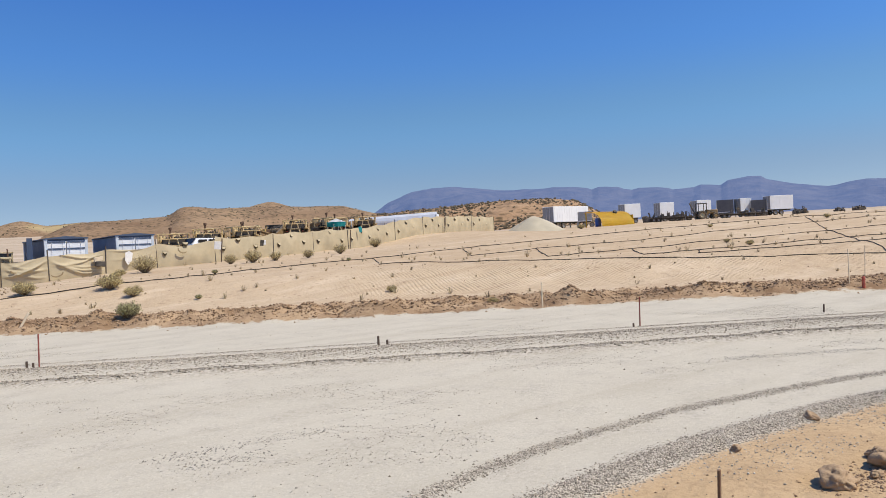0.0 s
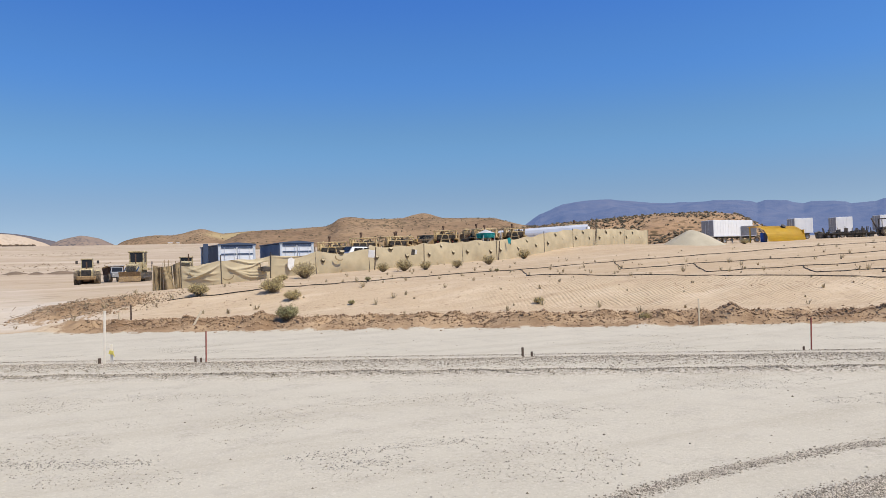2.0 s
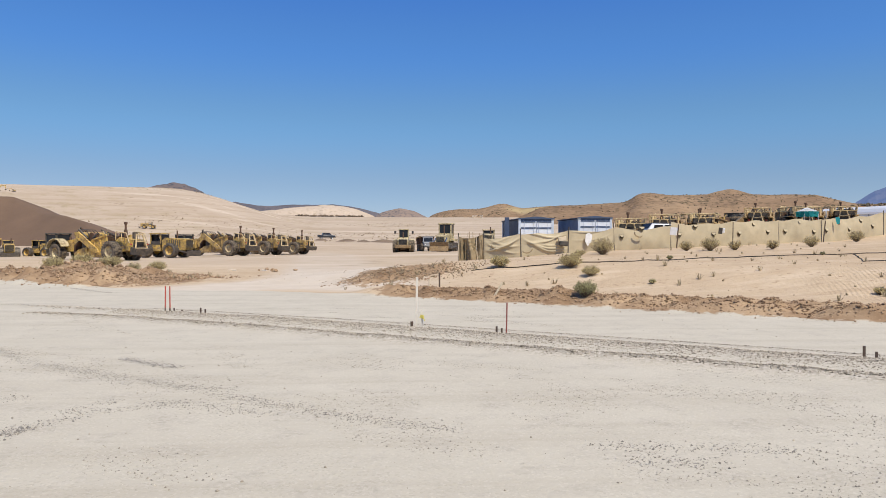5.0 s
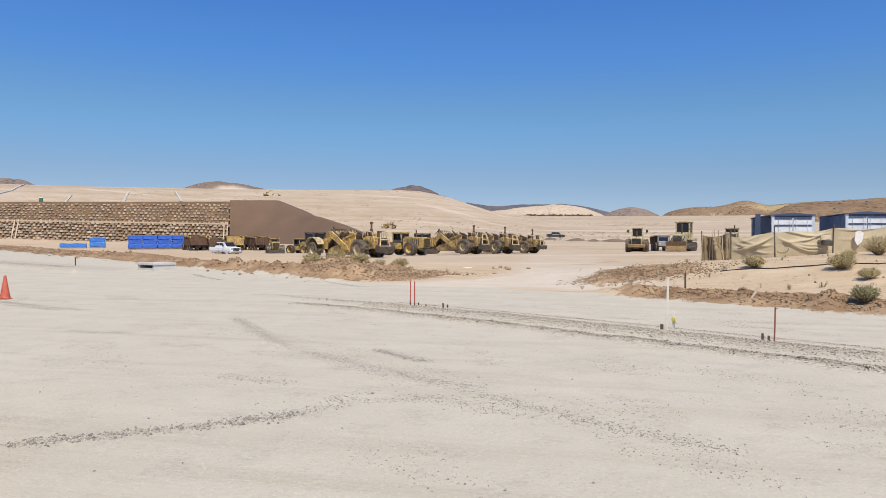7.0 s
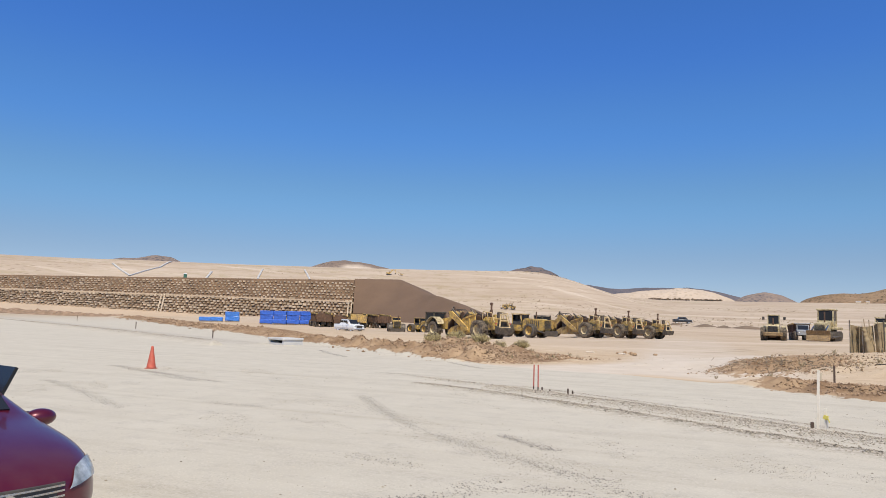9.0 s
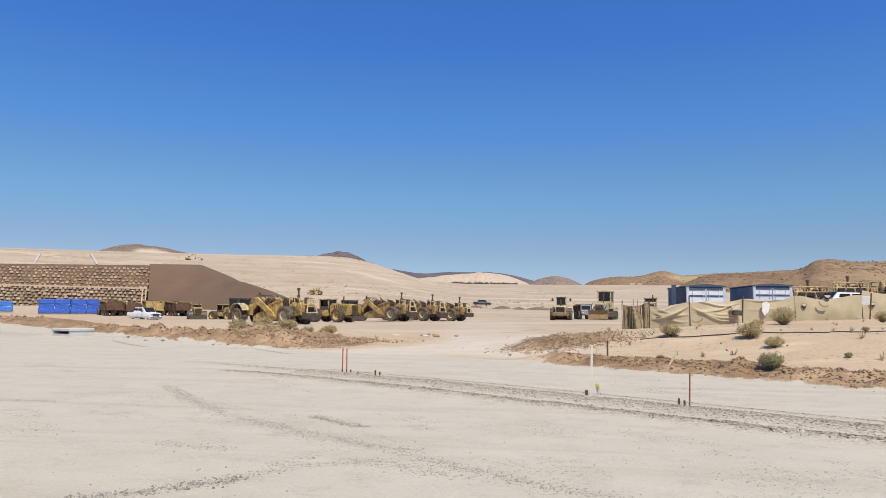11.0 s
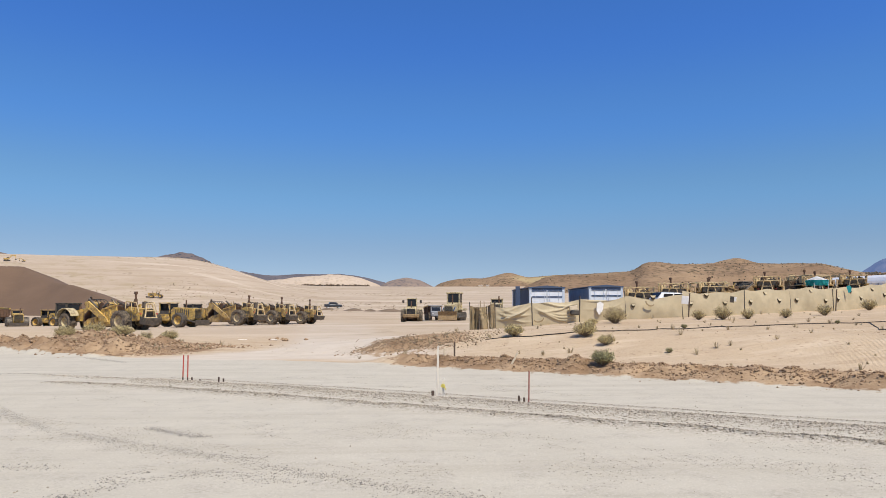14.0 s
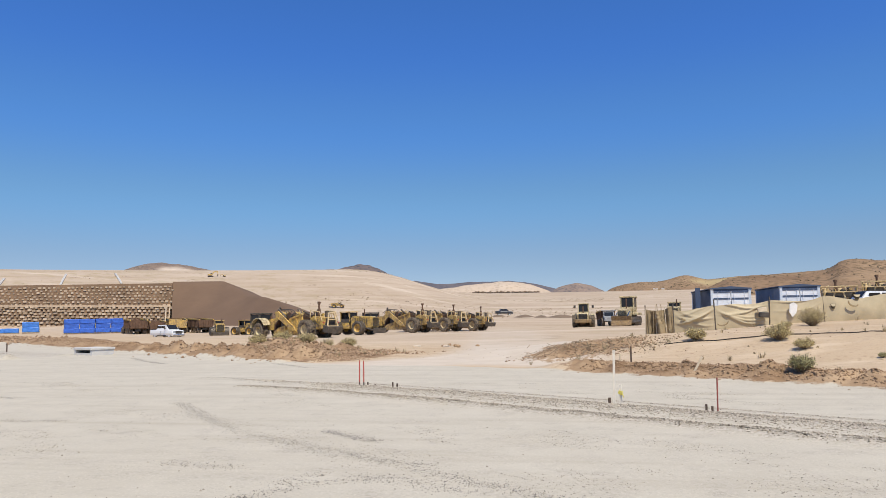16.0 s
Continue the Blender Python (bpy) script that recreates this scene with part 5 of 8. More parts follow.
def pickup(m, label, paint):
    t = thing("pickup_truck", m, label, "pickup truck")
    car_wheels(t, 1.85, -1.75, 0.82, 0.4)
    bm = shell(B(), [(2.85, 0.88, 0.5, 1.0, 0.8, 1.16), (2.7, 0.97, 0.45, 1.1, 0.86, 1.26), (1.5, 0.99, 0.45, 1.14, 0.9, 1.33), (1.2, 0.99, 0.45, 1.16, 0.9, 1.34), (-1.2, 0.99, 0.45, 1.18, 0.9, 1.34), (-1.3, 0.99, 0.45, 1.18, 0.94, 1.33), (-2.9, 0.98, 0.5, 1.18, 0.94, 1.33)])
    part("body", bm, paint, t)
    bm = shell(B(), [(1.6, 0.94, 1.2, 1.28, 0.88, 1.34), (0.85, 0.92, 1.2, 1.34, 0.76, 2.02), (-1.15, 0.92, 1.2, 1.34, 0.76, 2.04), (-1.4, 0.93, 1.2, 1.34, 0.8, 1.5)])
    cab = part("cab", bm, paint, t)
    part("windscreen", box(B(), (0.92, 1.52, 0.03), (1.24, 0, 1.70), (0, 42, 0)), GLASS, cab)
    for y in (-0.87, 0.87):
        for x, wide in ((0.3, 0.95), (-0.75, 0.95)):
            part("side_window", box(B(), (wide, 0.03, 0.46), (x, y, 1.66), (14 if y < 0 else -14, 0, 0)), GLASS, cab)
        part("headlamp", box(B(), (0.08, 0.38, 0.26), (2.84, y * 0.8, 1.02), bevel=0.03), LENS, t)
        part("door_mirror", box(B(), (0.12, 0.26, 0.3), (1.05, y * 1.3, 1.52), bevel=0.04), BLACK, t)
        part("door_seam", box(B(), (0.03, 0.02, 0.6), (-0.25, y * 1.14, 0.85)), BLACK, t)
        part("sill_trim", box(B(), (2.2, 0.05, 0.1), (0.05, y * 1.12, 0.5)), BLACK, t)
    bm = box(B(), (0.08, 1.05, 0.42), (2.86, 0, 0.95), bevel=0.02)
    part("grille", bm, BLACK, t)
    part("bumper", box(B(), (0.2, 1.85, 0.24), (2.9, 0, 0.52), bevel=0.05), CHROME, t)
    part("cargo_bed", box(B(), (1.55, 1.7, 0.05), (-2.08, 0, 1.33)), BLACK, t)
    return t


def suv(m, label, paint):
    t = thing("sport_utility_car", m, label, "car")
    car_wheels(t, 1.45, -1.45, 0.8, 0.37)
    bm = shell(B(), [(2.35, 0.8, 0.45, 0.8, 0.75, 0.9), (2.2, 0.93, 0.38, 0.9, 0.82, 1.05), (1.1, 0.95, 0.38, 1.0, 0.86, 1.15), (0.3, 0.95, 0.38, 1.05, 0.72, 1.75), (-1.8, 0.95, 0.38, 1.05, 0.72, 1.77), (-2.25, 0.92, 0.4, 1.0, 0.8, 1.25), (-2.35, 0.88, 0.45, 0.9, 0.8, 1.0)])
    body = part("body", bm, paint, t)
    part("windscreen", box(B(), (0.95, 1.35, 0.03), (0.74, 0, 1.47), (0, 37, 0)), GLASS, body)
    part("rear_window", box(B(), (0.62, 1.3, 0.03), (-2.06, 0, 1.52), (0, -49, 0)), GLASS, body)
    for y in (-0.86, 0.86):
        for x, l in ((-0.15, 0.95), (-1.25, 0.95)):
            part("side_window", box(B(), (l, 0.03, 0.45), (x, y, 1.4), (18 if y < 0 else -18, 0, 0)), GLASS, body)
        part("roof_rail", rod(B(), (0.1, y * 0.78, 1.8), (-1.7, y * 0.78, 1.82), 0.025), BLACK, t)
    return t


def red_car():
    """The dark red car at the near side of the road; x points forwards."""
    t = thing("family_car", pose(-7.20, 4.50, 0.0, 0, 0, -12) @ Matrix.Diagonal((1, 1, 0.96, 1)), "dark red car parked on the gravel road", "car")
    car_wheels(t, 1.45, -1.4, 0.8, 0.33)
    sections = [
        (2.42, 0.42, 0.35, 0.55, 0.36, 0.62), (2.32, 0.62, 0.28, 0.60, 0.52, 0.70), (2.15, 0.78, 0.25, 0.66, 0.66, 0.78),
        (1.8, 0.88, 0.24, 0.74, 0.76, 0.87), (1.3, 0.91, 0.24, 0.82, 0.80, 0.94), (0.95, 0.92, 0.24, 0.88, 0.80, 0.98),
        (0.15, 0.92, 0.24, 0.92, 0.66, 1.42), (-1.1, 0.92, 0.24, 0.92, 0.66, 1.44), (-1.9, 0.90, 0.26, 0.92, 0.74, 1.05),
        (-2.3, 0.84, 0.3, 0.85, 0.72, 1.0), (-2.42, 0.75, 0.38, 0.75, 0.66, 0.85)]
    bm = shell(B(), sections)
    body = part("body", bm, CAR_RED, t, "", True)
    mod = body.modifiers.new("round", "SUBSURF")
    mod.levels = mod.render_levels = 2
    part("windscreen", box(B(), (0.92, 1.25, 0.03), (0.56, 0, 1.22), (0, 29, 0)), GLASS, body)
    for y in (-1, 1):
        bm = B()
        corners = [Vector(c) for c in ((2.37, 0.42 * y, 0.57), (2.15, 0.75 * y, 0.62), (1.95, 0.80 * y, 0.75), (2.26, 0.52 * y, 0.70))]
        grid = [[bm.verts.new(corners[0].lerp(corners[1], i / 8).lerp(corners[3].lerp(corners[2], i / 8), j / 5)) for j in range(6)] for i in range(9)]
        for i in range(8):
            for j in range(5):
                bm.faces.new([grid[i][j], grid[i + 1][j], grid[i + 1][j + 1], grid[i][j + 1]])
        bmesh.ops.recalc_face_normals(bm, faces=bm.faces)
        lamp = part("headlamp", bm, LENS, t, "clear headlamp lens", True)
        wrap = lamp.modifiers.new("seat", "SHRINKWRAP")
        wrap.target, wrap.offset, wrap.wrap_method, wrap.wrap_mode = body, 0.014, "NEAREST_SURFACEPOINT", "ABOVE_SURFACE"
        bm = B()
        bmesh.ops.create_icosphere(bm, subdivisions=3, radius=1, matrix=pose(0.62, 1.06 * y, 0.86) @ Matrix.Diagonal((0.1, 0.14, 0.085, 1)))
        box(bm, (0.06, 0.2, 0.05), (0.62, 0.93 * y, 0.82))
        mirror = part("door_mirror", bm, CAR_RED, t, "", True)
        part("mirror_glass", box(B(), (0.01, 0.19, 0.11), (0.53, 1.06 * y, 0.86)), CHROME, mirror)
        part("side_window", box(B(), (1.7, 0.03, 0.36), (-0.35, 0.8 * y, 1.17), (-24 * y, 0, 0)), GLASS, body)
        part("fog_lamp", rod(B(), (2.25, 0.6 * y, 0.36), (2.33, 0.61 * y, 0.36), 0.06, seg=12), LENS, t)
    def bowed(half, out, thick, z):
        """A strip that follows the bow of the nose."""
        bm, steps = B(), 12
        line = [(half * (2 * i / steps - 1)) for i in range(steps + 1)]
        cols = [[bm.verts.new((2.43 + out - 0.28 * y * y - 0.12 * (z + dz - 0.56) + dx, y, z + dz)) for dx, dz in ((0, -thick), (0, thick), (-0.05, thick), (-0.05, -thick))] for y in line]
        for p, q in zip(cols, cols[1:]):
            for k in range(4):
                bm.faces.new([p[k], q[k], q[(k + 1) % 4], p[(k + 1) % 4]])
        bm.faces.new(cols[0])
        bm.faces.new(list(reversed(cols[-1])))
        bmesh.ops.recalc_face_normals(bm, faces=bm.faces)
        return bm

    grille = part("grille", bowed(0.40, 0.0, 0.075, 0.56), BLACK, t, "black grille with bright bars")
    for i in range(4):
        part("grille_bar", bowed(0.39, 0.012, 0.007, 0.505 + 0.037 * i), CHROME, grille)
    part("lower_intake", box(B(), (0.05, 0.8, 0.1), (2.28, 0, 0.36), bevel=0.02), BLACK, t)
    part("badge", rod(B(), (2.40, 0, 0.56), (2.43, 0, 0.56), 0.05, seg=14), CHROME, t)
    return t


def trailer(m, label, length=12.0, tall=2.75, paint=WHITE, group="parked box trailers"):
    """Box trailer; x points forwards, its rear doors at x = 0."""
    t = thing("box_trailer", m, label, "trailer", group)
    bm = box(B(), (length, 2.5, tall), (length / 2, 0, 1.15 + tall / 2), bevel=0.03)
    body = part("box_body", bm, paint, t)
    for y in (-1.26, 1.26):
        bm = B()
        for i in range(int(length / 0.6)):
            box(bm, (0.04, 0.012, tall - 0.25), (0.3 + 0.6 * i, y, 1.15 + tall / 2))
        part("side_rib", bm, paint, body)
        bm = box(B(), (length, 0.05, 0.14), (length / 2, y, 1.22))
        part("lower_rail", bm, SILVER, body)
    for y in (-0.6, 0.6):
        bm = box(B(), (0.05, 1.16, tall - 0.15), (-0.02, y, 1.15 + tall / 2), bevel=0.01)
        door = part("rear_door", bm, GREY, t)
        part("lock_rod", rod(B(), (-0.06, y * 0.6, 1.25), (-0.06, y * 0.6, 1.05 + tall), 0.025, seg=6), SILVER, door)
    for x in (1.2, 2.5):
        for y in (-0.95, 0.95):
            wheel(t, x, y, 0.5, 0.5, 0.5, RUBBER, GREY, 0, 0.55)
    for y in (-0.8, 0.8):
        part("landing_leg", box(B(), (0.14, 0.14, 1.15), (length - 2.5, y, 0.58)), GREY, t)
    part("chassis", box(B(), (length - 0.4, 1.0, 0.22), (length / 2, 0, 1.02)), BLACK, t)
    return t


def flatbed(m, label):
    t = thing("flatbed_trailer", m, label, "trailer", "parked flatbed trailers")
    part("deck", box(B(), (12.0, 2.5, 0.16), (6, 0, 1.1), bevel=0.02), STEEL, t)
    for y in (-0.5, 0.5):
        part("beam", box(B(), (11.6, 0.16, 0.45), (6, y, 0.82)), BLACK, t)
    for x in (0.9, 2.2):
        for y in (-0.95, 0.95):
            wheel(t, x, y, 0.48, 0.48, 0.45, RUBBER, GREY, 0, 0.55)
    for y in (-0.8, 0.8):
        part("landing_leg", box(B(), (0.14, 0.14, 1.0), (9.5, y, 0.5)), GREY, t)
    part("headboard", box(B(), (0.12, 2.4, 1.1), (11.9, 0, 1.7)), STEEL, t)
    for x, y, h in ((3.4, 0.3, 1.0), (5.0, -0.3, 1.3), (7.4, 0.2, 0.8), (8.8, -0.4, 1.2)):
        bm = box(B(), (0.8, 0.7, h), (x, y, 1.18 + h / 2), bevel=0.05)
        rod(bm, (x - 0.2, y, 1.2 + h), (x - 0.2, y, 1.6 + h), 0.08)
        part("engine_part", bm, STEEL, t, "dark greasy machine part")
    return t


def backhoe(m, label):
    t = thing("backhoe_tractor", m, label, "tractor")
    for x, r in ((0, 0.75), (2.3, 0.5)):
        for y in (-0.85, 0.85):
            wheel(t, x, y, r, r, 0.45, RUBBER, CREAM, 16)
    part("hood", box(B(), (1.9, 0.85, 0.75), (1.9, 0, 1.25), bevel=0.08), DUSTY_BROWN, t)
    bm = box(B(), (1.7, 1.7, 0.12), (0.1, 0, 2.75), bevel=0.03)
    for x in (-0.6, 0.8):
        for y in (-0.75, 0.75):
            box(bm, (0.1, 0.1, 1.6), (x, y, 1.95))
    part("canopy", bm, BLACK, t, "black open canopy")
    part("seat_deck", box(B(), (1.3, 1.2, 0.5), (0.0, 0, 1.15), bevel=0.04), BLACK, t)
    bm = B()
    plate(bm, [(2.8, 0.3), (4.0, 0.15), (3.6, 0.9), (3.1, 0.95)], 2.0)
    part("bucket", bm, STEEL, t)
    for y in (-0.6, 0.6):
        part("loader_arm", rod(B(), (1.0, y, 1.6), (3.2, y, 0.6), 0.09), STEEL, t)
    part("boom", rod(B(), (-1.0, 0, 1.0), (-1.9, 0, 2.9), 0.14, 0.1), STEEL, t)
    return t


red_car()
pickup(on_ground(-53.4, 90.7, -26, -0.25) @ Matrix.Scale(0.9, 4), "white pickup truck parked beside the haul trucks", CAR_WHITE)
tagged(pickup(on_ground(-23.0, 254.0, 15) @ Matrix.Scale(1.05, 4), "black pickup truck far out on the plain", CAR_BLACK), category="pickup truck")
suv(on_ground(26.5, 69.0, 12, 0.1), "white sport utility car behind the screen fence", CAR_WHITE)
trailer(on_ground(89.8, 83.4, 0), "long white box trailer with a grey rear end", 8.8, 2.6)
for place, length, label in (
        (on_ground(102.5, 78.1, -22) @ Matrix.Scale(0.85, 4), 3.6, "short white box trailer behind the yellow shelter"),
        (on_ground(114.1, 79.1, -24) @ Matrix.Scale(0.87, 4), 3.3, "short white box trailer behind the flatbeds"),
        (on_ground(122.7, 77.0, -26) @ Matrix.Scale(0.9, 4), 3.3, "short white box trailer behind the backhoe tractor"),
        (on_ground(130.7, 67.0, -30) @ Matrix.Scale(0.9, 4), 5.1, "white box trailer at the end of the row")):
    trailer(place, label, length, 2.8)
dark_box = trailer(on_ground(127.3, 75.0, -59.3) @ Matrix.Scale(0.85, 4), "short dark grey box trailer parked on the bank", 3.5, 2.8, surface("dark_grey_panel", (0.12, 0.12, 0.125), 0.6, vary=0.2))
copy_thing(dark_box, on_ground(130.3, 69.8, -61.6) @ Matrix.Scale(0.88, 4))
trailer(on_ground(129.2, 71.9, -30) @ Matrix.Scale(0.88, 4), "short white box trailer between dark ones", 2.5, 2.8, WHITE)
trailer(on_ground(78.8, 67.4, -49.1) @ Matrix.Scale(0.75, 4), "small grey box trailer beside the yellow shelter", 2.5, 1.8, GREY)
flatbed(on_ground(102.0, 72.0, -50) @ Matrix.Scale(0.58, 4), "flatbed trailer loaded with greasy machine parts")
flatbed(on_ground(110.5, 64.5, -42) @ Matrix.Scale(0.58, 4), "empty-ended flatbed trailer with dark machine parts")
backhoe(on_ground(115.0, 70.8, -40), "dusty brown backhoe tractor with a black canopy")

# ---- containers, fence, yard clutter ----
BLUE_STEEL = surface("chalky_pale_blue_paint", (0.60, 0.65, 0.70), 0.6, vary=0.15, coarse=0.8, fine=12, dust=0.12)
BAND = surface("dark_blue_band", (0.06, 0.085, 0.14), 0.6, vary=0.15)
WHITE_DOOR = surface("chalky_white_paint", (0.80, 0.81, 0.82), 0.6, vary=0.12, coarse=1.5, dust=0.1)
SLATE = surface("slate_blue_paint", (0.25, 0.295, 0.375), 0.6, vary=0.2, coarse=1.0, dust=0.1)
SCREEN = surface("sun_faded_tan_screen", (0.49, 0.405, 0.26), 0.9, vary=0.18, coarse=1.1, fine=45, bump=0.2)
SCREEN_DARK = surface("bunched_brown_screen", (0.30, 0.225, 0.125), 0.9, vary=0.3, coarse=2.0, fine=45)
SLIT_SHADE = surface("painted_slit_shade", (0.10, 0.075, 0.04), 0.95, vary=0.2)
FILM = surface("blue_wrapping_film", (0.045, 0.13, 0.52), 0.35, vary=0.25, coarse=2.0, fine=10, bump=0.3)
FILM_LIGHT = surface("bright_blue_wrapping_film", (0.06, 0.20, 0.58), 0.35, vary=0.25, coarse=2.0, fine=10, bump=0.3)
TEAL = surface("teal_fabric", (0.02, 0.33, 0.34), 0.8, vary=0.15, coarse=2.0)
BRIGHT_YELLOW = surface("bright_yellow_paint", (0.72, 0.45, 0.02), 0.5, vary=0.1, coarse=0.8, dust=0.1)
POLY = surface("black_irrigation_pipe", (0.022, 0.016, 0.013), 0.9, vary=0.3, coarse=1.5, dust=0.05)


def container(m, label):
    """Twenty-foot storage container; doors face -y."""
    t = thing("storage_container", m, label, "container", "storage containers")
    w, d, h = 2.44, 6.06, 2.59
    part("floor_frame", box(B(), (w, d, 0.16), (0, d / 2, 0.08)), SLATE, t)
    for side in (-1, 1):
        bm = B()
        n = 21
        x = side * (w / 2 - 0.02)
        verts = []
        for i in range(n * 4 + 1):
            k = i % 4
            bulge = 0.0 if k in (0, 1) else -0.045 * side
            y = 0.14 + (d - 0.28) * i / (n * 4)
            verts.append((bm.verts.new((x + bulge, y, 0.16)), bm.verts.new((x + bulge, y, h - 0.08))))
        for a, b in zip(verts, verts[1:]):
            bm.faces.new([a[0], b[0], b[1], a[1]])
        bmesh.ops.solidify(bm, geom=list(bm.faces), thickness=0.03)
        part("side_panel", bm, SLATE, t, "slate blue corrugated side")
    part("back_panel", box(B(), (w - 0.2, 0.05, h - 0.2), (0, d - 0.04, h / 2)), SLATE, t)
    for x in (-w / 2 + 0.07, w / 2 - 0.07):
        for y in (0.07, d - 0.07):
            bm = box(B(), (0.16, 0.16, h), (x, y, h / 2), bevel=0.01)
            for z in (0.06, h - 0.06):
                box(bm, (0.19, 0.19, 0.13), (x, y, z))
            part("corner_post", bm, BLUE_STEEL, t)
    bm = B()
    plate(bm, [(-w / 2 - 0.06, h - 0.05), (w / 2 + 0.06, h - 0.05), (w / 2 + 0.06, h + 0.01), (0, h + 0.13), (-w / 2 - 0.06, h + 0.01)], d + 0.12, Matrix.Translation((0, d / 2, 0)))
    part("roof", bm, BAND, t, "shallow dark ridged roof")
    for side in (-1, 1):
        bm = box(B(), (1.06, 0.05, h - 0.3), (side * 0.55, 0.03, h / 2), bevel=0.01)
        door = part("door", bm, WHITE_DOOR, t, "white double door leaf")
        for z in (0.9, 1.45, 1.94, 2.36):
            part("dark_band", box(B(), (1.0, 0.03, 0.10), (side * 0.55, -0.008, z)), BAND, door)
        for x in (0.18, 0.82):
            bm = rod(B(), (side * x, -0.03, 0.2), (side * x, -0.03, h - 0.25), 0.012, seg=6)
            part("lock_rod", bm, WHITE_DOOR, door)
        part("door_handle", box(B(), (0.25, 0.03, 0.04), (side * 0.3, -0.05, 1.1)), STEEL, door)
    part("door_head", box(B(), (w - 0.3, 0.1, 0.14), (0, 0.05, h - 0.1)), BAND, t)
    part("door_sill", box(B(), (w - 0.3, 0.1, 0.12), (0, 0.05, 0.14)), BLUE_STEEL, t)
    return t


one = container(pose(9.47, 46.66, 1.0, 0, 0, 2) @ Matrix.Scale(0.95, 4), "pale blue storage container with white double doors")
copy_thing(one, pose(13.13, 45.85, 1.16, 0, 0, 0.5) @ Matrix.Scale(0.95, 4))
bm = box(B(), (0.28, 0.06, 2.75), (0, 0, 1.25), (3, 0, 0))
tagged(part("steel_plank", bm, BAND), "dark slate plank standing against the container", "plank").matrix_basis = on_ground(7.45, 46.0, -8)

# screen fence
FENCE = [(-24.3, 37.9), (-22.9, 38.6), (-20.9, 39.7), (-18.8, 41.9), (-16.6, 44.0), (-13.9, 46.8), (-11.0, 50.6), (-8.8, 54.3), (-6.6, 57.6), (-3.2, 63.9), (-0.8, 68.3), (1.4, 72.3), (4.2, 76.7), (6.9, 81.0)]


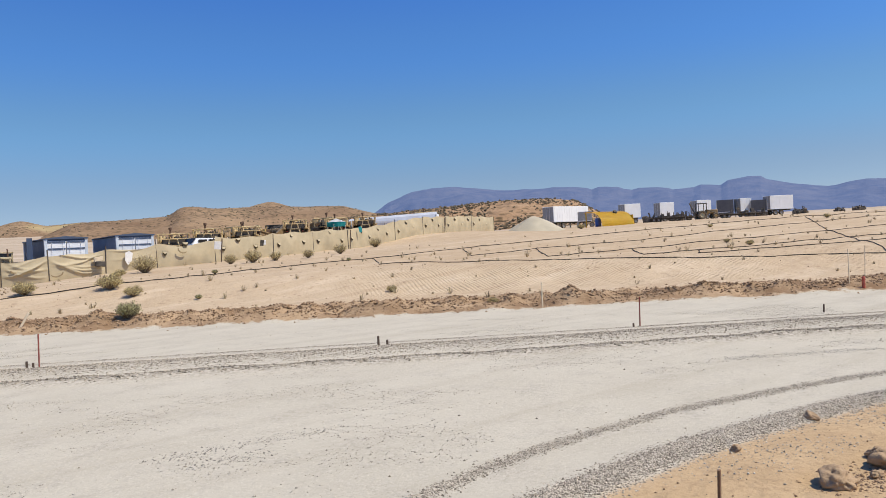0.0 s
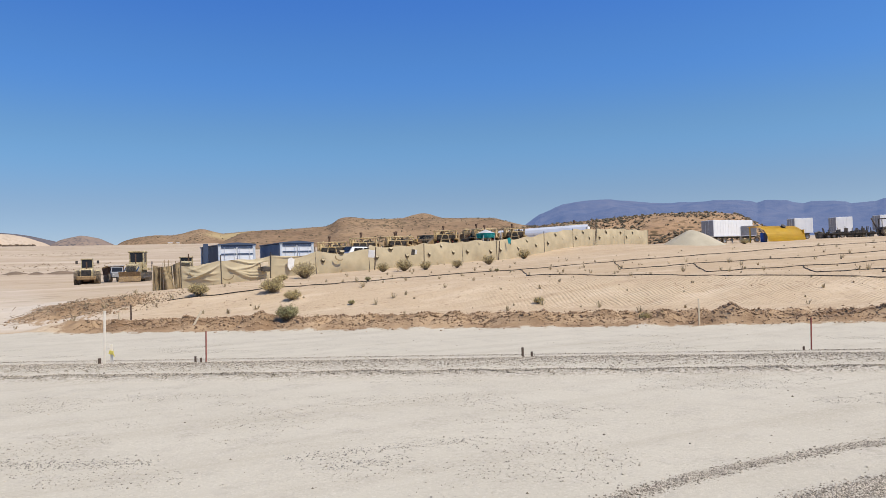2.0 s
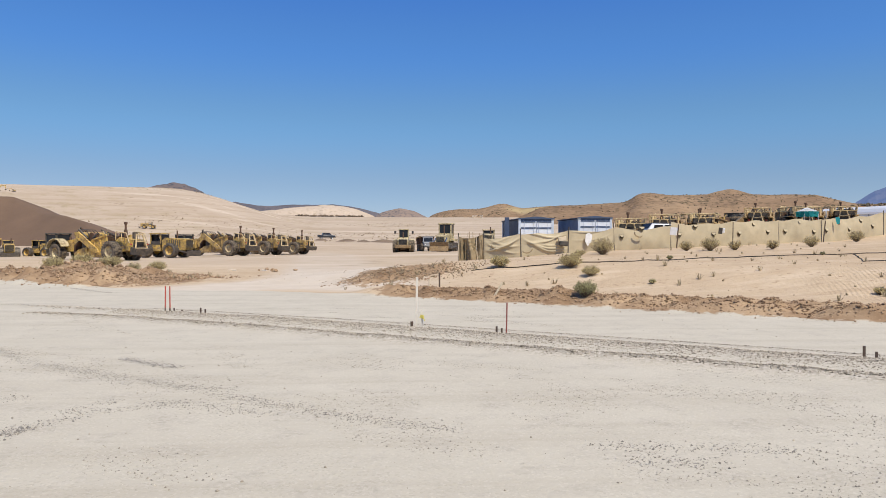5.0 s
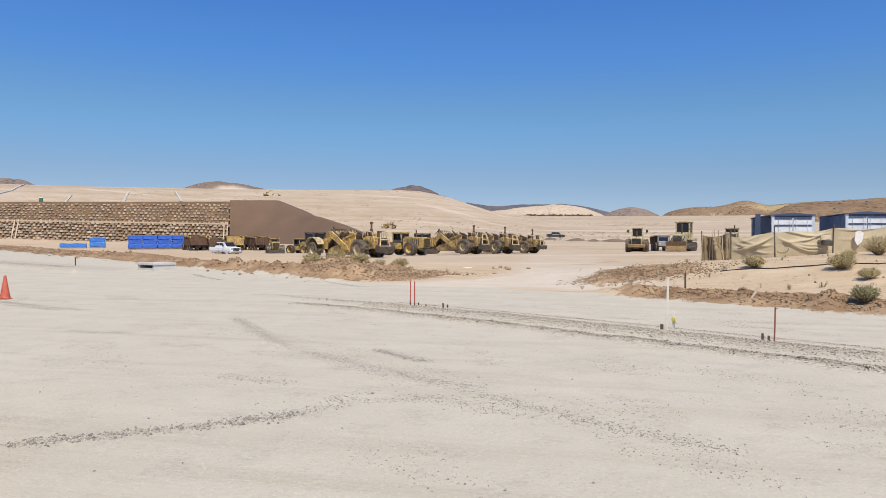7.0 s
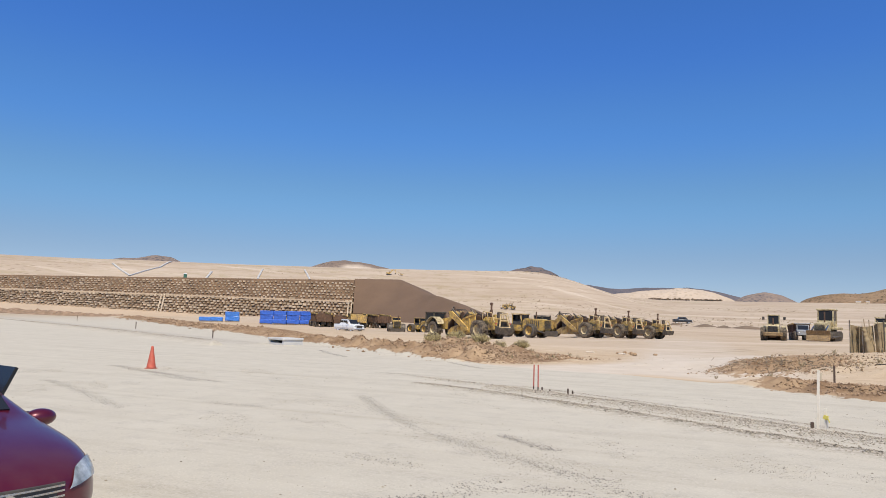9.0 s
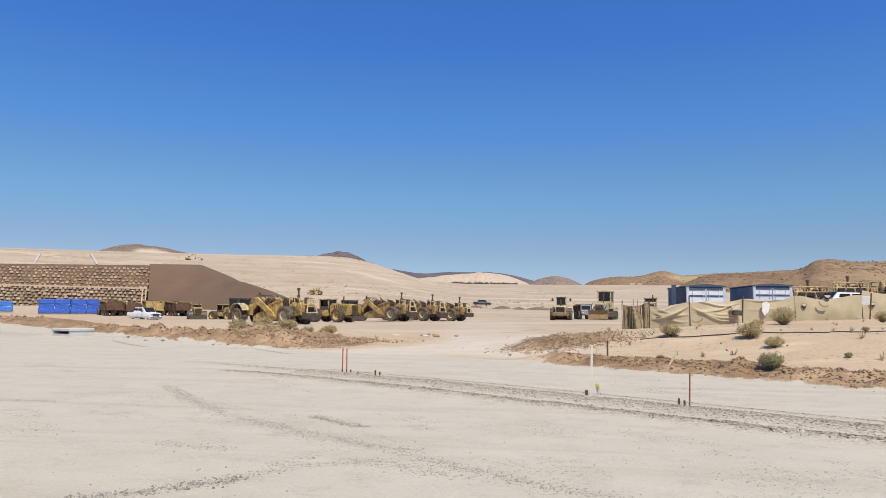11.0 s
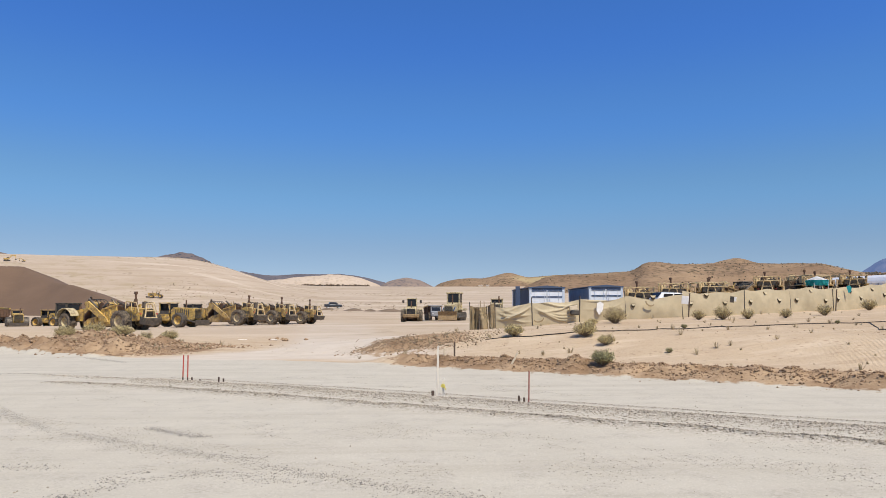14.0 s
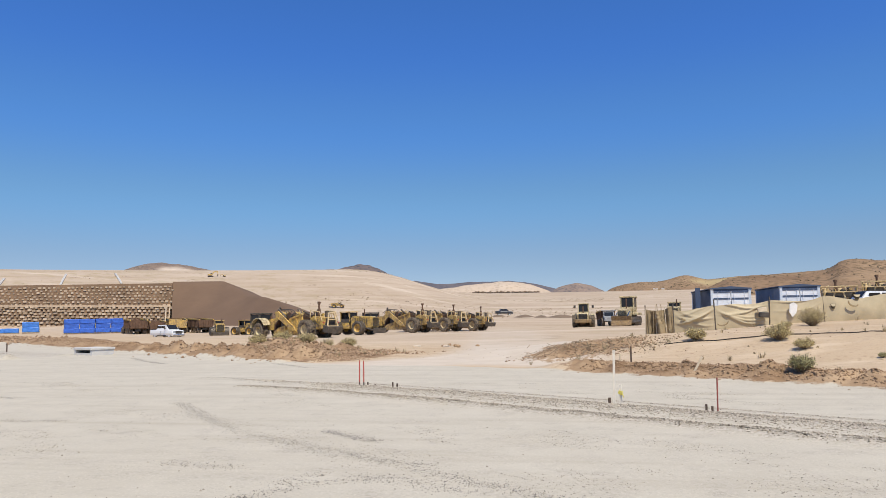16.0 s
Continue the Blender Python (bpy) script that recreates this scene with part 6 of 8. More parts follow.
def fence():
    t = thing("screen_fence", Matrix(), "sagging tan fabric screen fence with cut wind flaps", "fence")
    rng = random.Random(11)
    spots = [spot(*p) for p in FENCE]
    tall = 1.62
    for i, (x, y) in enumerate(spots):
        z = ground_at(x, y)
        lean = rng.uniform(-0.08, 0.08)
        bm = rod(B(), (x, y, z - 0.2), (x + lean, y + rng.uniform(-0.05, 0.05), z + tall + rng.uniform(-0.1, 0.25)), 0.035, seg=6)
        part("post", bm, STEEL, t)
    for i, ((ax, ay), (bx, by)) in enumerate(zip(spots, spots[1:])):
        length = math.hypot(bx - ax, by - ay)
        ux, uy = (bx - ax) / length, (by - ay) / length
        fx, fy = uy, -ux  # towards the road
        cols, rows = max(8, int(length / 0.07)), 30 if i < 6 else 14
        slack = rng.uniform(0.02, 0.06) if i > 5 else rng.uniform(0.10, 0.2)
        folds = 0.42 if i == 0 else (0.07 if i < 4 else 0.04)
        flaps = []
        if i > 3:
            for k in range(int(length / 1.3)):
                flaps.append((0.5 + 1.3 * k + rng.uniform(-0.12, 0.12), 0.62 + 0.5 * (k % 2) + rng.uniform(-0.06, 0.06), rng.uniform(0.12, 0.17)))
        swags = [(rng.random() < 0.5, rng.uniform(0.75, 1.2), rng.uniform(0.2, 0.7), rng.uniform(0.03, 0.10), rng.uniform(0.025, 0.05)) for _ in range(7 if i < 3 else (2 if i == 3 else 0))]
        bm = B()
        grid = []
        for c in range(cols + 1):
            u = length * c / cols
            ends = math.sin(math.pi * c / cols)
            x, y = ax + ux * u, ay + uy * u
            low = ground_at(x, y)
            col = []
            for r in range(rows + 1):
                k = r / rows
                top = tall * (0.88 if 0 < i < 5 else 1.0) - slack * ends - 0.05 * math.sin(u * 2.3 + i)
                drape = 0.8 * noise.noise((u * 0.9 + 7 * i, k * 1.2 + 0.3 * u, 2.0)) + 0.12 * noise.noise((u * 3.4, k * 4.0 - u * 1.6 + 3 * i, 5.0))
                out = folds * ((math.sin(u * 9 + 2.2 * k) * 0.6 if i == 0 else 0) + 1.5 * drape) * ends
                for side, start, dip, deep, slim in swags:
                    away = u if side else length - u
                    line = start - dip * away + 0.22 * dip * away * away
                    out += deep * math.exp(-((k - line) / slim) ** 2) * ends
                out += 0.09 * math.sin(math.pi * k) * ends
                col.append(bm.verts.new((x + fx * out, y + fy * out, low - 0.05 + k * (top + 0.05))))
            grid.append(col)
        for c in range(cols):
            for r in range(rows):
                bm.faces.new([grid[c][r], grid[c + 1][r], grid[c + 1][r + 1], grid[c][r + 1]])
        panel = part("fabric_panel", bm, SCREEN_DARK if i == 0 else SCREEN, t, "bunched brown fabric end" if i == 0 else "", True)
        for fu, fz, fw in flaps:
            x, y = ax + ux * fu, ay + uy * fu
            z = ground_at(x, y) + fz
            bm = B()
            n = 5
            edge = []
            for q in range(n + 1):
                a = math.pi * q / n
                edge.append((fw * math.cos(a), 0.30 * (1 - math.cos(a) ** 4)))
            base = [bm.verts.new((x + ux * e * 1.25 + fx * 0.09, y + uy * e * 1.25 + fy * 0.09, z + 0.30)) for e, _ in edge]
            tip = [bm.verts.new((x + ux * e * 1.1 + fx * (0.10 + 0.05 * h / 0.3), y + uy * e * 1.1 + fy * (0.10 + 0.05 * h / 0.3), z + 0.30 - 0.5 * h)) for e, h in edge]
            for q in range(n):
                bm.faces.new([base[q], base[q + 1], tip[q + 1], tip[q]])
            part("wind_flap", bm, SCREEN, panel)
            # the fabric stays whole; a dark face stands in for the shaded opening
            bm = B()
            shade_edge = [bm.verts.new((x + ux * e * 1.22 + fx * (0.075 + 0.02 * (i < 6)), y + uy * e * 1.22 + fy * (0.075 + 0.02 * (i < 6)), z + 0.30 - 1.05 * h)) for e, h in edge]
            bm.faces.new(shade_edge)
            part("slit_shade_sheet", bm, SLIT_SHADE, panel, "dark sheet put in for the shaded opening under the flap")


fence()

# scrap caught on the fence, and sticks at its bunched end
bm = B()
plate(bm, [(-0.22, 0.3), (0, 0.42), (0.22, 0.3), (0.2, -0.15), (0, -0.42), (-0.2, -0.15)], 0.03)
tagged(part("white_board", bm, WHITE_LATH), "cracked white board hung on the screen fence", "board").matrix_basis = pose(12.31, 44.45, 2.1, 4, 6, 8)
bm = box(B(), (0.5, 0.14, 0.26), bevel=0.02)
tagged(part("pale_box", bm, TIMBER), "pale open box hung on the screen fence", "box").matrix_basis = pose(10.6, 44.22, 2.12, 0, -8, 6)
bm = box(B(), (0.55, 0.2, 0.3), bevel=0.04)
tagged(part("dark_tub", bm, BLACK), "dark tub hung under a pale box on the fence", "tub").matrix_basis = pose(10.68, 44.2, 1.84, 0, 4, 6)
q = random.Random(14)
for i in range(9):
    x, y = 4.25 + 0.19 * i + q.uniform(-0.05, 0.05), 44.72 - 0.04 * i
    bm = rod(B(), (0, 0, -0.1), (q.uniform(-0.15, 0.15), 0, 1.55 + q.uniform(-0.25, 0.35)), 0.022, seg=5)
    tagged(part("stick", bm, TIMBER if i % 3 == 0 else SCREEN_DARK), "rough stick poking up from the bunched fence end", "stick", "fence sticks").matrix_basis = on_ground(x, y, 0)
for x, z, w, yaw in ((8.4, 1.45, 0.32, -6), (15.6, 2.45, 0.3, 8), (6.6, 1.75, 0.4, 5)):
    bm = B()
    n = 8
    outer = [(w * math.cos(a), -0.22 * math.sin(a)) for a in [math.pi * k / n for k in range(n + 1)]]
    inner = [(0.85 * w * math.cos(a), -0.14 * math.sin(a)) for a in [math.pi * k / n for k in range(n, -1, -1)]]
    plate(bm, outer + inner, 0.05)
    y = 44.52 - 0.09 * abs(x - 7.2) if x < 8.1 else 44.08 + 0.115 * (x - 8.1)
    tagged(part("loose_fold", bm, SCREEN_DARK), "loose dark fold of torn screen fabric", "fabric", "torn fabric folds").matrix_basis = pose(x, y - 0.16, z, 0, q.uniform(-25, 25), yaw)

# spoil heap, arch shelter, canopy, shed
STONE_HEAP = surface("grey_tan_aggregate", (0.46, 0.40, 0.29), 0.95, vary=0.15, coarse=0.5, fine=9, bump=0.6, depth=0.05)


def heap(x, y, rx, ry, h, yaw, material=None, label="smooth heap of grey-tan gravel at the fence's end", name="gravel_heap"):
    bm = B()
    rings = []
    for i in range(13):
        k = i / 12
        ring = []
        for j in range(40):
            a = 2 * math.pi * j / 40
            q = 1 + 0.12 * noise.noise((math.cos(a) * 1.4, math.sin(a) * 1.4, 3.0))
            r = k * q
            z = h * (1 - k ** 1.5) ** 1.15 * (1 + 0.08 * noise.noise((math.cos(a) * 3 * k, math.sin(a) * 3 * k, 9.0))) - 0.15 * k
            ring.append(bm.verts.new((rx * r * math.cos(a), ry * r * math.sin(a), z)))
        rings.append(ring)
    for p, q in zip(rings, rings[1:]):
        for j in range(40):
            bm.faces.new([p[j], q[j], q[(j + 1) % 40], p[(j + 1) % 40]])
    bmesh.ops.remove_doubles(bm, verts=bm.verts, dist=0.001)
    ob = part(name, bm, material or STONE_HEAP, None, "", True)
    ob.matrix_basis = on_ground(x, y, yaw)
    return tagged(ob, label, "heap", "" if name == "gravel_heap" else "soil heaps")


heap(59.6, 57.2, 4.0, 3.3, 1.75, 0)

DARK_SOIL = surface("dark_loose_soil", (0.20, 0.14, 0.09), 0.95, vary=0.3, coarse=0.3, fine=3, bump=0.6, depth=0.1)
for x, y, rx, ry, h in ((-15.0, 241, 4.5, 3, 0.8), (-9.5, 238, 3.5, 2.5, 0.7), (-3.0, 236, 6.5, 3, 0.9), (-24, 245, 3, 2.5, 0.7), (6.0, 205, 2.5, 2, 0.5)):
    heap(x, y, rx, ry, h, x * 9, DARK_SOIL, "low heap of dark soil out on the plain", "soil_heap")


def far_machine(m, seed):
    """A parked earthmover of which only the dark bulk shows."""
    q = random.Random(seed)
    t = thing("parked_machine", m, "dark dusty machine in a far parked row", "machine", "machines in the far row")
    bm = box(B(), (q.uniform(4.5, 6.5), 2.6, 1.5), (0, 0, 1.4), bevel=0.2)
    box(bm, (1.8, 2.2, 1.3), (q.uniform(-1.2, 1.2), 0, 2.6), bevel=0.15)
    part("hull", bm, DARK_SOIL, t)
    for x in (-1.7, 1.7):
        part("wheel", rod(B(), (x, -1.5, 0.8), (x, 1.5, 0.8), 0.8, seg=10), BLACK, t)
    return t


spread = random.Random(9)
for i in range(26):
    turn = radians(7.4 - 0.196 * i + spread.uniform(-0.16, 0.16))
    far_machine(on_ground(-640 * math.sin(turn), 640 * math.cos(turn), spread.uniform(-40, 40)) @ Matrix.Diagonal((0.75, 0.75, spread.uniform(0.35, 0.6), 1)), i)


def arch_shelter(m):
    """Half of a curved yellow tank used as a shelter; its open end faces -x."""
    t = thing("arch_shelter", m, "bright yellow curved metal shelter with a round vent", "shelter")
    length, tall, deep, n = 5.2, 2.0, 2.9, 14
    bm = B()
    shape = []
    for i in range(n + 1):
        a = math.radians(5 + 105 * i / n)
        shape.append((deep * (1 - math.cos(a)) / 1.3 - deep * 0.5, tall * math.sin(a) ** 0.8))
    rows = []
    for x in (0.0, length * 0.33, length * 0.66, length):
        rows.append([bm.verts.new((x, y, z)) for y, z in shape])
    for p, q in zip(rows, rows[1:]):
        for i in range(n):
            bm.faces.new([p[i], q[i], q[i + 1], p[i + 1]])
    bmesh.ops.solidify(bm, geom=list(bm.faces), thickness=0.06)
    part("curved_roof", bm, BRIGHT_YELLOW, t)
    bm = B()
    box(bm, (0.1, 0.1, 1.9), (0.1, deep * 0.42, 0.95))
    box(bm, (0.1, 0.1, 1.9), (length - 0.1, deep * 0.42, 0.95))
    part("prop", bm, BRIGHT_YELLOW, t)
    part("roof_vent", rod(B(), (length * 0.62, -0.25, 1.78), (length * 0.62, -0.4, 1.98), 0.26, seg=16), BLACK, t, "black round vent")
    part("end_wall", box(B(), (0.06, deep * 0.9, 1.5), (length - 0.06, 0, 0.75)), BRIGHT_YELLOW, t)
    return t


arch_shelter(on_ground(70.66, 58.0, -6, -0.25) @ Matrix.Scale(1.08, 4))
bm = lathe(B(), [(0.001, 0.0), (0.29, 0.0), (0.3, 0.3), (0.29, 0.32), (0.3, 0.6), (0.29, 0.88), (0.001, 0.88)], 18, pose(0, 0, 0, 90))
drum = part("plastic_drum", bm, FILM, None, "", True)
drum.matrix_basis = on_ground(72.0, 58.3, 0) @ Matrix.Diagonal((1.3, 1.3, 1.2, 1))
tagged(drum, "blue plastic drum under the yellow shelter", "drum")


def canopy(m):
    t = thing("shade_canopy", m, "teal shade canopy with a white top", "canopy")
    bm = B()
    top = bm.verts.new((0, 0, 3.0))
    ring = [bm.verts.new((1.25 * math.cos(a), 1.25 * math.sin(a), 2.5)) for a in [2 * math.pi * i / 8 for i in range(8)]]
    for i in range(8):
        bm.faces.new([top, ring[i], ring[(i + 1) % 8]])
    bmesh.ops.solidify(bm, geom=list(bm.faces), thickness=0.04)
    part("white_top", bm, WHITE, t)
    bm = B()
    high = [bm.verts.new((1.25 * math.cos(a), 1.25 * math.sin(a), 2.5)) for a in [2 * math.pi * i / 16 for i in range(16)]]
    low = [bm.verts.new((1.2 * math.cos(a), 1.2 * math.sin(a), 1.85 + 0.1 * (i % 2))) for i, a in enumerate([2 * math.pi * i / 16 for i in range(16)])]
    for i in range(16):
        bm.faces.new([high[i], high[(i + 1) % 16], low[(i + 1) % 16], low[i]])
    bmesh.ops.solidify(bm, geom=list(bm.faces), thickness=0.03)
    part("valance", bm, TEAL, t)
    for x in (-0.85, 0.85):
        for y in (-0.85, 0.85):
            part("leg", rod(B(), (x, y, 0), (x, y, 2.5), 0.03, seg=6), SILVER, t)
    return t


canopy(on_ground(39.0, 65.95, 0) @ Matrix.Scale(0.8, 4))
bm = B()
plate(bm, [(-0.06, 1.15), (0.12, 1.2), (0.16, 1.5), (0.05, 1.68), (-0.16, 1.62)], 0.04)
cloth = part("hanging_cloth", bm, TEAL)
x, y = spot(-5.9, 58.6)
cloth.matrix_basis = on_ground(x + 0.12, y - 0.2, -30, 0.1)
tagged(cloth, "teal cloth hung over the screen fence", "cloth")


def long_shed(m):
    """Long low silver covered trailer body; x runs along it."""
    t = thing("covered_hopper", m, "long silver covered hopper body behind the fence", "hopper trailer")
    length = 13.0
    bm = B()
    prof = [(-1.25, 1.3), (-1.3, 2.6), (-1.05, 3.15), (-0.4, 3.5), (0.4, 3.5), (1.05, 3.15), (1.3, 2.6), (1.25, 1.3)]
    a = [bm.verts.new((0.0 if z < 2 else 1.9 * (z - 2), y * 0.96, z * 0.9)) for y, z in prof]
    b = [bm.verts.new((length, y, z)) for y, z in prof]
    for i in range(len(prof) - 1):
        bm.faces.new([a[i], b[i], b[i + 1], a[i + 1]])
    bm.faces.new(a)
    bm.faces.new(list(reversed(b)))
    bm.faces.new([a[0], a[-1], b[-1], b[0]])
    bmesh.ops.recalc_face_normals(bm, faces=bm.faces)
    part("hopper_body", bm, SILVER, t)
    for y in (-1.33, 1.33):
        part("side_rail", box(B(), (length, 0.08, 0.25), (length / 2, y, 2.45)), WHITE, t)
        bm = B()
        for i in range(12):
            box(bm, (0.08, 0.08, 1.0), (0.6 + i * 1.07, y, 1.85))
        part("side_rib", bm, GREY, t)
    for x in (1.2, 2.5, 11.0):
        for y in (-0.95, 0.95):
            wheel(t, x, y, 0.5, 0.5, 0.45, RUBBER, GREY, 0, 0.55)
    part("chassis", box(B(), (length - 0.5, 1.2, 0.7), (length / 2, 0, 1.0)), BLACK, t)
    bm = box(B(), (0.1, 2.3, 2.0), (length + 0.1, 0, 2.2))
    for z in (1.5, 2.1, 2.7):
        box(bm, (0.08, 2.4, 0.1), (length + 0.18, 0, z))
    part("tailgate", bm, WHITE, t)
    return t


long_shed(on_ground(54.2, 94.2, -47) @ Matrix.Diagonal((1.25, 0.95, 1.02, 1)))


def pallet_stack(m, tall, label, film):
    t = thing("wrapped_pallet", m, label, "pallet stack", "blue wrapped pallets")
    bm = B()
    for y in (-0.9, 0, 0.9):
        box(bm, (2.2, 0.14, 0.12), (0, y, 0.08))
    for i in range(6):
        box(bm, (0.25, 2.1, 0.03), (-0.95 + 0.38 * i, 0, 0.155))
    part("timber_base", bm, TIMBER, t)
    z, rng = 0.17, random.Random(int(tall * 100))
    while z < tall - 0.3:
        h = min(0.75, tall - z)
        bm = box(B(), (2.25 + rng.uniform(-0.08, 0.08), 2.15, h + 0.02), (rng.uniform(-0.05, 0.05), rng.uniform(-0.05, 0.05), z + h / 2), (0, 0, rng.uniform(-2, 2)), bevel=0.07)
        bmesh.ops.subdivide_edges(bm, edges=bm.edges, cuts=3, use_grid_fill=True)
        for v in bm.verts:
            v.co += Vector((noise.noise(v.co * 2.1), noise.noise(v.co * 2.3 + Vector((5, 0, 0))), 0.7 * noise.noise(v.co * 1.9 + Vector((0, 9, 0))))) * 0.09
        part("film_wrap", bm, film, t)
        z += h
    return t


high = pallet_stack(on_ground(-76.0, 113.6, 36), 2.7, "tall stack wrapped in deep blue film", FILM)
for x, y, yaw in ((-77.9, 112.2, 37), (-79.8, 110.8, 35), (-81.7, 109.4, 38)):
    copy_thing(high, on_ground(x, y, yaw))
low = pallet_stack(on_ground(-95.4, 116.8, 38) @ Matrix.Scale(1.2, 4), 1.65, "low stack wrapped in bright blue film", FILM_LIGHT)
low_two = pallet_stack(on_ground(-97.6, 114.9, 38), 1.0, "half-height stack wrapped in bright blue film", FILM_LIGHT)
for x, y in ((-99.3, 113.5),):
    copy_thing(low_two, on_ground(x, y, 38))


def inlet():
    """Precast drain inlet, half buried at the road's edge; its mouth faces the road."""
    t = thing("drain_inlet", on_ground(-27.6, 39.2, -22, 0.0), "precast concrete drain inlet at the road's edge", "drain inlet")
    w, d, h = 1.7, 1.4, 0.38
    part("slab", box(B(), (w + 0.1, d + 0.1, 0.14), (0, 0, h), bevel=0.02), CONCRETE, t)
    part("back_wall", box(B(), (w, 0.15, h), (0, d / 2 - 0.08, h / 2 - 0.06)), CONCRETE, t)
    for x in (-w / 2 + 0.08, w / 2 - 0.08):
        part("end_wall", box(B(), (0.16, d - 0.16, h), (x, -0.08, h / 2 - 0.06)), CONCRETE, t)
    part("sill", box(B(), (w - 0.34, 0.15, 0.18), (0, -d / 2 + 0.1, 0.05)), CONCRETE, t)
    return t


inlet()

# buried pipes left on the bank: bearings on the plan as (s, n)
LINES = {
    "main_irrigation_pipe": [(-15.5, 25.4), (-12.7, 26.7), (-11.0, 27.8), (-8.8, 31.5), (-7.0, 35.0), (-4.8, 37.0), (-3.0, 38.2), (2.0, 43.2), (8.8, 46.9), (17.6, 51.1), (27.1, 52.6), (36, 53)],
    "lower_irrigation_pipe": [(-3.0, 38.2), (-2.1, 32.2), (1.5, 30.3), (5.4, 27.8), (9.4, 26.7), (13.4, 26.1), (18, 25.4), (26, 24.8)],
    "second_irrigation_pipe": [(2.0, 42.5), (2.1, 35.4), (5.7, 37.8), (10.7, 39.7), (18.7, 43.9), (30.7, 48.2), (40, 50)],
    "third_irrigation_pipe": [(5.6, 37.6), (5.2, 31.1), (9.6, 33.4), (15.6, 36.4), (25.8, 40.3), (38, 44)],
    "fourth_irrigation_pipe": [(9.5, 33.3), (8.6, 28.3), (11.5, 29.9), (16.0, 31.4), (21.9, 34.1), (36, 38)],
    "fifth_irrigation_pipe": [(11.4, 29.9), (10.6, 27.6), (14.5, 28.3), (19.6, 30.4), (34, 33)],
    "cross_irrigation_pipe": [(27.5, 52.7), (23.0, 42.0), (19.6, 33.3), (16.9, 26.1)],
}
rng = random.Random(21)
for name, points in LINES.items():
    curve = bpy.data.curves.new("irrigation_pipe", "CURVE")
    curve.dimensions, curve.bevel_depth, curve.bevel_resolution = "3D", 0.020 if name[0] == "m" else 0.017, 2
    line = curve.splines.new("POLY")
    dense = []
    for (s0, n0), (s1, n1) in zip(points, points[1:]):
        steps = max(2, int(math.hypot(s1 - s0, n1 - n0) / 0.6))
        dense += [(s0 + (s1 - s0) * i / steps, n0 + (n1 - n0) * i / steps) for i in range(steps)]
    dense.append(points[-1])
    line.points.add(len(dense) - 1)
    for i, (s, n) in enumerate(dense):
        x, y = spot(s + rng.uniform(-0.05, 0.05), n + 0.06 * math.sin(i * 0.35))
        line.points[i].co = (x, y, ground_at(x, y) + 0.02, 1)
    curve.materials.append(POLY)
    tagged(new("irrigation_pipe", curve), "thin black irrigation pipe laid over the dirt bank", "pipe", "irrigation pipes")

# ---- stakes, cone, plants and loose stuff ----
RIBBON = surface("yellow_marker_ribbon", (0.60, 0.50, 0.10), 0.6, vary=0.1, coarse=8)
DARK_STAKE = surface("weathered_dark_stake", (0.10, 0.065, 0.045), 0.85, vary=0.3, coarse=6)


def stake(x, y, tall, r, material, label, lean=(0, 0), paint=None, name="survey_stake", group="survey stakes"):
    """A square-cut stake driven into the ground, sharpened below, with a painted top where it has one."""
    t = thing(name, on_ground(x, y, dry.uniform(-20, 20)) @ pose(0, 0, 0, *lean), label, "stake", group)
    bm = box(B(), (r * 2, r * 1.1, tall + 0.1), (0, 0, tall / 2 - 0.05), bevel=r * 0.12)
    part("shaft", bm, material, t)
    if paint:
        part("painted_top", box(B(), (r * 2.1, r * 1.2, tall * 0.3), (0, 0, tall * 0.87), bevel=r * 0.1), paint, t)
    return t


# tall lath and its short partner
PALE_LATH = surface("weathered_pale_timber", (0.74, 0.66, 0.54), 0.85, vary=0.12, coarse=6, fine=60)
lath = stake(0.75, 15.75, 1.08, 0.023, PALE_LATH, "tall white survey lath beside a short one", (0, 1.2), name="survey_lath")
short = stake(0.88, 15.68, 0.40, 0.023, PALE_LATH, "short white survey lath with a yellow ribbon", (0, -1), name="survey_lath")
bm = box(B(), (0.08, 0.06, 0.07), (0.0, -0.01, 0.24), (0, 20, 0))
rod(bm, (0.03, -0.03, 0.24), (0.07, -0.05, 0.15), 0.018, 0.008, seg=5)
part("ribbon", bm, RIBBON, short, "yellow plastic ribbon")
stake(0.66, 15.8, 0.12, 0.03, DARK_STAKE, "short dark hub stake at the lath's foot")
# red steel pins
for x, y, tall, lean in ((2.6, 14.95, 0.63, (0, 1)), (12.75, 8.75, 0.62, (1, 1)), (-5.86, 20.0, 0.68, (0, 0.5)), (-5.72, 19.95, 0.68, (0, -0.5))):
    t = thing("marker_pin", on_ground(x, y, 0) @ pose(0, 0, 0, *lean), "thin rust-red steel marker pin in the gravel", "marker pin", "marker pins")
    bm = rod(B(), (0, 0, -0.1), (0, 0, tall), 0.014 if x > 0 else 0.017, seg=8)
    part("shaft", bm, RED_PAINT if x < 0 else surface("rust_red_steel", (0.30, 0.075, 0.05), 0.7, vary=0.3, coarse=9), t)
    if x < 0:
        part("bare_foot", rod(B(), (0, 0, 0), (0, 0, 0.1), 0.019, seg=8), DARK_STAKE, t)
for x, y, tall in ((2.38, 14.85, 0.13), (2.48, 14.82, 0.10), (7.75, 11.1, 0.19), (7.9, 11.02, 0.11), (12.6, 8.8, 0.08), (-5.55, 19.75, 0.10), (-5.3, 19.6, 0.06), (-4.72, 19.2, 0.14), (-4.58, 19.12, 0.11), (16.7, 6.75, 0.18)):
    stake(x, y, tall, 0.02, DARK_STAKE, "short dark hub stake in the gravel windrow")
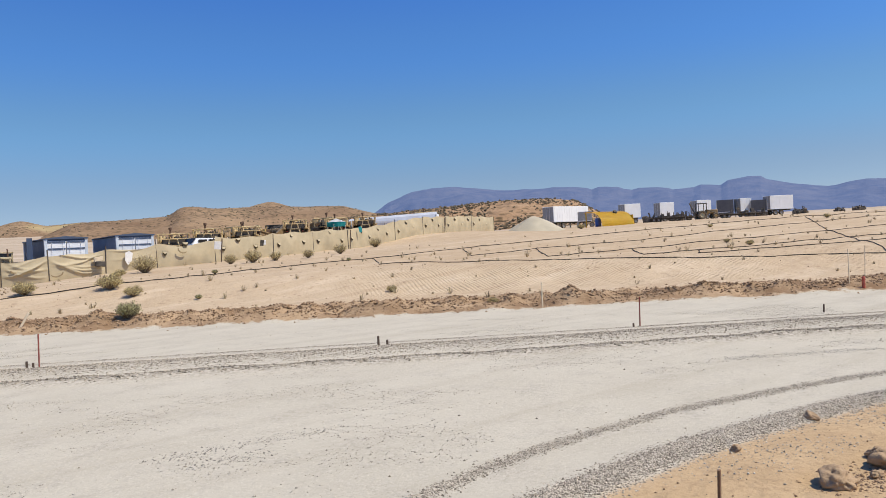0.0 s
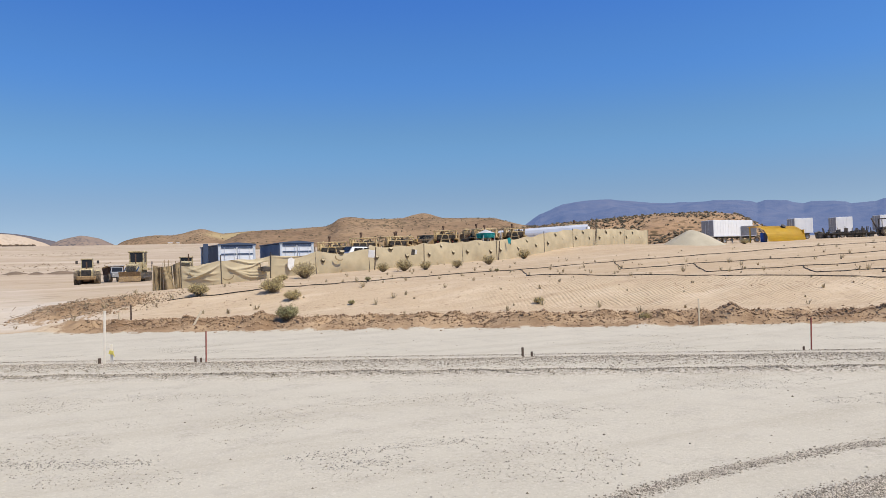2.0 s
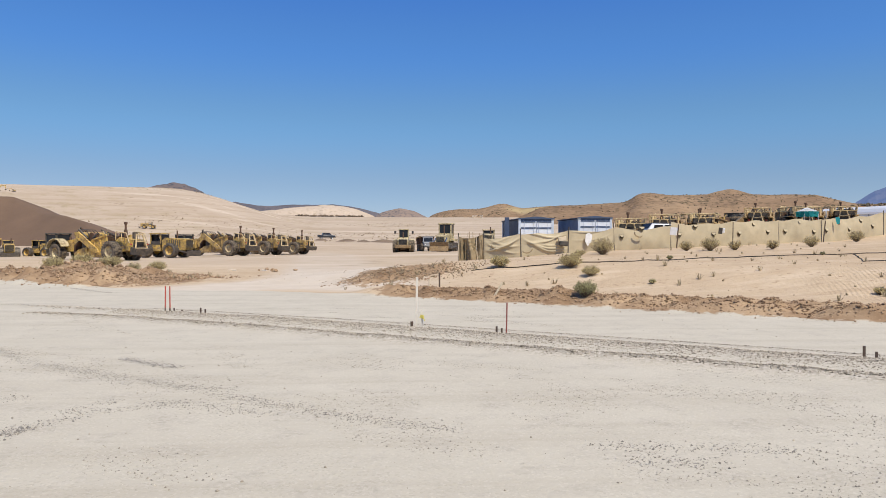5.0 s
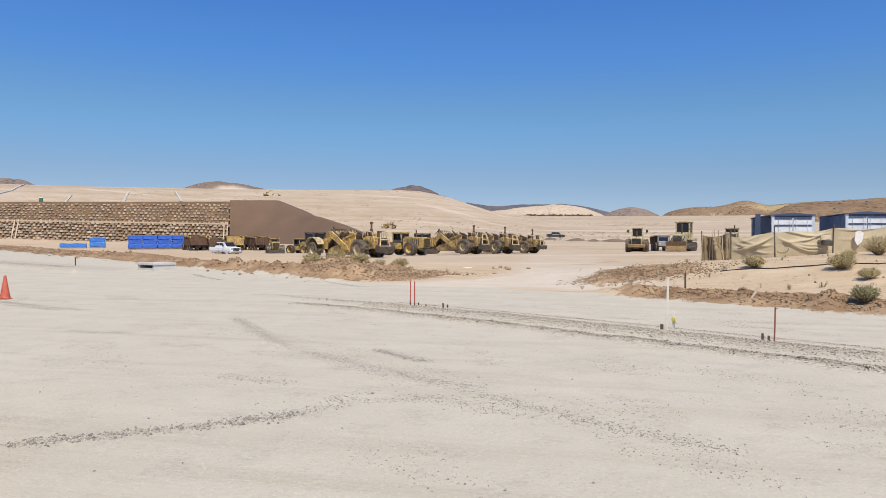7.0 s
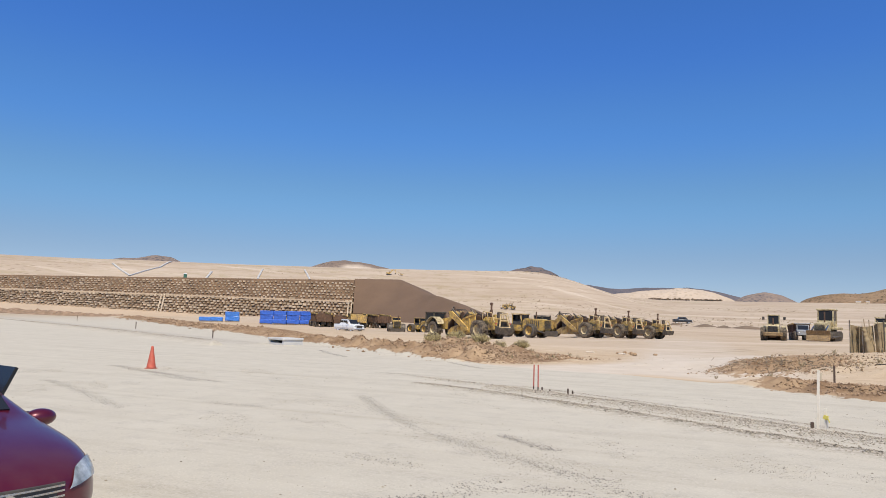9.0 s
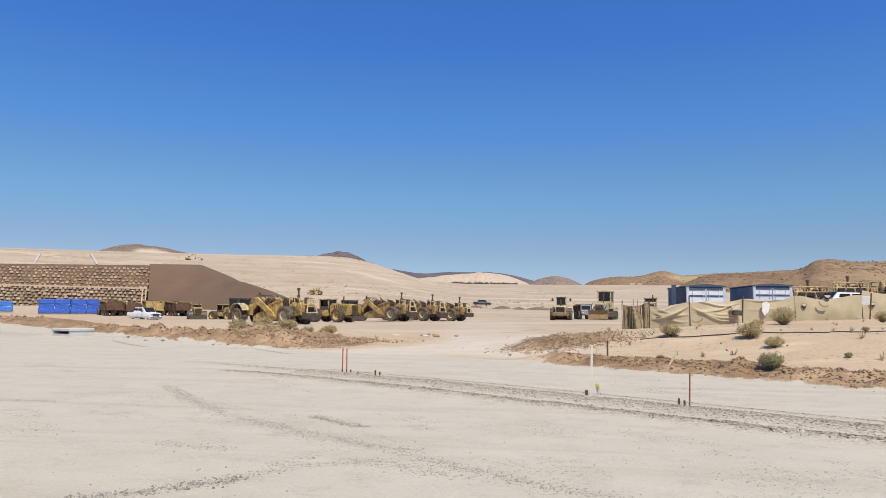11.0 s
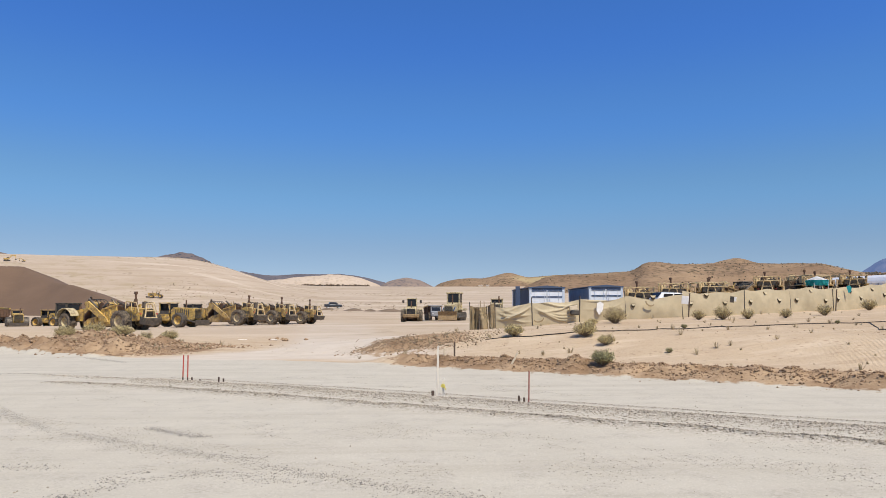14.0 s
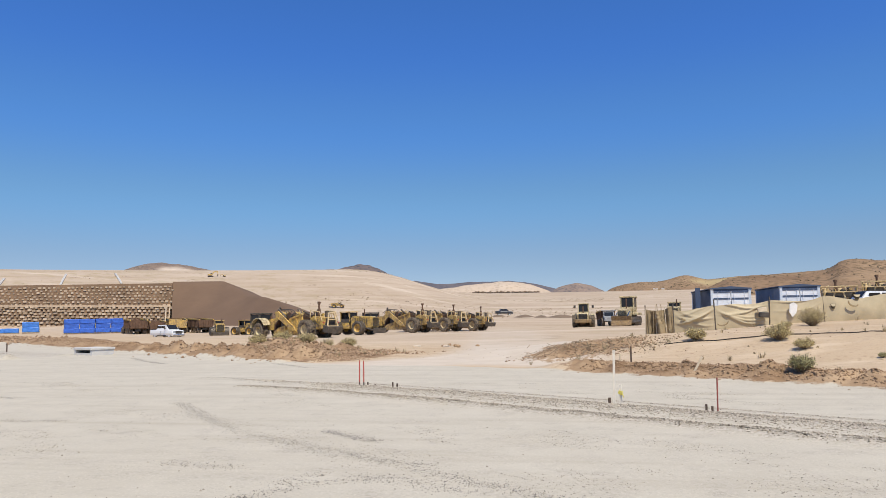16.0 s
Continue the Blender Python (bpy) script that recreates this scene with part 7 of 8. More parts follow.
for x, y, tall in ((-60.2, 58.5, 0.75), (-35.9, 42.1, 0.55), (-99.0, 84.0, 0.9)):
    stake(x, y, tall, 0.04, DARK_STAKE, "dark survey stake along the gravel edge")
stake(1.9, 26.0, 0.55, 0.028, DARK_STAKE, "dark reddish stake in the debris by the bank")
stake(1.55, 26.2, 0.3, 0.028, TIMBER, "short pale stake in the debris by the bank")
stake(3.5, 23.3, 0.52, 0.03, TIMBER, "bare timber lath leaning in the dirt", (0, 30))
stake(22.3, 8.5, 0.95, 0.016, TIMBER, "pale timber lath at the road's far edge")
stake(22.6, 8.2, 1.1, 0.016, TIMBER, "pale timber lath at the road's far edge", (2, 0))
stake(14.9, 13.6, 0.7, 0.02, TIMBER, "thin timber lath on the bank's foot")
stake(4.52, 2.06, 0.30, 0.016, surface("brown_rebar", (0.17, 0.095, 0.05), 0.8, vary=0.3, coarse=12), "short brown steel pin in the dirt shoulder", (2, 0))
hydrant = thing("red_marker_post", on_ground(22.25, 8.1, 0), "squat orange-red marker post at the road's edge", "marker post")
bm = rod(B(), (0, 0, 0), (0, 0, 0.28), 0.045, seg=10)
part("barrel", bm, ORANGE, hydrant)
part("cap", rod(B(), (0, 0, 0.28), (0, 0, 0.33), 0.055, 0.035, seg=10), RED_PAINT, hydrant)
for x, y in spot(-13.4, 46.3), spot(-6.4, 56.9), spot(1.2, 71.6):
    stake(x, y, 1.5, 0.035, DARK_STAKE, "dark leaning stake holding up the screen fence", (6, 3))


def cone(x, y):
    t = thing("traffic_cone", on_ground(x, y, 15), "faded orange traffic cone on the gravel", "traffic cone")
    part("base_plate", box(B(), (0.30, 0.30, 0.03), (0, 0, 0.015), bevel=0.01), ORANGE, t)
    bm = lathe(B(), [(0.15, 0.04), (0.14, 0.07), (0.035, 0.70), (0.03, 0.72), (0.001, 0.72)], 22, pose(0, 0, 0, 90))
    part("cone_body", bm, ORANGE, t, "", True)
    return t


cone(-18.3, 18.75)

# boulders and clods on the near shoulder
ROCK = surface("dusty_brown_rock", (0.42, 0.285, 0.165), 0.95, vary=0.3, coarse=5, fine=40, bump=0.6, depth=0.02)


def boulder(x, y, size, squash, seed, label):
    bm = B()
    bmesh.ops.create_icosphere(bm, subdivisions=4, radius=1)
    for v in bm.verts:
        k = 1 + 0.5 * noise.noise(v.co * 1.1 + Vector((seed, 0, 0))) - 0.3 * abs(noise.noise(v.co * 2.2 + Vector((0, 0, seed)))) + 0.2 * noise.noise(v.co * 3.3 + Vector((0, seed, 0))) + 0.05 * noise.noise(v.co * 9)
        v.co = Vector((v.co.x * k * size, v.co.y * k * size * 0.8, v.co.z * k * size * squash))
    ob = part("boulder", bm, ROCK, None, "", True)
    ob.matrix_basis = on_ground(x, y, seed * 40, size * squash * 0.55)
    return tagged(ob, label, "boulder", "boulders")


boulder(5.52, 1.72, 0.15, 0.62, 1, "rounded dusty brown boulder on the dirt shoulder")
boulder(6.12, 1.62, 0.13, 0.7, 2, "rough brown boulder half sunk in dirt")
boulder(6.30, 1.72, 0.10, 0.6, 3, "rough brown boulder half sunk in dirt")
boulder(5.85, 1.58, 0.06, 0.6, 4, "small brown boulder on loose dirt")
boulder(5.95, 2.75, 0.055, 0.7, 5, "small dark stone at the gravel edge")
boulder(7.35, 2.75, 0.07, 0.6, 6, "small dark stone at the gravel edge")

LEAF_GREEN = surface("dusty_green_leaves", (0.41, 0.375, 0.18), 0.8, vary=0.35, coarse=6, fine=30, bump=0)
LEAF_STRAW = surface("straw_dry_leaves", (0.56, 0.455, 0.215), 0.85, vary=0.35, coarse=6, fine=30, bump=0)
WEED = surface("grey_tan_weeds", (0.40, 0.32, 0.19), 0.9, vary=0.35, coarse=6, fine=30, bump=0)
TWIG = surface("grey_brown_twigs", (0.23, 0.17, 0.11), 0.9, vary=0.3, coarse=8, bump=0)


def foliage(rng, count, wide, tall, leaf):
    """Small leaves on many thin stems, thick outside and open within."""
    verts, faces, stems = [], [], B()
    for i in range(count // 16):
        a, q = rng.uniform(0, 2 * math.pi), rng.uniform(0.15, 1.0) ** 0.6
        tip = Vector((math.cos(a) * wide * q, math.sin(a) * wide * q, tall * math.sqrt(max(0.05, 1 - 0.75 * q * q)) * rng.uniform(0.65, 1.08)))
        rod(stems, (0.1 * tip.x, 0.1 * tip.y, 0), tip, 0.010, 0.004, seg=4)
        for k in range(16):
            p = tip * rng.uniform(0.45, 1.03) + Vector((rng.gauss(0, 0.07), rng.gauss(0, 0.07), rng.gauss(0, 0.06))) * wide * 1.3
            if p.z < 0.02:
                p.z = rng.uniform(0.02, 0.1)
            u = Vector((rng.gauss(0, 1), rng.gauss(0, 1), rng.gauss(0.5, 1))).normalized() * leaf * rng.uniform(0.6, 1.4)
            v = u.cross(Vector((rng.gauss(0, 1), rng.gauss(0, 1), rng.gauss(0, 1)))).normalized() * leaf * 0.33
            j = len(verts)
            verts += [tuple(p - u), tuple(p + v), tuple(p + u), tuple(p - v)]
            faces.append((j, j + 1, j + 2, j + 3))
    return verts, faces, stems


def bush(m, wide, tall, leaves, seed, label):
    t = thing("dry_bush", m, label, "bush", "desert bushes")
    verts, faces, stems = foliage(random.Random(seed), 2600, wide, tall, 0.032)
    part("twig_frame", stems, TWIG, t)
    mesh = bpy.data.meshes.new("foliage")
    mesh.from_pydata(verts, [], faces)
    mesh.materials.append(leaves)
    new("foliage", mesh).parent = t
    return t


green = bush(on_ground(6.1, 21.9, 0), 0.36, 0.5, LEAF_GREEN, 1, "dusty green desert bush on the bank's foot")
straw = bush(on_ground(11.5, 38.6, 0), 0.72, 1.0, LEAF_STRAW, 2, "large straw-coloured bush before the fence")
wispy = bush(on_ground(7.1, 27.8, 0), 0.5, 0.55, LEAF_STRAW, 3, "wispy dry bush on the bank")
for x, y, k in ((16.8, 40.2, 0.62), (17.6, 38.9, 0.8), (19.2, 39.3, 0.6), (21.2, 39.0, 0.55), (24.5, 40.8, 0.7), (31.0, 46.5, 0.8), (-15.6, 41.2, 0.75), (-13.8, 40.5, 0.6)):
    tagged(copy_thing(straw, on_ground(x, y, x * 31) @ Matrix.Scale(k, 4)), "straw-coloured dry bush near the fence")
for x, y, k in ((7.4, 26.0, 0.7), (13.8, 19.4, 0.4), (14.6, 15.3, 0.4), (31.0, 16.2, 0.4), (32.2, 18.0, 0.35), (9.0, 34.5, 0.55), (10.0, 37.5, 0.6), (4.6, 29.6, 0.9), (-17.3, 42.4, 1.3), (-19.2, 43.0, 1.3), (-12.2, 39.4, 1.0), (-14.7, 39.8, 1.1), (-18.2, 41.2, 0.9), (44.0, 26.0, 0.4), (52.0, 22.0, 0.5), (62.0, 52.5, 1.0)):
    copy_thing(wispy, on_ground(x, y, x * 57) @ Matrix.Scale(k, 4))
for x, y, k in ((12.2, 30.8, 0.4), (19.5, 31.5, 0.35), (8.9, 23.8, 0.35)):
    tagged(copy_thing(green, on_ground(x, y, x * 57) @ Matrix.Scale(k, 4)), "small dusty green desert plant on the bank")


def scatter(name, label, category, material, places, seed, flat=0.7):
    """Angular stones as one heap of loose stuff: (x, y, size, sunk)."""
    rng = np.random.default_rng(seed)
    base = np.array([(1, 0, 0), (0.3, 0.95, 0), (-0.8, 0.6, 0), (-0.8, -0.6, 0), (0.3, -0.95, 0), (0.1, 0.05, 1), (0, 0, -1)], float)
    tris = np.array([(0, 1, 5), (1, 2, 5), (2, 3, 5), (3, 4, 5), (4, 0, 5), (1, 0, 6), (2, 1, 6), (3, 2, 6), (4, 3, 6), (0, 4, 6)])
    p = np.asarray(places, float)
    count = len(p)
    z = height(p[:, 0], p[:, 1])
    turn = rng.uniform(0, 2 * np.pi, count)
    shape = base[None] * rng.uniform(0.65, 1.25, (count, 7, 3))
    shape[:, :, 2] *= flat
    c, s = np.cos(turn)[:, None], np.sin(turn)[:, None]
    xs, ys = shape[:, :, 0] * c - shape[:, :, 1] * s, shape[:, :, 0] * s + shape[:, :, 1] * c
    size = p[:, 2][:, None]
    verts = np.stack([p[:, 0][:, None] + xs * size, p[:, 1][:, None] + ys * size, z[:, None] + (shape[:, :, 2] + p[:, 3][:, None]) * size], -1).reshape(-1, 3)
    faces = (tris[None] + 7 * np.arange(count)[:, None, None]).reshape(-1, 3)
    mesh = bpy.data.meshes.new(name)
    mesh.vertices.add(len(verts))
    mesh.vertices.foreach_set("co", verts.reshape(-1))
    mesh.loops.add(len(faces) * 3)
    mesh.loops.foreach_set("vertex_index", faces.reshape(-1))
    mesh.polygons.add(len(faces))
    mesh.polygons.foreach_set("loop_start", np.arange(len(faces)) * 3)
    mesh.polygons.foreach_set("loop_total", np.full(len(faces), 3))
    mesh.update(calc_edges=True)
    mesh.materials.append(material)
    return tagged(new(name, mesh), label, category, kind="stuff")


GREY_STONE = stone_material("crushed_grey_stone", (0.15, 0.122, 0.088), (0.70, 0.605, 0.465))
LIGHT_STONE = stone_material("pale_crushed_stone", (0.13, 0.105, 0.075), (0.74, 0.645, 0.51))
TRACK_STONE = stone_material("grey_track_stone", (0.17, 0.15, 0.125), (0.60, 0.545, 0.46))
PALE_GRAVEL = stone_material("pale_road_gravel", (0.22, 0.19, 0.15), (0.70, 0.63, 0.52))
EARTH = stone_material("broken_red_earth", (0.20, 0.12, 0.065), (0.47, 0.32, 0.19))
LITTER = stone_material("dry_litter", (0.16, 0.105, 0.06), (0.42, 0.32, 0.19))

rng = np.random.default_rng(5)


def along(count, s0, s1, middle, spread, small, large, sunk=0.1):
    s = rng.uniform(s0, s1, count)
    n = middle(s) + rng.normal(0, spread, count)
    x, y = ALONG.x * s + ACROSS.x * n, ALONG.y * s + ACROSS.y * n
    return np.stack([x, y, small + (large - small) * rng.random(count) ** 3, np.full(count, sunk)], -1)


def near_curve(count, points, spread, small, large):
    """Stones along a bent line on the plan."""
    p = np.array(points, float)
    k = rng.uniform(0, len(p) - 1.001, count)
    i = k.astype(int)
    q = p[i] + (p[i + 1] - p[i]) * (k - i)[:, None] + rng.normal(0, spread, (count, 2))
    return np.stack([q[:, 0], q[:, 1], small + (large - small) * rng.random(count) ** 3, np.full(count, 0.15)], -1)


INNER_BEND = [(2.2, 3.3), (3.27, 3.86), (4.3, 4.05), (5.4, 4.11), (6.9, 4.02), (8.0, 3.78), (9.1, 3.52), (10.3, 3.17), (14, 1.6)]
OUTER_BEND = [(2.8, 2.95), (3.8, 3.06), (4.7, 3.09), (5.6, 3.08), (6.5, 3.0), (7.5, 2.86), (8.6, 2.67), (12, 1.6)]
scatter("windrow_stones", "loose grey crushed stone in low windrows", "gravel", GREY_STONE, np.concatenate([
    along(500, -21.5, -17, windrow, 0.2, 0.01, 0.04), along(52000, -18, 26, windrow, 0.32, 0.007, 0.025), along(15000, -19.5, 26, lambda s: windrow(s) - 1.45, 0.10, 0.009, 0.028), along(4000, -18, 26, lambda s: windrow(s) + 0.95, 0.04, 0.007, 0.02),
    near_curve(5000, [(-30, 34.9), (-60, 51.7), (-90, 68.5), (-130, 90.9)], 0.22, 0.015, 0.05)]), 1)
scatter("bend_stones", "pale crushed stone swept to the bend of the road", "gravel", LIGHT_STONE, np.concatenate([
    near_curve(14000, INNER_BEND, 0.062, 0.004, 0.014), near_curve(52000, OUTER_BEND, 0.115, 0.004, 0.015)]), 7)
STREAKS = [
    [(-7.73, 14.2), (-5.17, 11.55), (-3.41, 10.37), (-1.76, 9.06), (-0.29, 7.92), (0.87, 7.24)],
    [(-3.8, 7.0), (-3.48, 7.57), (-3.04, 8.24), (-2.22, 8.71), (-0.97, 8.39)], [(-4.06, 12.07), (-2.9, 11.11)],
    [(2.1, 6.6), (4.0, 6.35)], [(-10.75, 12.72), (-9.28, 12.79)], [(-17.1, 14.0), (-14.3, 12.7), (-11.3, 11.0)],
    [(-18.9, 18.3), (-13.5, 16.4)], [(10.1, 5.3), (12.2, 3.9)], [(2.2, 6.1), (3.1, 6.0)],
    [(-8.89, 15.84), (-7.58, 14.31), (-5.53, 11.72)], [(-4.85, 11.32), (-3.36, 10.0), (-1.72, 9.38)], [(-5.37, 9.26), (-4.14, 8.96)],
    [(-3.35, 8.21), (-3.01, 8.92)], [(-2.69, 8.76), (-1.0, 8.02)], [(-22.47, 35.16), (-19.9, 32.2), (-17.81, 30.3)], [(-18.71, 37.24), (-16.4, 35.24)],
    [(-12.09, 22.52), (-11.1, 22.64), (-9.99, 22.01)], [(-12.85, 30.59), (-10.15, 27.6)], [(-19.6, 18.6), (-17.6, 17.9), (-15.6, 17.2)], [(-16.8, 17.2), (-14.2, 16.3)], [(-20.4, 19.0), (-18.6, 18.5)]]
scatter("track_stones", "streaks of loose stone along wheel tracks", "gravel", TRACK_STONE, np.concatenate([near_curve(1500, [(-5.33, 5.84), (-5.05, 6.05), (-4.68, 6.33), (-4.31, 6.66), (-3.9, 6.99), (-3.68, 7.26), (-3.43, 7.53)], 0.085, 0.006, 0.024), near_curve(500, [(-4.11, 12.03), (-3.61, 11.56), (-3.02, 11.12)], 0.06, 0.006, 0.02)] + [near_curve(max(60, int(300 * sum(math.dist(a, b) for a, b in zip(line, line[1:])))), line, 0.10, 0.004, 0.014) for line in STREAKS]), 6, 0.8)
x, y = rng.uniform(-20, 18, 420000), rng.uniform(2.0, 21, 420000)
across = ACROSS.x * x + ACROSS.y * y
lengthwise = ALONG.x * x + ALONG.y * y
patches = rough(lengthwise * 0.45, across, 0.8, 4, 40) + 0.45 * rough(x, y, 4.0, 2, 41)
keep = (across < 18) & (patches + 0.12 * rng.random(len(x)) > 0.235)
scatter("road_stones", "small stones lying in patches on the packed gravel road", "gravel", PALE_GRAVEL, np.stack([x, y, 0.003 + 0.009 * rng.random(len(x)) ** 3, np.full(len(x), 0.2)], -1)[keep], 2, 0.9)
lone = rng.random(len(x)) < 0.006
scatter("lone_stones", "lone pebbles strewn over the packed gravel road", "gravel", GREY_STONE, np.stack([x, y, 0.005 + 0.012 * rng.random(len(x)) ** 3, np.full(len(x), 0.2)], -1)[lone & (across < 18)], 12, 0.9)
clods = np.concatenate([
    along(46000, -15.6, 34, lambda s: far_edge(s) + 0.95, 0.42, 0.006, 0.05, 0.0),
    along(34000, -75, -27.6, lambda s: far_edge(s) + 1.9, 0.75, 0.010, 0.07, 0.0),
    along(2500, -190, -75, lambda s: far_edge(s) + 1.4, 1.0, 0.05, 0.25, 0.2),
    along(4000, -45, -29, lambda s: far_edge(s) + 5.0, 2.0, 0.02, 0.11, 0.2),
    along(1800, -21.5, -16.5, lambda s: 25.3 + 0 * s, 1.0, 0.010, 0.07, 0.05),
    along(500, -30, 32, lambda s: far_edge(s) + 5 + 8 * rng.random(500), 1.0, 0.012, 0.035, 0.2),
    np.stack([rng.uniform(4.2, 9, 500), rng.uniform(0.8, 2.75, 500), 0.003 + 0.012 * rng.random(500) ** 4, np.full(500, 0.2)], -1),
    np.stack([rng.normal(5.95, 0.3, 900), rng.normal(1.55, 0.14, 900), 0.003 + 0.02 * rng.random(900) ** 3, np.full(900, 0.0)], -1)])
scatter("earth_clods", "broken clods of reddish dirt along the bank", "dirt clods", EARTH, clods, 3, 0.8)
litter = np.concatenate([along(700, -21.5, -15.5, lambda s: 25.8 + 0 * s, 1.1, 0.015, 0.06, 0.3), along(420, -22, 34, lambda s: far_edge(s) + 3 + 12 * rng.random(420), 1.0, 0.01, 0.03, 0.4)])
scatter("plant_litter", "dark dry plant litter on the dirt", "litter", LITTER, litter, 4, 1.2)


def weeds():
    """Small dry tufts over the bank, too many to tell apart."""
    q = random.Random(17)
    verts, faces = [], []
    for i in range(520):
        s, n = q.uniform(-20, 45), 21.5 + 34 * q.random() ** 1.3
        if i % 5 == 0:
            s, n = q.uniform(-46, -29), 18 + 7 * q.random()
        x, y = spot(s, n)
        z, size = ground_at(x, y), 0.05 + 0.2 * q.random() ** 2
        for k in range(14):
            a, lean = q.uniform(0, 6.28), q.uniform(0.2, 0.9)
            tip = Vector((x + math.cos(a) * size * lean, y + math.sin(a) * size * lean, z + size * q.uniform(0.6, 1.2)))
            side = Vector((-math.sin(a), math.cos(a), 0)) * 0.012
            foot = Vector((x + math.cos(a) * 0.03, y + math.sin(a) * 0.03, z - 0.01))
            j = len(verts)
            verts += [tuple(foot - side), tuple(foot + side), tuple(tip + side * 0.4), tuple(tip - side * 0.4)]
            faces.append((j, j + 1, j + 2, j + 3))
    mesh = bpy.data.meshes.new("dry_weeds")
    mesh.from_pydata(verts, [], faces)
    mesh.materials.append(WEED)
    return tagged(new("dry_weeds", mesh), "small dry weeds dotted over the bank", "weeds", kind="stuff")


weeds()

# things far out
toilet = thing("portable_toilet", pose(-232.9, 251.5, 16.8, 0, 0, 40), "dark green portable toilet with a white roof", "portable toilet")
part("cabin", box(B(), (1.4, 1.4, 2.2), (0, 0, 1.1), bevel=0.05), surface("dark_green_plastic", (0.03, 0.10, 0.07), 0.5), toilet)
part("roof", box(B(), (1.5, 1.5, 0.35), (0, 0, 2.35), bevel=0.1), WHITE, toilet)
part("door", box(B(), (0.9, 0.05, 1.9), (0, -0.71, 1.05), bevel=0.02), surface("green_plastic_door", (0.04, 0.14, 0.10), 0.5), toilet)
toilet.location.z = ground_at(-232.9, 251.5) - 0.1

# white pipe lengths and broken rock left beside the track
for x, y, yaw, length in ((-10.6, 48.6, 10, 0.55), (-8.4, 48.0, -16, 0.45)):
    bm = rod(B(), (0, 0, 0.035), (length, 0, 0.035), 0.035, seg=10)
    tagged(part("plastic_pipe", bm, PALE_LATH), "white plastic pipe lying on the dirt", "pipe", "white pipes").matrix_basis = on_ground(x, y, yaw)
for i, (x, y) in enumerate(((-8.5, 48.4), (-8.3, 50.0), (-7.25, 46.7), (-6.05, 47.4), (-7.7, 48.6))):
    boulder(x, y, 0.13 + 0.03 * (i % 3), 0.6, 11 + i, "dark broken rock beside the dirt track")
tufts = np.stack([rng.uniform(-230, 20, 5000), rng.uniform(235, 460, 5000), 0.10 + 0.26 * rng.random(5000) ** 3, np.full(5000, 0.2)], -1)
tufts = tufts[(rough(tufts[:, 0], tufts[:, 1], 60, 4, 77) > 0.03) & (np.hypot(tufts[:, 0], tufts[:, 1]) > 235)]
scatter("slope_scrub", "sparse dark tufts on the graded hillside", "scrub", LITTER, tufts, 8, 0.9)


def brushwood():
    """Dead sticks tumbled over the debris mound."""
    q = random.Random(23)
    verts, faces = [], []
    for i in range(170):
        s, n = (q.gauss(-19.2, 1.2), q.gauss(25.2, 0.8)) if i % 4 else (q.gauss(-36, 4), q.gauss(21, 1.5))
        x, y = spot(s, n)
        z, half, a = ground_at(x, y), q.uniform(0.05, 0.2), q.uniform(0, math.pi)
        rise = q.uniform(-0.05, 0.08)
        d = Vector((math.cos(a) * half, math.sin(a) * half, rise))
        side = Vector((-math.sin(a), math.cos(a), 0)) * q.uniform(0.006, 0.014)
        c = Vector((x, y, z + 0.03 + abs(rise)))
        up = Vector((0, 0, side.length * 1.6))
        j = len(verts)
        verts += [tuple(c - d - side), tuple(c - d + side), tuple(c - d + up), tuple(c + d - side), tuple(c + d + side), tuple(c + d + up)]
        faces += [(j, j + 1, j + 4, j + 3), (j + 1, j + 2, j + 5, j + 4), (j + 2, j, j + 3, j + 5), (j, j + 2, j + 1), (j + 3, j + 4, j + 5)]
    mesh = bpy.data.meshes.new("brushwood")
    mesh.from_pydata(verts, [], faces)
    mesh.materials.append(TWIG)
    return tagged(new("brushwood", mesh), "dead sticks tumbled over the debris mound", "brushwood", kind="stuff")


brushwood()


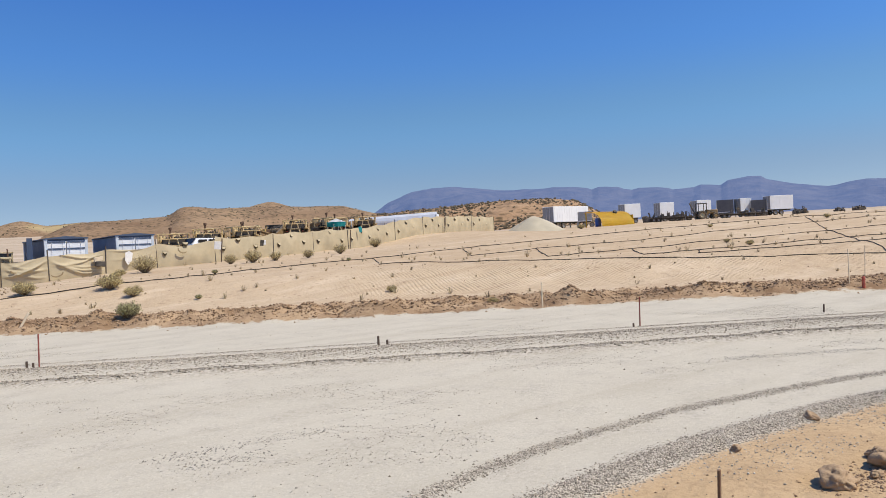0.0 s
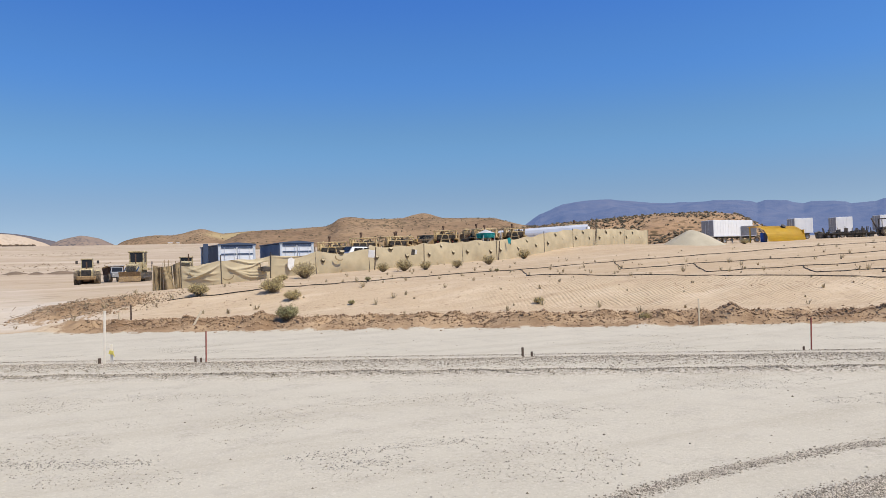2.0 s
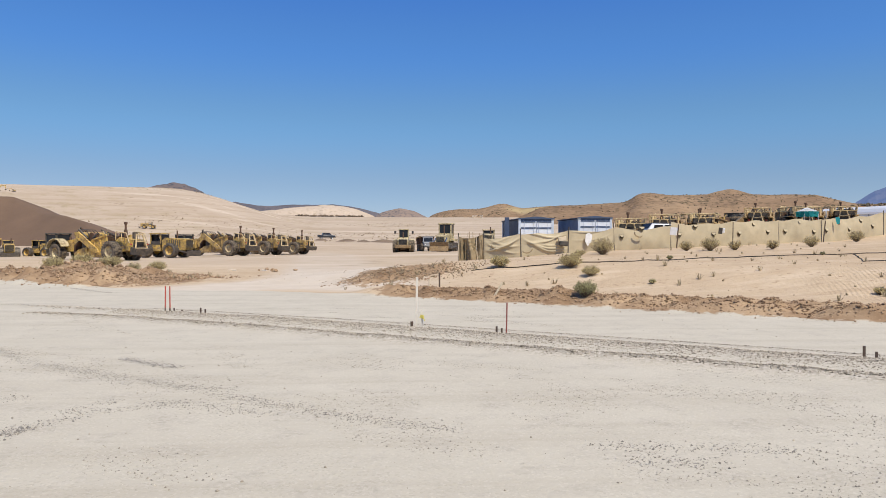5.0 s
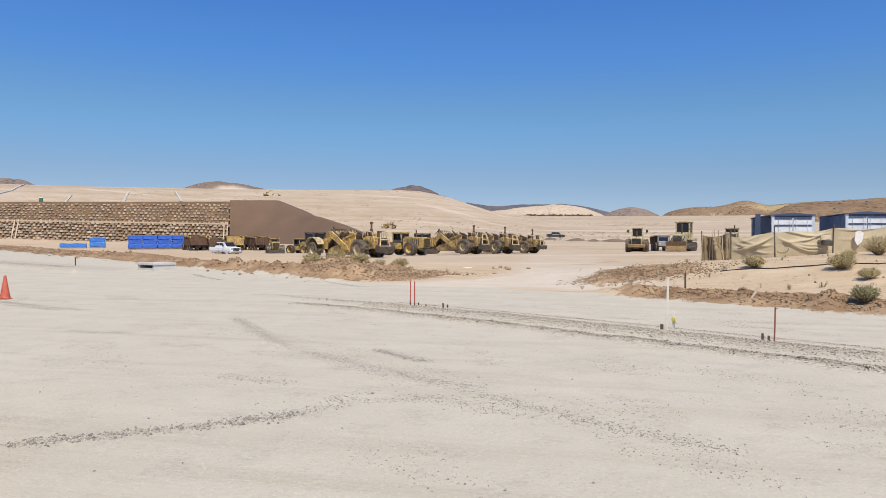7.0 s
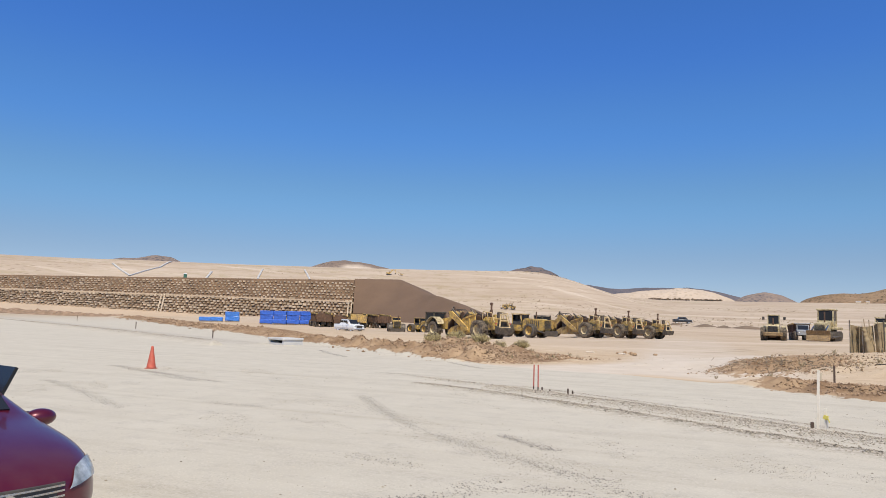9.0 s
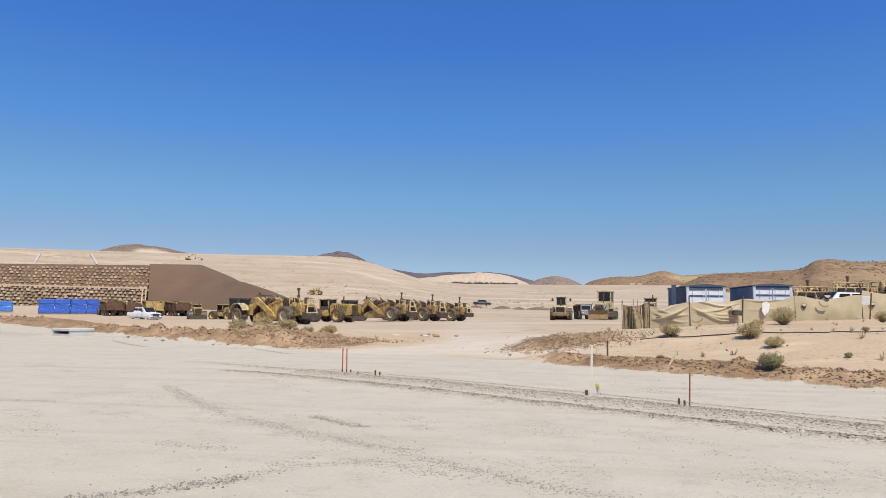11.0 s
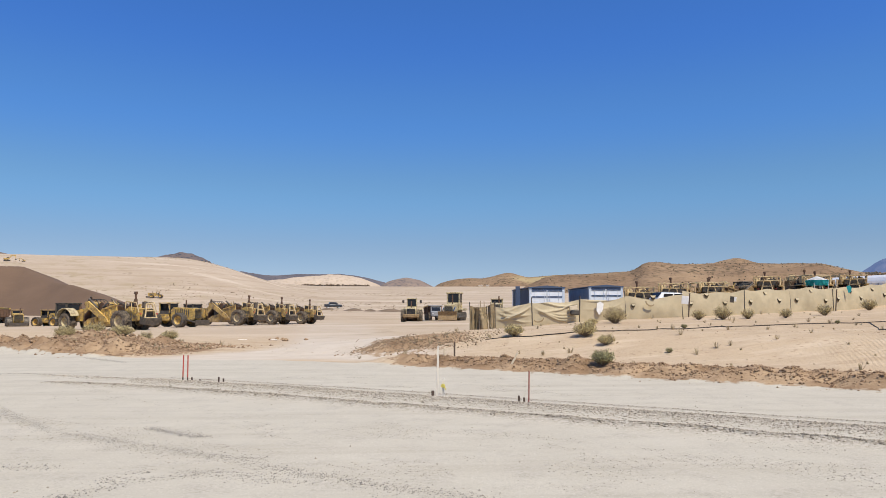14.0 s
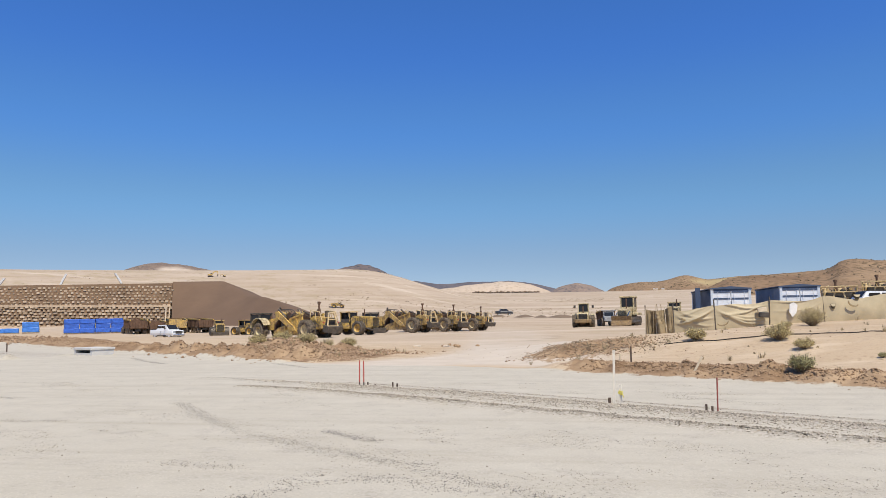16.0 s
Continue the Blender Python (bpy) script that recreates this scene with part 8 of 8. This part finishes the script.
def scrap_pile(m, wide, tall, seed, label):
    """Oily leftovers thrown together."""
    q = random.Random(seed)
    bm = B()
    for i in range(14):
        x, h = q.uniform(-wide, wide), q.uniform(0.2, 0.7) * tall
        box(bm, (q.uniform(0.3, 0.9), q.uniform(0.3, 0.9), h), (x, q.uniform(-0.8, 0.8), h / 2), (q.uniform(-20, 20), q.uniform(-20, 20), q.uniform(0, 90)), bevel=0.05)
    for i in range(8):
        x, y = q.uniform(-wide, wide), q.uniform(-0.8, 0.8)
        rod(bm, (x, y, 0), (x + q.uniform(-0.5, 0.5), y, q.uniform(0.6, 1.0) * tall), 0.07, seg=6)
    ob = part("scrap_pile", bm, STEEL)
    ob.matrix_basis = m
    return tagged(ob, label, "scrap", "scrap piles")


for turn, far, wide, tall in ((65.0, 140, 0.9, 1.3), (67.4, 142, 0.6, 0.9), (68.6, 142, 0.7, 1.0), (57.0, 128, 1.6, 1.6), (55.0, 126, 1.4, 1.7), (62.2, 138, 1.5, 1.3)):
    a = radians(turn)
    scrap_pile(on_ground(far * math.sin(a), far * math.cos(a), -turn), wide, tall, int(turn * 10), "dark oily scrap heaped beside the trailers")


def far_shed(m, length):
    t = thing("site_shed", m, "pale site shed far out on the plain", "shed", "far sheds")
    part("wall", box(B(), (length, 3.5, 2.6), (0, 0, 1.3)), TIMBER, t)
    bm = B()
    plate(bm, [(-2.1, 2.6), (2.1, 2.6), (0, 3.3)], length + 0.4, pose(0, 0, 0, 0, 0, 90))
    part("roof", bm, SILVER, t)
    return t


for turn, length in ((6.35, 9.0), (6.9, 6.0)):
    a = radians(turn)
    far_shed(on_ground(640 * math.sin(a), 640 * math.cos(a), -turn) @ Matrix.Scale(0.4, 4), length)

# boards and a bucket hung on the fence
for x, y, z, wide, tall, paint, label in ((17.75, 44.5, 2.62, 0.42, 0.5, WHITE_LATH, "white board hung on the screen fence"), (21.4, 45.5, 2.7, 0.2, 0.3, WHITE_LATH, "white half of a split board on the fence"), (21.2, 45.45, 2.68, 0.24, 0.4, BLACK, "black half of a split board on the fence")):
    bm = box(B(), (wide, 0.03, tall), bevel=0.01)
    tagged(part("hung_board", bm, paint), label, "board", "boards on the fence").matrix_basis = pose(x, y, z, 3, 7, -20)
